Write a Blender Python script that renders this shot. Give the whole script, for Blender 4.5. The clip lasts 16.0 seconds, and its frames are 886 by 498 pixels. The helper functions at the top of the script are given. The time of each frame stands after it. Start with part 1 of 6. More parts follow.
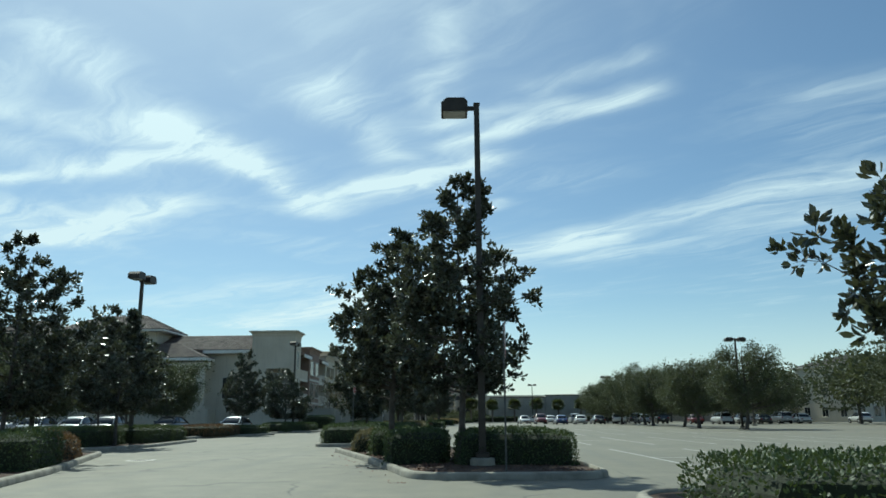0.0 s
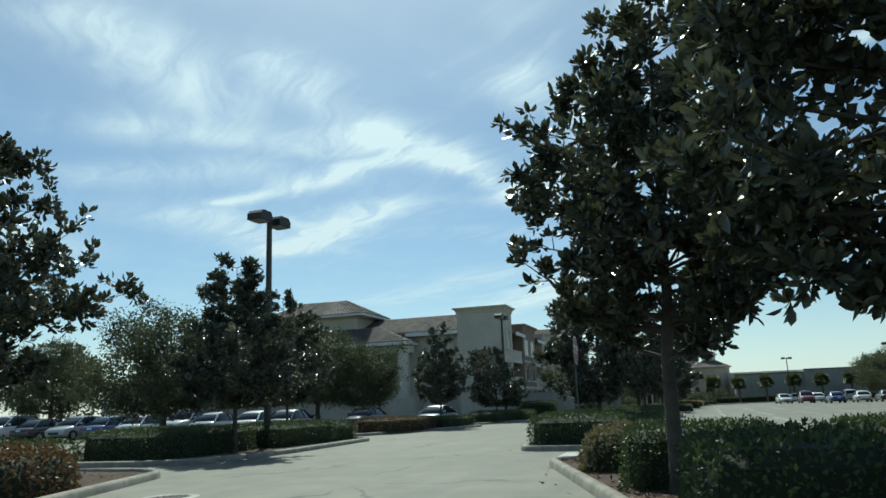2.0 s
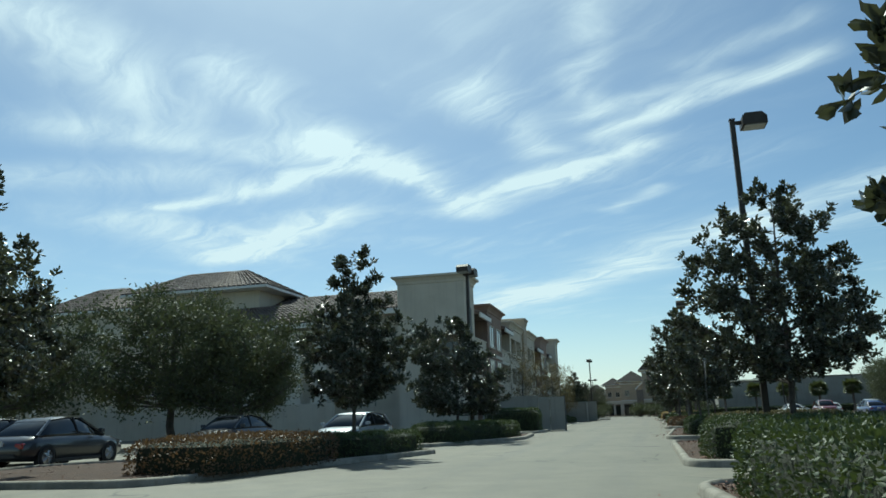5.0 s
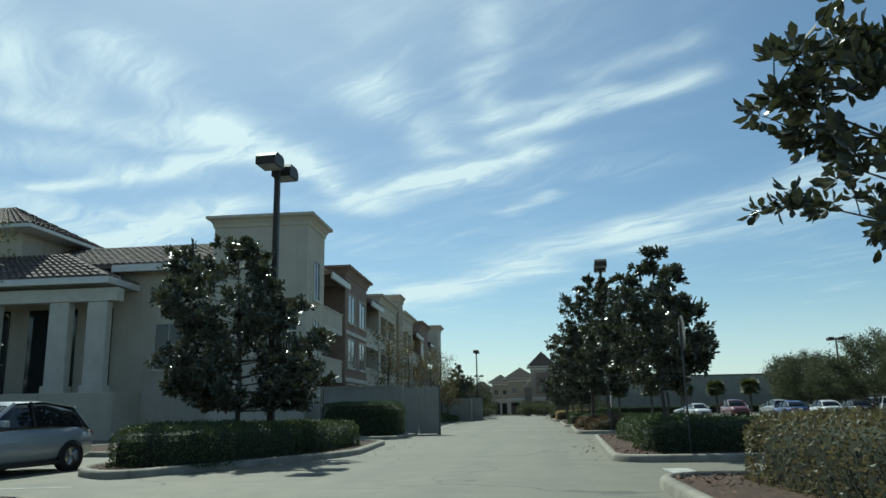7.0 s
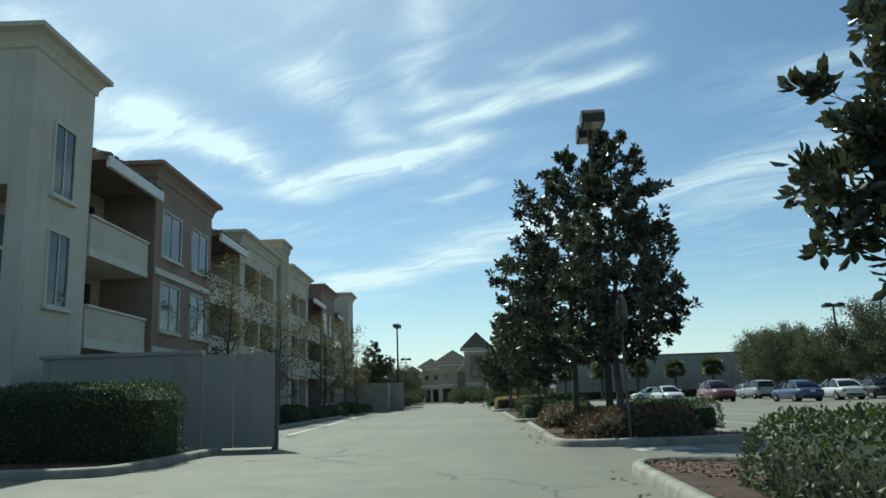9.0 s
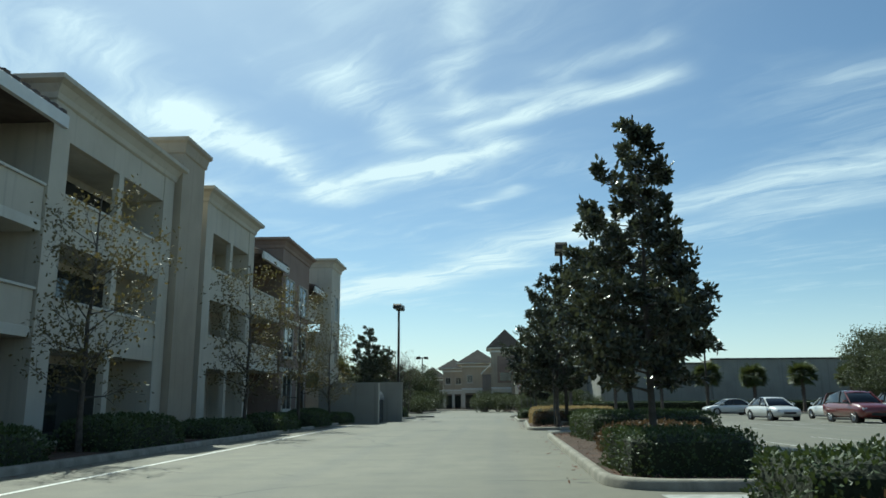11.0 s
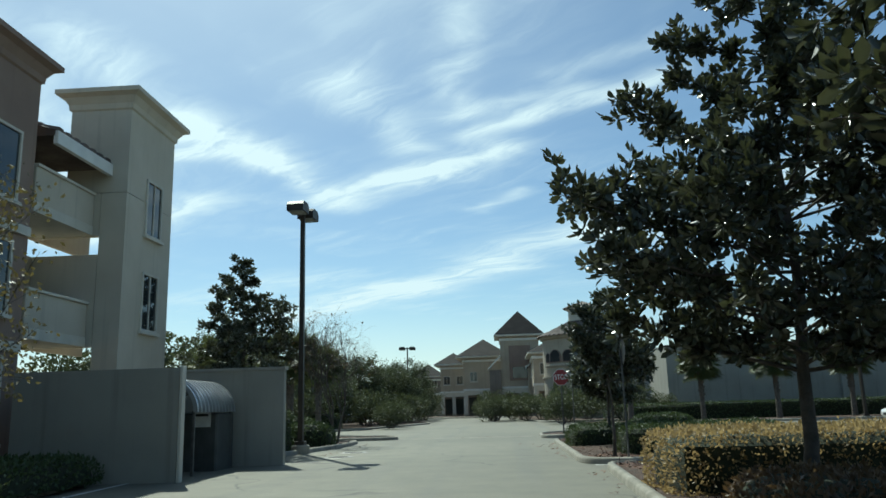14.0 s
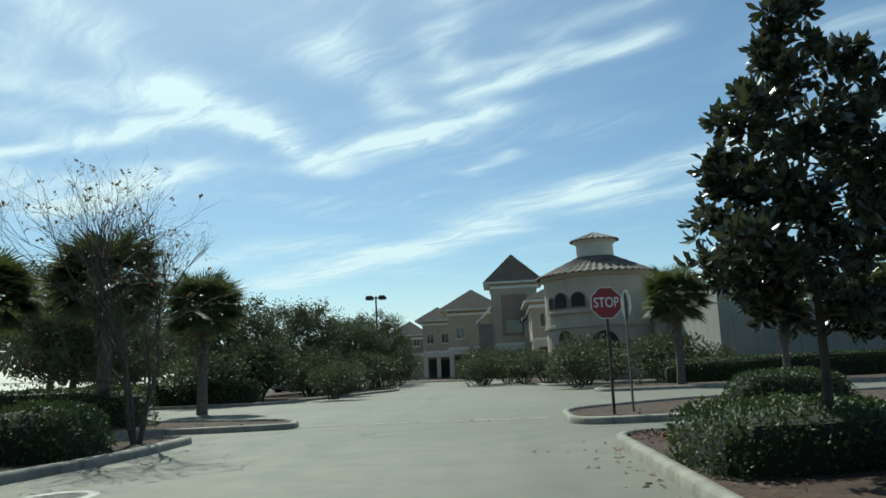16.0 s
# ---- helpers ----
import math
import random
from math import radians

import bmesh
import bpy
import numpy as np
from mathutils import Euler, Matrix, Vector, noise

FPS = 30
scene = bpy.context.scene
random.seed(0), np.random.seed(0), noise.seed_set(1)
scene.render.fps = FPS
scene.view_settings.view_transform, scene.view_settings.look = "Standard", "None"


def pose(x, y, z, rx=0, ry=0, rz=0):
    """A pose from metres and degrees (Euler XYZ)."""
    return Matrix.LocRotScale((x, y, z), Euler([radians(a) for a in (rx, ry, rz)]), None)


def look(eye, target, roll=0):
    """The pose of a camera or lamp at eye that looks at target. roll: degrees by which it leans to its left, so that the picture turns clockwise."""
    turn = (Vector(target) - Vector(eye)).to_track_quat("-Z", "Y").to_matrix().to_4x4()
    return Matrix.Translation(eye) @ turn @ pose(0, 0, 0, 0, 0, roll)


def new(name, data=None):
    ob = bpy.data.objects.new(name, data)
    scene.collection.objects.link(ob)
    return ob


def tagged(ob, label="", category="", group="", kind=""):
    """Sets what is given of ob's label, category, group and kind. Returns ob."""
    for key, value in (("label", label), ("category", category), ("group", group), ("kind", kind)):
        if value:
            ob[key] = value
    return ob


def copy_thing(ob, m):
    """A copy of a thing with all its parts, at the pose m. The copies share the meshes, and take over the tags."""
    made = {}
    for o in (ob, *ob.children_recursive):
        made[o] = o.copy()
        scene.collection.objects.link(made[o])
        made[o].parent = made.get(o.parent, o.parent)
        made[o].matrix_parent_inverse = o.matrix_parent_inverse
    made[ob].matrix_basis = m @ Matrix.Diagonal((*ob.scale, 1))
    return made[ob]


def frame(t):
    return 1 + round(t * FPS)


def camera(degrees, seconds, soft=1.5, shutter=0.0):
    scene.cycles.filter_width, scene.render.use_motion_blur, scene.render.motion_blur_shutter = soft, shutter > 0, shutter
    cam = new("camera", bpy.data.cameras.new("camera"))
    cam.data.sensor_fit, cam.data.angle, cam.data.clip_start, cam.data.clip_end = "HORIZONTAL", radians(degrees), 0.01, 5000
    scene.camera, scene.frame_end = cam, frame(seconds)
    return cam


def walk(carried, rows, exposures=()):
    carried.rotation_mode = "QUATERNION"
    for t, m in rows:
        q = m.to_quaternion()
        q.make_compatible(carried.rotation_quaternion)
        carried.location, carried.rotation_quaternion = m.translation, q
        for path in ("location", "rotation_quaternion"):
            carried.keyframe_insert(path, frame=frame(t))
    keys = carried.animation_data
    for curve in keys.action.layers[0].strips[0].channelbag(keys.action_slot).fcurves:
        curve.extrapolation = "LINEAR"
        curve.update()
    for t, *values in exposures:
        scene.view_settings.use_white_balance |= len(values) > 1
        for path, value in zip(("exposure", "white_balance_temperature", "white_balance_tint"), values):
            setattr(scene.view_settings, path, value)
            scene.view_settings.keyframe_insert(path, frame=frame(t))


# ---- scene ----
cam = camera(60.4, 16.0, soft=1.6)
PATH = [
    (0, (-0.108, 6.586, 1.224), (-0.126, 8.539, 1.656), -0.4),
    (0.5, (-0.164, 9.78, 1.224), (-0.29, 11.726, 1.669), -0.8),
    (1, (-0.474, 13.213, 1.238), (-0.747, 15.144, 1.682), -1.1),
    (1.5, (-0.94, 16.453, 1.19), (-1.372, 18.356, 1.628), -1.3),
    (2, (-1.776, 19.942, 1.226), (-2.338, 21.817, 1.634), -2.1),
    (2.5, (-2.845, 23.342, 1.177), (-3.499, 25.194, 1.551), -2.0),
    (3, (-3.957, 26.857, 1.15), (-4.667, 28.691, 1.513), -1.6),
    (3.5, (-5.149, 30.398, 1.172), (-5.863, 32.23, 1.54), -1.0),
    (4, (-6.229, 33.996, 1.183), (-6.856, 35.849, 1.598), -0.1),
    (4.5, (-7.376, 38.369, 1.134), (-7.893, 40.253, 1.563), -1.2),
    (7, (-8.418, 58.083, 1.039), (-8.569, 60.032, 1.458), -1.1),
    (7.5, (-8.291, 62.429, 1.01), (-8.376, 64.395, 1.367), -2.4),
    (8, (-8.131, 67.199, 1.015), (-8.178, 69.166, 1.371), -2.2),
    (8.5, (-7.924, 71.876, 1.016), (-7.931, 73.84, 1.394), -2.5),
    (9, (-7.717, 76.603, 1.041), (-7.699, 78.566, 1.425), -1.9),
    (9.5, (-7.52, 81.309, 1.045), (-7.534, 83.269, 1.442), -0.5),
    (10, (-7.195, 86.087, 1.034), (-7.253, 88.044, 1.442), -0.1),
    (12.5, (-6.387, 112.46, 1.346), (-6.444, 114.422, 1.727), -0.8),
    (13, (-6.261, 117.68, 1.334), (-6.321, 119.639, 1.731), -1.8),
    (13.5, (-6.044, 122.517, 1.276), (-6.125, 124.474, 1.682), -2.5),
    (14, (-5.952, 127.542, 1.361), (-6.03, 129.498, 1.77), -1.6),
    (14.5, (-5.704, 132.173, 1.272), (-5.776, 134.134, 1.659), -0.9),
    (15, (-5.526, 136.7, 1.266), (-5.598, 138.67, 1.606), -1.4),
    (15.5, (-5.444, 140.654, 1.254), (-5.508, 142.626, 1.576), -1.9),
    (16, (-5.352, 144.557, 1.22), (-5.411, 146.531, 1.535), -2.6),
]
EXPOSURES = tuple((t, stops + 0.12, 6020, -9) for t, stops in ((0.0, 0.02), (1.0, 0.02), (2.5, -0.06), (4.5, 0.0), (7.0, -0.05), (8.0, 0.0), (9.0, 0.10), (14.0, 0.10), (15.0, 0.05), (16.0, 0.05)))
walk(cam, [(t, look(eye, target, roll)) for t, eye, target, roll in PATH], EXPOSURES)

# ---- light ----
SUN_AZ, SUN_EL = 24.4, 48.9          # degrees left of +y, and up
TO_SUN = Vector((-math.sin(radians(SUN_AZ)) * math.cos(radians(SUN_EL)),
                 math.cos(radians(SUN_AZ)) * math.cos(radians(SUN_EL)), math.sin(radians(SUN_EL))))
sun_data = bpy.data.lights.new("sun", "SUN")
sun_data.energy, sun_data.angle, sun_data.color = 4.2, radians(0.53), (1.0, 0.95, 0.86)
sun = new("sun", sun_data)
sun.matrix_world = look((0, 0, 60), Vector((0, 0, 60)) - TO_SUN)


class Nodes:
    """Short hand for wiring a node tree."""

    def __init__(self, tree):
        self.tree = tree

    def add(self, kind):
        return self.tree.nodes.new(kind)

    def put(self, socket, value):
        if isinstance(value, bpy.types.NodeSocket):
            self.tree.links.new(value, socket)
        else:
            socket.default_value = value

    def math(self, op, a, b=0.0, c=0.0, clamp=False):
        node = self.add("ShaderNodeMath")
        node.operation, node.use_clamp = op, clamp
        for k, v in enumerate((a, b, c)):
            self.put(node.inputs[k], v)
        return node.outputs[0]

    def vec(self, op, a, b=(0, 0, 0)):
        node = self.add("ShaderNodeVectorMath")
        node.operation = op
        self.put(node.inputs[0], a)
        self.put(node.inputs[1], b)
        return node.outputs["Value"] if op in ("DOT_PRODUCT", "LENGTH", "DISTANCE") else node.outputs[0]

    def noise(self, vector, scale, detail=4.0, rough=0.55, distortion=0.0):
        node = self.add("ShaderNodeTexNoise")
        self.put(node.inputs["Vector"], vector)
        for key, value in (("Scale", scale), ("Detail", detail), ("Roughness", rough), ("Distortion", distortion)):
            node.inputs[key].default_value = value
        return node.outputs["Fac"]

    def ramp(self, fac, lo, hi, smooth=True):
        node = self.add("ShaderNodeMapRange")
        node.interpolation_type = "SMOOTHSTEP" if smooth else "LINEAR"
        self.put(node.inputs[0], fac)
        node.inputs[1].default_value, node.inputs[2].default_value = lo, hi
        return node.outputs[0]

    def mix(self, fac, a, b, blend="MIX"):
        node = self.add("ShaderNodeMix")
        node.data_type, node.blend_type = "RGBA", blend
        self.put(node.inputs[0], fac)
        self.put(node.inputs[6], a if isinstance(a, bpy.types.NodeSocket) else (*a, 1.0))
        self.put(node.inputs[7], b if isinstance(b, bpy.types.NodeSocket) else (*b, 1.0))
        return node.outputs[2]


# sky: clear blue with thin cirrus drawn out in streaks, whiter round the sun
world = bpy.data.worlds.new("sky")
scene.world = world
world.use_nodes = True
W = Nodes(world.node_tree)
W.tree.nodes.clear()
sky = W.add("ShaderNodeTexSky")
sky.sky_type, sky.sun_disc, sky.sun_elevation, sky.sun_rotation = "NISHITA", False, radians(SUN_EL), radians(-SUN_AZ)
sky.altitude, sky.air_density, sky.dust_density, sky.ozone_density = 20.0, 1.0, 0.35, 2.5
ray = W.add("ShaderNodeTexCoord").outputs["Generated"]
xyz = W.add("ShaderNodeSeparateXYZ")
W.put(xyz.inputs[0], ray)
lift = W.math("MAXIMUM", xyz.outputs[2], 0.035)
flat = W.add("ShaderNodeCombineXYZ")
W.put(flat.inputs[0], W.math("DIVIDE", xyz.outputs[0], lift))
W.put(flat.inputs[1], W.math("DIVIDE", xyz.outputs[1], lift))
bend = W.add("ShaderNodeTexNoise")
W.put(bend.inputs["Vector"], flat.outputs[0])
bend.inputs["Scale"].default_value, bend.inputs["Detail"].default_value = 1.7, 5.0
drift = W.vec("MULTIPLY", W.vec("SUBTRACT", bend.outputs["Color"], (0.5, 0.5, 0.5)), (0.34, 0.34, 0.0))
layer = W.vec("ADD", flat.outputs[0], drift)


def streak(ax, ay, bx, by, width, gain):
    """A soft cloud line in the cloud layer, from a to b, in units of the layer's height."""
    off = W.vec("SUBTRACT", layer, (ax, ay, 0))
    along = (bx - ax, by - ay, 0)
    length2 = along[0] ** 2 + along[1] ** 2
    h = W.math("DIVIDE", W.vec("DOT_PRODUCT", off, along), length2, clamp=True)
    scaled = W.add("ShaderNodeVectorMath")
    scaled.operation = "SCALE"
    scaled.inputs[0].default_value = along
    W.put(scaled.inputs["Scale"], h)
    d = W.vec("LENGTH", W.vec("SUBTRACT", off, scaled.outputs[0]))
    q = W.math("DIVIDE", d, width)
    return W.math("MULTIPLY", W.math("POWER", 2.718, W.math("MULTIPLY", W.math("MULTIPLY", q, q), -1.0)), gain)


STREAKS = (
    # the bright hook in the middle: its right arm, its left arm and the plume above
    (-0.66, 3.56, -0.22, 3.18, 0.15, 1.0), (-0.30, 3.22, 0.12, 2.89, 0.11, 0.8), (-0.68, 3.36, -0.82, 2.95, 0.085, 0.75), (-0.80, 3.0, -0.98, 2.54, 0.13, 0.7),
    (-0.98, 2.54, -1.02, 1.9, 0.13, 0.45), (-0.38, 2.2, -0.22, 2.8, 0.11, 0.5), (-0.01, 1.85, -0.04, 2.45, 0.07, 0.35),
    # upper right feather
    (0.03, 2.66, 0.58, 2.27, 0.09, 0.75), (-0.1, 2.5, 0.30, 2.28, 0.07, 0.4), (0.25, 2.16, 0.55, 2.0, 0.06, 0.3),
    # left bars
    (-2.0, 3.04, -1.02, 2.80, 0.09, 0.75), (-2.4, 4.25, -1.32, 3.44, 0.17, 0.85), (-1.36, 1.5, -1.36, 2.0, 0.16, 0.6), (-2.34, 3.2, -2.15, 4.0, 0.30, 0.5),
    (-3.3, 2.5, -3.45, 3.5, 0.30, 0.5), (-1.75, 2.1, -1.2, 2.55, 0.16, 0.45), (-2.3, 2.5, -1.6, 2.7, 0.14, 0.4),
    # long low band to the right
    (-2.2, 8.3, -0.6, 6.4, 0.36, 1.0), (-0.6, 6.4, 0.2, 5.5, 0.26, 0.9), (0.1, 5.1, 0.75, 4.35, 0.30, 0.6), (0.6, 4.45, 1.7, 3.1, 0.17, 0.55), (0.9, 4.9, 2.3, 3.3, 0.22, 0.35),
    (0.05, 3.82, 0.27, 3.44, 0.06, 0.4), (-2.6, 6.6, -1.2, 5.6, 0.30, 0.35), (1.2, 2.3, 2.0, 1.9, 0.12, 0.3))
cloud = 0.0
for s in STREAKS:
    cloud = W.math("ADD", streak(*s), cloud)
# fibres drawn out along the wind
fibre = W.add("ShaderNodeCombineXYZ")
W.put(fibre.inputs[0], W.vec("DOT_PRODUCT", layer, (0.50, -0.52, 0.0)))
W.put(fibre.inputs[1], W.vec("DOT_PRODUCT", layer, (1.9, 1.85, 0.0)))
fine = W.noise(fibre.outputs[0], 2.3, 7.0, 0.64, 0.8)
broad = W.noise(layer, 0.9, 4.0, 0.55, 0.4)
cloud = W.math("MULTIPLY", cloud, W.ramp(fine, 0.12, 0.74))
wisps = W.math("MULTIPLY", W.ramp(broad, 0.40, 0.78), W.ramp(fine, 0.34, 0.74))
near_sun = W.math("MAXIMUM", W.vec("DOT_PRODUCT", ray, tuple(TO_SUN)), 0.0)
veil = W.math("POWER", near_sun, 9.0)
veil = W.math("MULTIPLY", veil, W.math("ADD", W.math("MULTIPLY", broad, 0.9), 0.35))
amount = W.math("ADD", W.math("ADD", W.math("MULTIPLY", cloud, 1.25), W.math("MULTIPLY", wisps, 0.42)), W.math("MULTIPLY", veil, 0.62))
amount = W.math("MINIMUM", amount, 0.93)
amount = W.math("MULTIPLY", amount, W.ramp(xyz.outputs[2], 0.0, 0.14))
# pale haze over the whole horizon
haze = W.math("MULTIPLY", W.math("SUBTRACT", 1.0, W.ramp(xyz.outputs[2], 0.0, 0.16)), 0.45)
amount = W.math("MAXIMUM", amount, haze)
clear = W.add("ShaderNodeBackground")
W.put(clear.inputs["Color"], sky.outputs[0])
clear.inputs["Strength"].default_value = 0.085
white = W.add("ShaderNodeBackground")
white.inputs["Color"].default_value = (0.86, 0.94, 1.0, 1)
W.put(white.inputs["Strength"], W.math("ADD", 0.84, W.math("MULTIPLY", W.math("POWER", near_sun, 14.0), 0.35)))
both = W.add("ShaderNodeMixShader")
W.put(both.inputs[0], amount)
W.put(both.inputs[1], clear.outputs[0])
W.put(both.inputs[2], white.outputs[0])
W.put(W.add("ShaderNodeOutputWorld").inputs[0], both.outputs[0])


# ---- materials ----
def material(name, dark, light, rough=0.8, scale=3.0, fine_scale=40.0, bump=0.3, depth=0.01, metal=0.0, spec=0.5,
             vary=0.0, gloss_vary=0.0, streaks=0.0):
    """Two colours mixed by a broad and a fine noise, with relief. vary: difference from object to object.
    streaks: rain marks running down."""
    m = bpy.data.materials.new(name)
    m.use_nodes = True
    n = Nodes(m.node_tree)
    b = m.node_tree.nodes["Principled BSDF"]
    at = n.add("ShaderNodeTexCoord").outputs["Object"]
    wide, grain = n.noise(at, scale, 5.0), n.noise(at, fine_scale, 3.0)
    fac = n.math("ADD", n.math("MULTIPLY", n.ramp(wide, 0.3, 0.7), 0.6), n.math("MULTIPLY", grain, 0.4))
    if vary:
        info = n.add("ShaderNodeObjectInfo")
        fac = n.math("ADD", fac, n.math("MULTIPLY", n.math("SUBTRACT", info.outputs["Random"], 0.5), vary), clamp=True)
    colour = n.mix(fac, dark, light)
    if streaks:
        run = n.noise(n.vec("MULTIPLY", at, (2.6, 2.6, 0.12)), 1.6, 5.0)
        colour = n.mix(n.math("MULTIPLY", n.ramp(run, 0.52, 0.75), streaks), colour, tuple(c * 0.55 for c in dark))
    n.put(b.inputs["Base Color"], colour)
    b.inputs["Metallic"].default_value, b.inputs["Specular IOR Level"].default_value = metal, spec
    if gloss_vary:
        n.put(b.inputs["Roughness"], n.math("ADD", rough - gloss_vary / 2, n.math("MULTIPLY", wide, gloss_vary)))
    else:
        b.inputs["Roughness"].default_value = rough
    if bump:
        relief = n.add("ShaderNodeBump")
        relief.inputs["Strength"].default_value, relief.inputs["Distance"].default_value = bump, depth
        n.put(relief.inputs["Height"], n.math("ADD", grain, n.math("MULTIPLY", wide, 0.5)))
        n.put(b.inputs["Normal"], relief.outputs[0])
    return m


def leaf_material(name, dark, light, rough, through_light=0.25, tint=(0.10, 0.16, 0.03)):
    """Leaves: each leaf its own shade, glossy face, a little light through."""
    m = bpy.data.materials.new(name)
    m.use_nodes = True
    n = Nodes(m.node_tree)
    b = m.node_tree.nodes["Principled BSDF"]
    island = n.add("ShaderNodeNewGeometry").outputs["Random Per Island"]
    at = n.add("ShaderNodeTexCoord").outputs["Object"]
    patch = n.noise(at, 0.9, 3.0)
    fac = n.math("ADD", n.math("MULTIPLY", island, 0.6), n.math("MULTIPLY", n.ramp(patch, 0.35, 0.7), 0.4))
    n.put(b.inputs["Base Color"], n.mix(fac, dark, light))
    n.put(b.inputs["Roughness"], n.math("ADD", rough, n.math("MULTIPLY", island, 0.18)))
    thin = n.add("ShaderNodeBsdfTranslucent")
    thin.inputs["Color"].default_value = (*tint, 1)
    mixer = n.add("ShaderNodeMixShader")
    mixer.inputs[0].default_value = through_light
    n.put(mixer.inputs[1], b.outputs[0])
    n.put(mixer.inputs[2], thin.outputs[0])
    n.put(m.node_tree.nodes["Material Output"].inputs[0], mixer.outputs[0])
    return m


def asphalt_material():
    m = bpy.data.materials.new("asphalt")
    m.use_nodes = True
    n = Nodes(m.node_tree)
    b = m.node_tree.nodes["Principled BSDF"]
    at = n.add("ShaderNodeTexCoord").outputs["Object"]
    wide, mid, grain = n.noise(at, 0.12, 5.0), n.noise(at, 1.3, 6.0, 0.6), n.noise(at, 70.0, 2.0)
    base = n.mix(n.ramp(wide, 0.3, 0.7), (0.128, 0.119, 0.086), (0.173, 0.161, 0.116))
    base = n.mix(n.math("MULTIPLY", n.ramp(mid, 0.35, 0.75), 0.45), base, (0.105, 0.105, 0.098))
    base = n.mix(n.math("MULTIPLY", grain, 0.5), base, (0.205, 0.198, 0.160))
    # wheel tracks along the lane, polished and darker
    part_xyz = n.add("ShaderNodeSeparateXYZ")
    n.put(part_xyz.inputs[0], at)
    lane = n.math("SUBTRACT", part_xyz.outputs[0], n.math("ADD", -12.6, n.math("MULTIPLY", part_xyz.outputs[1], 0.036)))
    wave = n.math("ABSOLUTE", n.math("SINE", n.math("MULTIPLY", lane, 1.85)))
    track = n.math("MULTIPLY", n.ramp(wave, 0.72, 1.0), n.ramp(n.noise(n.vec("MULTIPLY", at, (1.0, 0.06, 1.0)), 0.9, 4.0), 0.35, 0.65))
    base = n.mix(n.math("MULTIPLY", track, 0.28), base, (0.10, 0.10, 0.095))
    # cracks
    cell = n.add("ShaderNodeTexVoronoi")
    cell.feature = "DISTANCE_TO_EDGE"
    shake = n.add("ShaderNodeTexNoise")
    n.put(shake.inputs["Vector"], at)
    shake.inputs["Scale"].default_value = 0.6
    n.put(cell.inputs["Vector"], n.vec("ADD", at, n.vec("MULTIPLY", shake.outputs["Color"], (2.5, 2.5, 0))))
    cell.inputs["Scale"].default_value = 0.17
    crack = n.math("MULTIPLY", n.math("SUBTRACT", 1.0, n.ramp(cell.outputs[0], 0.0, 0.010)), n.ramp(n.noise(at, 0.25, 3.0), 0.48, 0.56))
    base = n.mix(n.math("MULTIPLY", crack, 0.7), base, (0.04, 0.04, 0.04))
    # oil drips
    spots = n.math("MULTIPLY", n.ramp(n.noise(at, 2.7, 2.0), 0.70, 0.78), 0.55)
    base = n.mix(spots, base, (0.05, 0.05, 0.048))
    # grass and scrub far from the lot
    far = n.math("MAXIMUM", n.ramp(n.math("ABSOLUTE", n.math("ADD", part_xyz.outputs[0], 5.0)), 130.0, 150.0), n.ramp(n.math("ABSOLUTE", n.math("SUBTRACT", part_xyz.outputs[1], 140.0)), 250.0, 280.0))
    base = n.mix(far, base, (0.07, 0.09, 0.035))
    n.put(b.inputs["Base Color"], base)
    n.put(b.inputs["Roughness"], n.math("ADD", 0.62, n.math("MULTIPLY", mid, 0.25)))
    b.inputs["Specular IOR Level"].default_value = 0.4
    relief = n.add("ShaderNodeBump")
    relief.inputs["Strength"].default_value, relief.inputs["Distance"].default_value = 0.5, 0.006
    n.put(relief.inputs["Height"], n.math("ADD", grain, n.math("MULTIPLY", crack, -1.5)))
    n.put(b.inputs["Normal"], relief.outputs[0])
    return m


def glass_material(name, tint, rough=0.04):
    """Tinted pane in front of a dark room: mostly a dark glossy sheet."""
    m = bpy.data.materials.new(name)
    m.use_nodes = True
    n = Nodes(m.node_tree)
    b = m.node_tree.nodes["Principled BSDF"]
    at = n.add("ShaderNodeTexCoord").outputs["Object"]
    n.put(b.inputs["Base Color"], n.mix(n.noise(at, 1.1, 2.0), tint, tuple(c * 1.8 for c in tint)))
    b.inputs["Roughness"].default_value, b.inputs["IOR"].default_value = rough, 1.5
    b.inputs["Specular IOR Level"].default_value = 0.7
    return m


ASPHALT = asphalt_material()
KERB = material("kerb_concrete", (0.17, 0.158, 0.128), (0.37, 0.345, 0.285), 0.88, 2.6, 45, 0.7, 0.008, streaks=0.5)
BIN_GREY = material("bin_steel", (0.05, 0.055, 0.052), (0.09, 0.095, 0.09), 0.6, 3, 40, 0.2, 0.003, streaks=0.3)
SOIL = material("mulch_soil", (0.035, 0.022, 0.015), (0.11, 0.062, 0.040), 0.95, 4.0, 55, 1.0, 0.03)
CHIP = leaf_material("mulch_chips", (0.05, 0.026, 0.018), (0.25, 0.13, 0.085), 0.75, 0.02, (0.1, 0.05, 0.03))
PAINT_NEW = material("fresh_road_paint", (0.55, 0.55, 0.52), (0.78, 0.78, 0.75), 0.6, 5.0, 60, 0.3, 0.003)
PAINT = material("road_paint", (0.22, 0.22, 0.20), (0.56, 0.56, 0.52), 0.7, 5.0, 60, 0.3, 0.003)
MAGNOLIA = leaf_material("magnolia_leaf", (0.046, 0.058, 0.042), (0.100, 0.110, 0.080), 0.17, 0.11, (0.14, 0.15, 0.06))
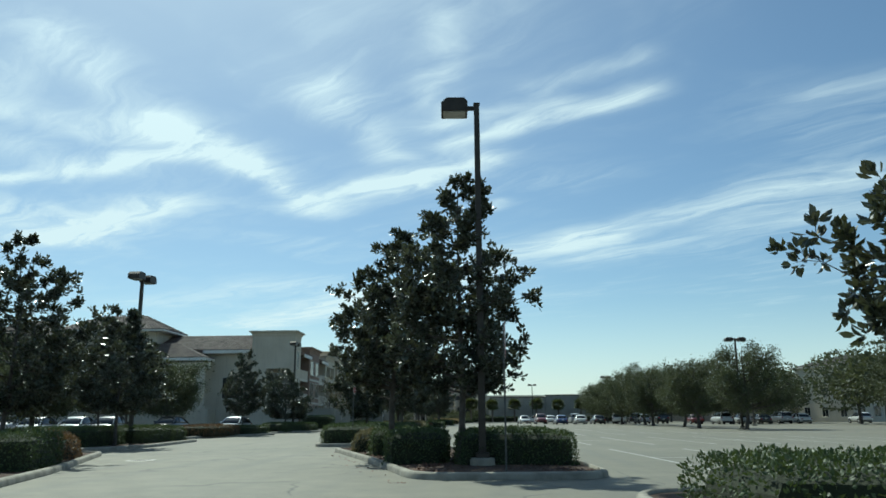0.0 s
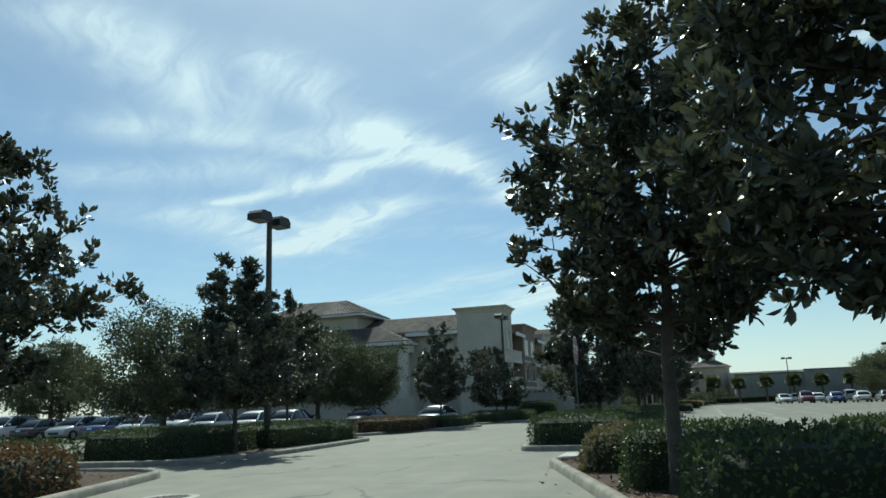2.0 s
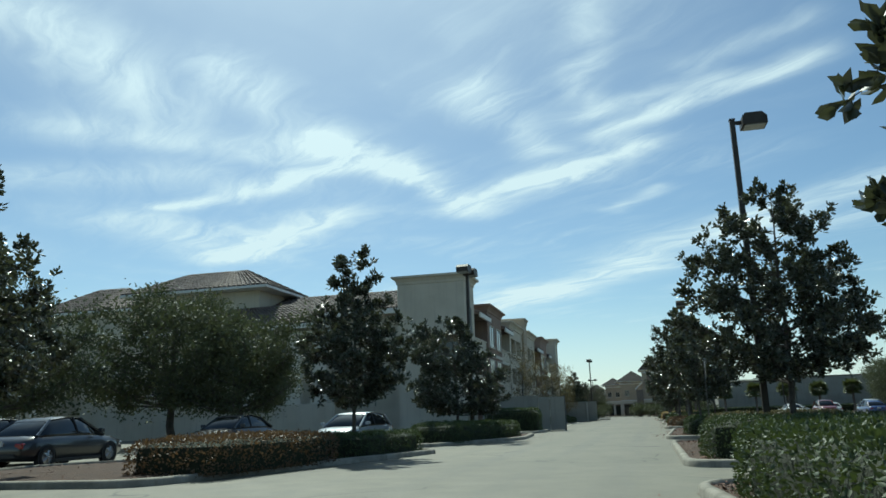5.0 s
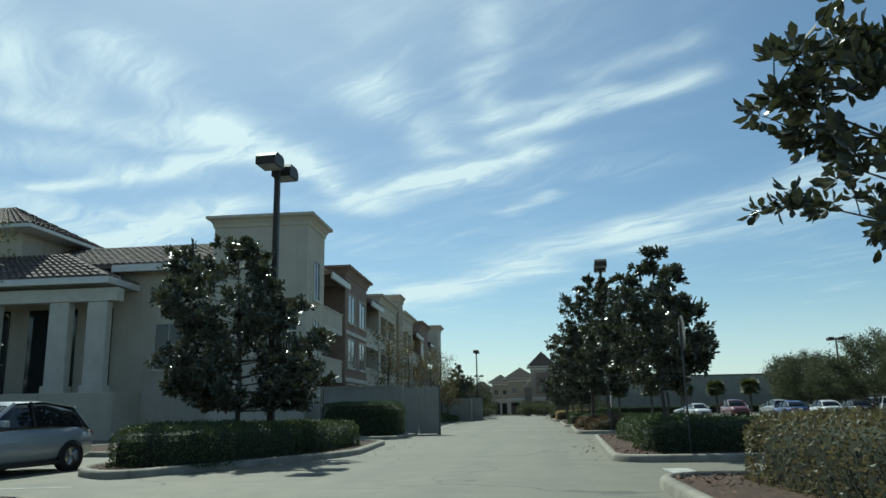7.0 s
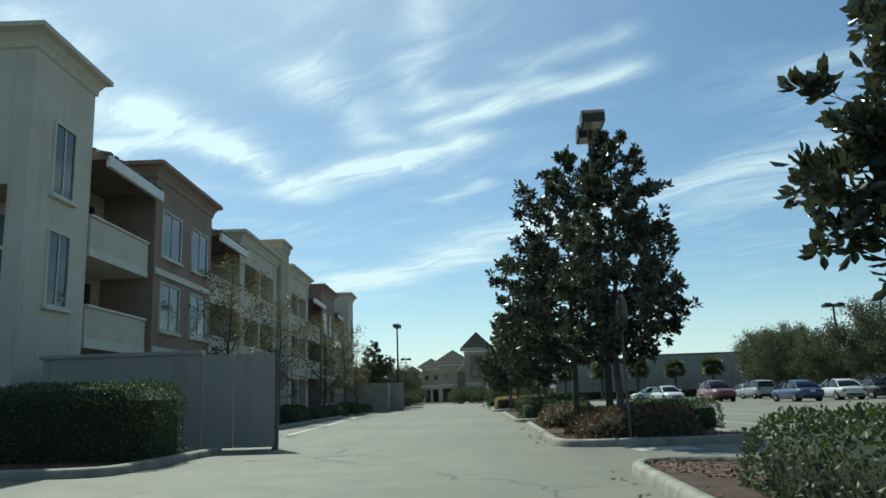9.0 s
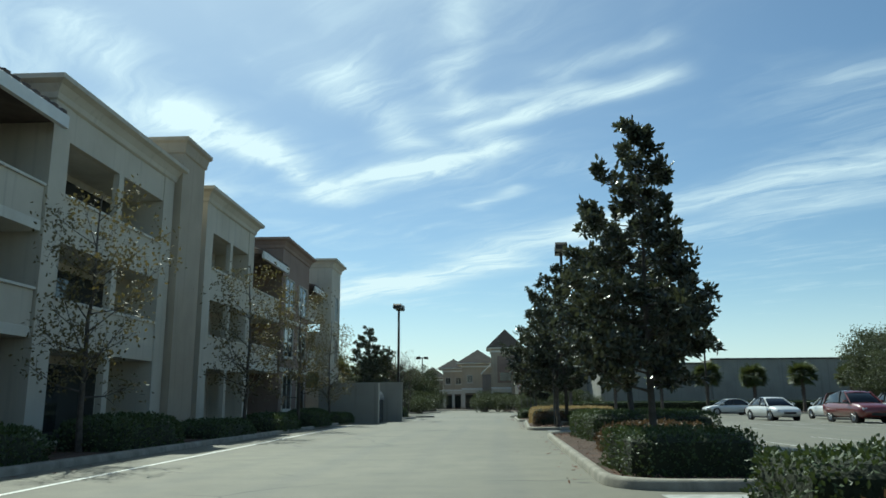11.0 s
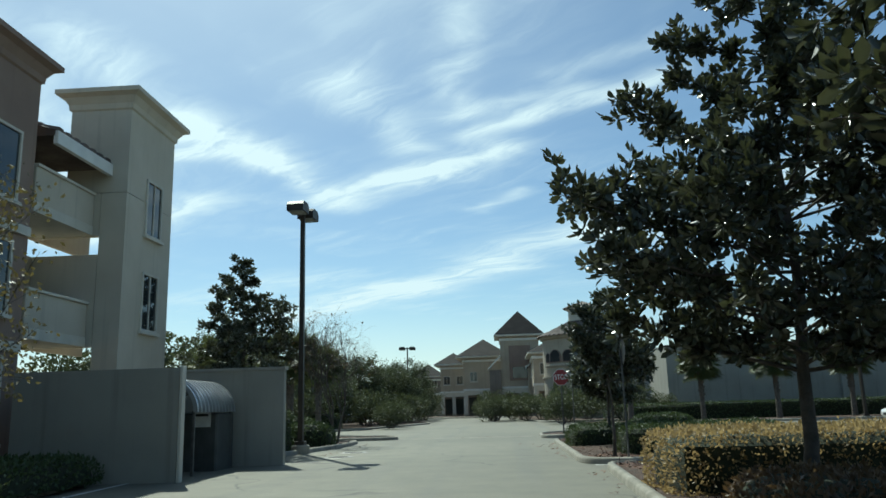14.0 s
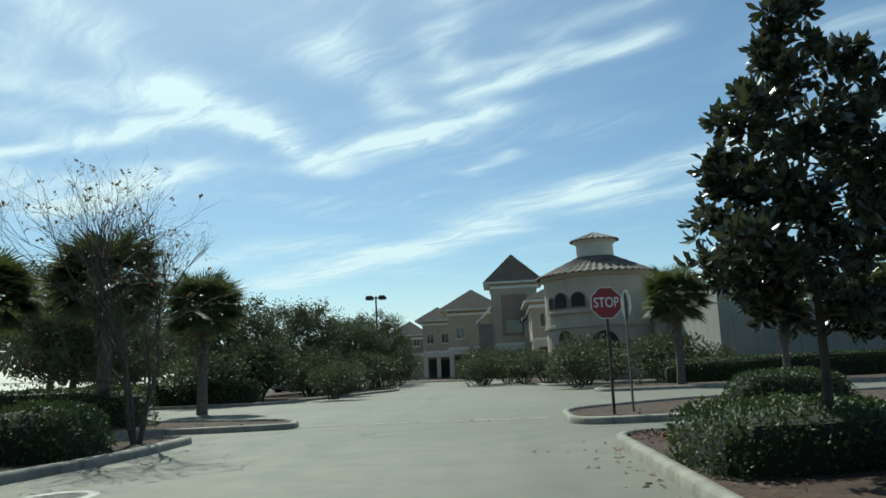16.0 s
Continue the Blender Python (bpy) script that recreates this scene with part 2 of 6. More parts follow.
OAK = leaf_material("oak_leaf", (0.045, 0.058, 0.028), (0.095, 0.108, 0.055), 0.6, 0.16, (0.16, 0.18, 0.07))
COVER = material("worn_cover_iron", (0.13, 0.125, 0.115), (0.24, 0.235, 0.215), 0.5, 9, 60, 0.4, 0.004, metal=0.4)
HEDGE = leaf_material("hedge_leaf", (0.025, 0.050, 0.014), (0.080, 0.112, 0.042), 0.52, 0.14, (0.13, 0.17, 0.04))
HEDGE_GOLD = leaf_material("golden_hedge_leaf", (0.048, 0.058, 0.026), (0.17, 0.15, 0.070), 0.5, 0.24, (0.25, 0.21, 0.10))
HEDGE_TAN = leaf_material("tan_hedge_leaf", (0.12, 0.085, 0.030), (0.44, 0.30, 0.11), 0.45, 0.36, (0.52, 0.38, 0.17))
# hedge core, coloured near-black for the shade between the leaves
HEDGE_CORE = material("hedge_inner_shade", (0.016, 0.022, 0.010), (0.032, 0.040, 0.018), 0.95, 6, 40, 0.6, 0.03)
RED_SHRUB = leaf_material("reddish_shrub_leaf", (0.06, 0.04, 0.025), (0.19, 0.12, 0.06), 0.5, 0.2, (0.2, 0.12, 0.05))
PALM = leaf_material("palm_leaf", (0.035, 0.055, 0.018), (0.12, 0.14, 0.05), 0.42, 0.2, (0.16, 0.18, 0.05))
BARK = material("bark", (0.045, 0.040, 0.034), (0.13, 0.115, 0.10), 0.95, 5, 45, 0.9, 0.02)
DRY_LEAF = leaf_material("autumn_leaf", (0.07, 0.06, 0.025), (0.20, 0.16, 0.07), 0.5, 0.25, (0.2, 0.16, 0.05))
PALM_BARK = material("palm_bark", (0.07, 0.06, 0.05), (0.20, 0.17, 0.14), 0.95, 7, 30, 1.0, 0.03)
POLE = material("bronze_pole", (0.030, 0.024, 0.019), (0.055, 0.045, 0.036), 0.5, 4, 60, 0.1, 0.002, metal=0.3)
LENS = material("lamp_lens", (0.30, 0.31, 0.30), (0.42, 0.43, 0.42), 0.25, 6, 30, 0.0)
STEEL = material("galvanised_steel", (0.10, 0.10, 0.096), (0.18, 0.18, 0.172), 0.7, 8, 70, 0.1, 0.001, metal=0.7)
SIGN_RED = material("sign_red", (0.20, 0.014, 0.018), (0.27, 0.022, 0.026), 0.42, 5, 40, 0.05, 0.001)
SIGN_WHITE = material("sign_white", (0.62, 0.62, 0.60), (0.74, 0.74, 0.72), 0.4, 5, 40, 0.05, 0.001)
SIGN_BACK = material("sign_aluminium", (0.22, 0.22, 0.21), (0.34, 0.34, 0.33), 0.5, 5, 40, 0.05, 0.001, metal=0.3)
STUCCO = material("beige_stucco", (0.50, 0.455, 0.365), (0.62, 0.57, 0.475), 0.9, 0.6, 50, 0.5, 0.008, streaks=0.3)
STUCCO_BROWN = material("russet_stucco", (0.235, 0.165, 0.132), (0.32, 0.235, 0.185), 0.9, 0.7, 50, 0.5, 0.008, streaks=0.3)
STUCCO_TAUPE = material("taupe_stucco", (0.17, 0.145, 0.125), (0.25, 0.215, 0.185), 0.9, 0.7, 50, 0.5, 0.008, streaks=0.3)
STUCCO_TAN = material("tan_stucco", (0.38, 0.32, 0.24), (0.49, 0.42, 0.325), 0.9, 0.6, 50, 0.5, 0.008, streaks=0.3)
WALL_GREY = material("grey_painted_wall", (0.27, 0.26, 0.225), (0.37, 0.355, 0.305), 0.88, 0.5, 45, 0.4, 0.006, streaks=0.35)
TRIM = material("cream_trim", (0.55, 0.52, 0.44), (0.68, 0.65, 0.57), 0.75, 1.5, 40, 0.2, 0.004, streaks=0.2)
WHITE_TRIM = material("white_trim", (0.66, 0.66, 0.63), (0.80, 0.80, 0.76), 0.6, 1.5, 40, 0.15, 0.003)
TILE = material("clay_tile", (0.058, 0.044, 0.039), (0.20, 0.16, 0.14), 0.82, 1.2, 18, 0.6, 0.02, vary=0.5)
SHINGLE = material("brown_shingle", (0.020, 0.018, 0.018), (0.044, 0.039, 0.037), 0.85, 0.9, 14, 0.6, 0.02, spec=0.25)
GLASS = glass_material("window_glass", (0.020, 0.024, 0.026))
# near-black that stands in for the shade inside openings and windows
RECESS_SHADE = material("recess_shade", (0.020, 0.020, 0.020), (0.04, 0.038, 0.035), 0.9, 2, 30, 0.1)
TYRE = material("tyre_rubber", (0.012, 0.012, 0.012), (0.028, 0.028, 0.028), 0.85, 8, 60, 0.2, 0.003)
RIM = material("alloy_rim", (0.35, 0.35, 0.36), (0.55, 0.55, 0.56), 0.3, 8, 60, 0.0, metal=0.9)
CAR_GLASS = glass_material("car_glass", (0.010, 0.012, 0.013), 0.02)
HEADLIGHT = material("headlight_glass", (0.5, 0.52, 0.54), (0.7, 0.72, 0.74), 0.1, 9, 50, 0.0, spec=0.8)
TAILLIGHT = material("taillight_glass", (0.22, 0.01, 0.01), (0.35, 0.02, 0.02), 0.12, 9, 50, 0.0, spec=0.8)
BLACK_TRIM = material("black_plastic", (0.015, 0.015, 0.015), (0.03, 0.03, 0.03), 0.6, 9, 50, 0.1, 0.002)
METAL_ROOF = material("corrugated_metal", (0.42, 0.43, 0.44), (0.62, 0.63, 0.64), 0.28, 3, 40, 0.05, 0.002, metal=0.8)
IRON = material("cast_iron", (0.05, 0.048, 0.045), (0.11, 0.105, 0.10), 0.6, 9, 50, 0.6, 0.008, metal=0.5)


def car_paint(name, colour):
    m = material(name, tuple(c * 0.9 for c in colour), colour, 0.35, 2.0, 60, 0.0)
    b = m.node_tree.nodes["Principled BSDF"]
    b.inputs["Coat Weight"].default_value, b.inputs["Coat Roughness"].default_value = 1.0, 0.04
    return m


PAINTS = {"white": car_paint("white_car_paint", (0.74, 0.74, 0.72)), "silver": car_paint("silver_car_paint", (0.42, 0.43, 0.44)),
          "blue": car_paint("blue_car_paint", (0.025, 0.055, 0.18)), "red": car_paint("dark_red_car_paint", (0.16, 0.02, 0.02)),
          "black": car_paint("black_car_paint", (0.02, 0.02, 0.022)), "grey": car_paint("grey_blue_car_paint", (0.34, 0.38, 0.41))}


# ---- building blocks ----
class Shape:
    """Points and faces gathered piece by piece, then one mesh."""

    def __init__(self):
        self.points, self.faces = [], []

    def add(self, points, faces):
        k = len(self.points)
        self.points += [tuple(p) for p in points]
        self.faces += [tuple(i + k for i in f) for f in faces]
        return self

    def box(self, x0, y0, z0, x1, y1, z1, bevel=0.0):
        """A box, its upright edges and rim cut back by bevel."""
        if bevel <= 0:
            p = [(x, y, z) for z in (z0, z1) for x, y in ((x0, y0), (x1, y0), (x1, y1), (x0, y1))]
            return self.add(p, [(3, 2, 1, 0), (4, 5, 6, 7), (0, 1, 5, 4), (1, 2, 6, 5), (2, 3, 7, 6), (3, 0, 4, 7)])
        b = bevel
        ring = [(x0 + b, y0), (x1 - b, y0), (x1, y0 + b), (x1, y1 - b), (x1 - b, y1), (x0 + b, y1), (x0, y1 - b), (x0, y0 + b)]
        cx, cy = (x0 + x1) / 2, (y0 + y1) / 2
        small = [(x + (b if x < cx else -b) * 0.7, y + (b if y < cy else -b) * 0.7) for x, y in ring]
        p = [(x, y, z0) for x, y in ring] + [(x, y, z1 - b) for x, y in ring] + [(x, y, z1) for x, y in small]
        f = [tuple(reversed(range(8))), tuple(range(16, 24))]
        for k in range(8):
            j = (k + 1) % 8
            f += [(k, j, 8 + j, 8 + k), (8 + k, 8 + j, 16 + j, 16 + k)]
        return self.add(p, f)

    def tube(self, path, radii, sides=6, caps=True):
        """A round bar through the points of path."""
        k0, rings = len(self.points), []
        path = [Vector(p) for p in path]
        for i, p in enumerate(path):
            d = (path[min(i + 1, len(path) - 1)] - path[max(i - 1, 0)]).normalized()
            a = d.cross(Vector((0, 0, 1)) if abs(d.z) < 0.95 else Vector((1, 0, 0))).normalized()
            b = d.cross(a)
            r = radii[i] if isinstance(radii, (list, tuple)) else radii
            rings.append([p + (a * math.cos(2 * math.pi * s / sides) + b * math.sin(2 * math.pi * s / sides)) * r for s in range(sides)])
        pts = [q for ring in rings for q in ring]
        f = []
        for i in range(len(path) - 1):
            for s in range(sides):
                t = (s + 1) % sides
                f.append((i * sides + s, i * sides + t, (i + 1) * sides + t, (i + 1) * sides + s))
        if caps:
            f += [tuple(range(sides)), tuple(reversed(range((len(path) - 1) * sides, len(path) * sides)))]
        return self.add(pts, f)

    def lathe(self, profile, sides=24, cx=0.0, cy=0.0, start=0.0, sweep=360.0):
        """Turned about the upright axis through cx, cy: profile rows of radius and height."""
        full = sweep >= 359.9
        n = sides if full else sides + 1
        pts = [(cx + r * math.cos(radians(start + sweep * s / sides)), cy + r * math.sin(radians(start + sweep * s / sides)), z) for r, z in profile for s in range(n)]
        f = []
        for i in range(len(profile) - 1):
            for s in range(sides):
                t = (s + 1) % n
                f.append((i * n + s, i * n + t, (i + 1) * n + t, (i + 1) * n + s))
        return self.add(pts, f)

    def prism(self, outline, axis, a, b):
        """An outline of two coordinates, pushed along axis 0, 1 or 2 from a to b."""
        def at(u, v, w):
            return ((w, u, v), (u, w, v), (u, v, w))[axis]
        n = len(outline)
        p = [at(u, v, a) for u, v in outline] + [at(u, v, b) for u, v in outline]
        f = [tuple(range(n)), tuple(reversed(range(n, 2 * n)))] + [(k, n + k, n + (k + 1) % n, (k + 1) % n) for k in range(n)]
        return self.add(p, f)

    def mesh(self, name, smooth=False):
        data = bpy.data.meshes.new(name)
        data.from_pydata(self.points, [], self.faces)
        bm = bmesh.new()
        bm.from_mesh(data)
        bmesh.ops.recalc_face_normals(bm, faces=bm.faces)
        bm.to_mesh(data)
        bm.free()
        if smooth:
            data.shade_smooth()
        return data


def part(name, shape, mat, parent=None, label="", smooth=False):
    """One mesh object, under parent if there is one."""
    data = shape if isinstance(shape, bpy.types.Mesh) else shape.mesh(name, smooth)
    if not data.materials:
        data.materials.append(mat)
    ob = new(name, data)
    if parent is not None:
        ob.parent = parent
    if label:
        tagged(ob, label)
    return ob


def thing(name, label, category, m=None, group="", kind=""):
    ob = new(name)
    ob.empty_display_size = 0.2
    if m is not None:
        ob.matrix_world = m
    return tagged(ob, label, category, group, kind)


def broad_leaves(name, at, way, side, length, width, fold, mat):
    """Oval leaves folded along the midrib, two quads each."""
    n = len(at)
    up = np.cross(way, side)
    L, Wd = length[:, None], width[:, None]
    low, high, tip = at + way * L * 0.3, at + way * L * 0.68, at + way * L - up * L * 0.08
    lift = up * Wd * fold
    points = np.stack([at, low - side * Wd * 0.42 + lift, high - side * Wd * 0.48 + lift, tip, high + side * Wd * 0.48 + lift, low + side * Wd * 0.42 + lift], 1).reshape(-1, 3)
    k = np.arange(n)[:, None] * 6
    faces = np.concatenate([k + [0, 3, 2, 1], k + [0, 5, 4, 3]], 1).reshape(-1)
    data = bpy.data.meshes.new(name)
    data.vertices.add(6 * n)
    data.vertices.foreach_set("co", points.astype(np.float32).ravel())
    data.loops.add(8 * n)
    data.loops.foreach_set("vertex_index", faces.astype(np.int32))
    data.polygons.add(2 * n)
    data.polygons.foreach_set("loop_start", np.arange(0, 8 * n, 4, dtype=np.int32))
    data.update(calc_edges=True)
    data.materials.append(mat)
    return data


def kites(name, at, way, side, length, width, fold=0.25, mat=None):
    """Leaves: at each place a folded kite along way, spread along side. Arrays of n x 3 and n."""
    n = len(at)
    up = np.cross(way, side)
    L, Wd = length[:, None], width[:, None]
    base, tip = at, at + way * L
    mid = at + way * L * 0.45
    left, right = mid - side * Wd / 2 + up * Wd * fold, mid + side * Wd / 2 + up * Wd * fold
    points = np.stack([base, left, tip, right], 1).reshape(-1, 3)
    k = np.arange(n)[:, None] * 4
    faces = np.concatenate([k + [0, 2, 1], k + [0, 3, 2]], 1).reshape(-1)
    data = bpy.data.meshes.new(name)
    data.vertices.add(4 * n)
    data.vertices.foreach_set("co", points.astype(np.float32).ravel())
    data.loops.add(6 * n)
    data.loops.foreach_set("vertex_index", faces.astype(np.int32))
    data.polygons.add(2 * n)
    data.polygons.foreach_set("loop_start", np.arange(0, 6 * n, 3, dtype=np.int32))
    data.update(calc_edges=True)
    if mat:
        data.materials.append(mat)
    return data


def unit(v):
    return v / np.maximum(np.linalg.norm(v, axis=1, keepdims=True), 1e-9)


# ---- trees and shrubs ----
def branching(rng, height, radius, trunk_r, clear, profile, limbs, rise, lean=0.25):
    """A trunk with limbs and twigs. Returns their shape and the twig ends with their ways."""
    wood, ends = Shape(), []
    lobes = rng.uniform(0, 50)
    wob = rng.normal(0, 0.05, (9, 2)).cumsum(0) * lean * 2
    spine = [Vector((wob[k, 0] * height / 8, wob[k, 1] * height / 8, height * k / 8 * 0.92)) for k in range(9)]
    spine[0] = Vector((0, 0, -0.12))
    wood.tube([spine[0], spine[0] + Vector((0, 0, 0.25)), *spine[1:]], [trunk_r * 1.5, trunk_r * 1.05] + [trunk_r * (1 - 0.85 * k / 8) for k in range(1, 9)], 8)

    def on_spine(z):
        f = min(max(z / (height * 0.92) * 8, 0), 7.999)
        k = int(f)
        return spine[k].lerp(spine[k + 1], f - k)

    def reach(f):
        for (a, ra), (b, rb) in zip(profile, profile[1:]):
            if a <= f <= b:
                return ra + (rb - ra) * (f - a) / (b - a)
        return profile[-1][1]

    for i in range(limbs):
        f = (i + rng.uniform(0, 1)) / limbs
        z = clear + (height * 0.93 - clear) * (f ** 0.9) * 0.97
        az = i * 2.39996 + rng.normal(0, 0.35)
        lobe = noise.noise(Vector((math.cos(az) * 1.3 + lobes, math.sin(az) * 1.3, z * 0.75)))
        length = radius * reach(z / height) * rng.uniform(0.62, 1.10) * (1 + 0.55 * lobe)
        up = math.tan(radians(rng.normal(rise, 9)))
        root = on_spine(max(z - length * up * 0.6, clear * 0.8))
        out = Vector((math.cos(az), math.sin(az), 0))
        tip = Vector((root.x, root.y, z)) + out * length + Vector((0, 0, rng.normal(0, 0.12)))
        bend = root.lerp(tip, 0.5) + Vector((rng.normal(0, 0.08), rng.normal(0, 0.08), -0.06 * length + rng.normal(0, 0.06)))
        limb = [root, root.lerp(bend, 0.6), bend, bend.lerp(tip, 0.55), tip]
        r = max(trunk_r * 0.42 * (1 - 0.7 * z / height), 0.014)
        wood.tube(limb, [r, r * 0.8, r * 0.62, r * 0.42, r * 0.22], 5, False)
        ends.append((tip, (tip - bend).normalized()))
        for j in range(int(4 + length * 4.6)):
            g = rng.uniform(0.18, 1.0) ** 0.8
            k = min(int(g * 4), 3)
            p = limb[k].lerp(limb[k + 1], g * 4 - k)
            d = ((tip - root).normalized() * 0.55 + Vector(rng.normal(0, 0.7, 3)) + Vector((0, 0, 0.18))).normalized()
            q = p + d * rng.uniform(0.25, 0.75) * min(1.0, 0.45 + length * 0.3)
            wood.tube([p, p.lerp(q, 0.6) + Vector((0, 0, 0.03)), q], [r * 0.35, r * 0.25, r * 0.12], 3, False)
            ends.append((q, d))
            if rng.random() < 0.5:
                ends.append((p.lerp(q, 0.55), d))
    return wood, ends


def rosettes(rng, name, ends, per, length, width, mat, spread=0.16):
    """Leaves standing round each twig end, as a magnolia bears them."""
    n = len(ends) * per
    tips = np.repeat(np.array([e[0] for e in ends]), per, 0)
    axis = np.repeat(np.array([e[1] for e in ends]), per, 0)
    ray3 = unit(rng.normal(0, 1, (n, 3)))
    way = unit(ray3 + axis * 0.5 + [0, 0, 0.25])
    at = tips + ray3 * rng.uniform(0, spread, (n, 1)) - axis * rng.uniform(0, 0.12, (n, 1))
    side = unit(np.cross(way, unit(rng.normal(0, 1, (n, 3)) + [0, 0, 1.2])))
    return broad_leaves(name, at, way, side, rng.uniform(0.75, 1.2, n) * length, rng.uniform(0.8, 1.2, n) * width, 0.18, mat)


def magnolia(seed, x, y, crown, limbs, thick, per=14):
    """A magnolia on a planting bed. crown: rows of height, spread towards -x and towards +x, from the lowest limb up."""
    rng = np.random.default_rng(seed)
    thick *= 0.64
    low, top = crown[0][0], crown[-1][0]
    crown = [(z - 0.4 * (z - low) / (top - low), a, b) for z, a, b in crown]
    hs = [c[0] for c in crown]
    low, top = hs[0], hs[-1]
    tree = thing("magnolia_tree", "dark green glossy-leaved magnolia tree with uneven crown", "tree", pose(x, y, 0.1), group="magnolia trees")
    wood, ends = Shape(), []
    lean = (crown[-1][2] - crown[-1][1]) / 2
    wob = rng.normal(0, 0.05, (9, 2)).cumsum(0)
    spine = [Vector((wob[k, 0] * 0.6 + lean * max(0.0, k / 8 - 0.3), wob[k, 1] * 0.6, (top - 0.15) * k / 8)) for k in range(9)]
    spine[0] = Vector((0, 0, -0.12))
    wood.tube([spine[0], Vector((0, 0, 0.2)), *spine[1:]], [thick * 1.5, thick * 1.05] + [thick * (1 - 0.9 * k / 8) for k in range(1, 9)], 9)

    def on_spine(z):
        f = min(max(z / (top - 0.15) * 8, 0), 7.999)
        return spine[int(f)].lerp(spine[int(f) + 1], f - int(f))

    def spread(z, az):
        a, b = np.interp(z, hs, [c[1] for c in crown]), np.interp(z, hs, [c[2] for c in crown])
        return max(a + (b - a) * (0.5 + 0.5 * math.cos(az)), 0.12)
    # limbs lie denser where the crown is wide
    zs = np.linspace(low, top - 0.05, 60)
    weight = np.array([spread(z, math.pi / 2) + 0.25 for z in zs]).cumsum()
    shift = rng.uniform(0, 50)
    starts = [(float(np.interp((i + rng.uniform(0, 1)) / limbs * weight[-1], weight, zs)), i * 2.39996 + rng.normal(0, 0.3), rng.uniform(0.78, 1.04)) for i in range(limbs)]
    # the limbs that carry the outline
    starts += [(c[0] + rng.normal(0, 0.05), a + rng.normal(0, 0.22), 1.0) for c in crown[1:] for a in (0.0, math.pi)]
    for z, az, share in starts:
        lobe = noise.noise(Vector((math.cos(az) * 1.6 + shift, math.sin(az) * 1.6, z * 1.1))) if share != 1.0 else 0.0
        length = max(spread(z, az) * share * (1 + 0.38 * lobe) - 0.10, 0.08)
        base = on_spine(z)
        rise = math.tan(radians(rng.normal(24, 8)))
        root = on_spine(max(z - length * rise * 0.7, low * 0.82))
        tip = Vector((base.x * 0.4 + math.cos(az) * length, base.y * 0.4 + math.sin(az) * length, z + rng.normal(0, 0.08)))
        bend = root.lerp(tip, 0.5) + Vector((rng.normal(0, 0.06), rng.normal(0, 0.06), -0.05 * length + rng.normal(0, 0.05)))
        limb = [root, root.lerp(bend, 0.6), bend, bend.lerp(tip, 0.55), tip]
        r = max(thick * 0.40 * (1 - 0.7 * z / top), 0.013)
        wood.tube(limb, [r, r * 0.8, r * 0.62, r * 0.42, r * 0.22], 5, False)
        ends.append((tip, (tip - bend).normalized()))
        for _ in range(int(4 + length * 5.5)):
            g = rng.uniform(0.16, 1.0) ** 0.75
            k = min(int(g * 4), 3)
            p = limb[k].lerp(limb[k + 1], g * 4 - k)
            d = ((tip - root).normalized() * 0.45 + Vector(rng.normal(0, 0.7, 3)) + Vector((0, 0, 0.12))).normalized()
            q = p + d * rng.uniform(0.16, 0.5) * min(1.0, 0.4 + length * 0.3)
            q.z = max(q.z, low - 0.15)
            wood.tube([p, p.lerp(q, 0.6) + Vector((0, 0, 0.03)), q], [r * 0.35, r * 0.25, r * 0.12], 3, False)
            ends.append((q, d))
            if rng.random() < 0.55:
                ends.append((p.lerp(q, 0.5), d))
    part("trunk", wood, BARK, tree, smooth=True)
    part("crown", rosettes(rng, "magnolia_crown", ends, per, 0.138, 0.068, MAGNOLIA, 0.065), MAGNOLIA, tree)
    return tree


def oak(seed, height, radius, clear, trunk_r=0.2):
    rng = np.random.default_rng(seed)
    wood, ends = branching(rng, height, radius, trunk_r, clear, ((0.0, 0.4), (0.25, 0.8), (0.5, 1.0), (0.75, 0.85), (1.0, 0.35)), 40, 32, 0.5)
    tree = thing("oak_tree", "rounded live oak with small dull green leaves", "tree", group="oak trees")
    part("trunk", wood, BARK, tree, smooth=True)
    n = len(ends) * 21
    tips = np.repeat(np.array([e[0] for e in ends]), 21, 0) + rng.normal(0, 0.26, (n, 3))
    way, side = unit(rng.normal(0, 1, (n, 3))), unit(rng.normal(0, 1, (n, 3)))
    side = unit(np.cross(way, side))
    part("crown", kites("oak_crown", tips, way, side, rng.uniform(0.12, 0.22, n), rng.uniform(0.07, 0.12, n), 0.2, OAK), OAK, tree)
    return tree


def thin_tree(seed, height, radius):
    """A slender street tree with a thin crown of small yellowing leaves."""
    rng = np.random.default_rng(seed)
    wood, ends = branching(rng, height, radius, 0.08, 1.6, ((0.0, 0.3), (0.3, 0.7), (0.6, 1.0), (0.85, 0.8), (1.0, 0.3)), 24, 48, 0.4)
    tree = thing("slender_tree", "slender tree with thin yellow-brown leaves beside the building", "tree", group="slender trees")
    part("trunk", wood, BARK, tree, smooth=True)
    n = len(ends) * 7
    tips = np.repeat(np.array([e[0] for e in ends]), 7, 0) + rng.normal(0, 0.16, (n, 3))
    way = unit(rng.normal(0, 1, (n, 3)))
    side = unit(np.cross(way, unit(rng.normal(0, 1, (n, 3)))))
    part("crown", kites("thin_crown", tips, way, side, rng.uniform(0.08, 0.15, n), rng.uniform(0.05, 0.08, n), 0.2, DRY_LEAF), DRY_LEAF, tree)
    return tree


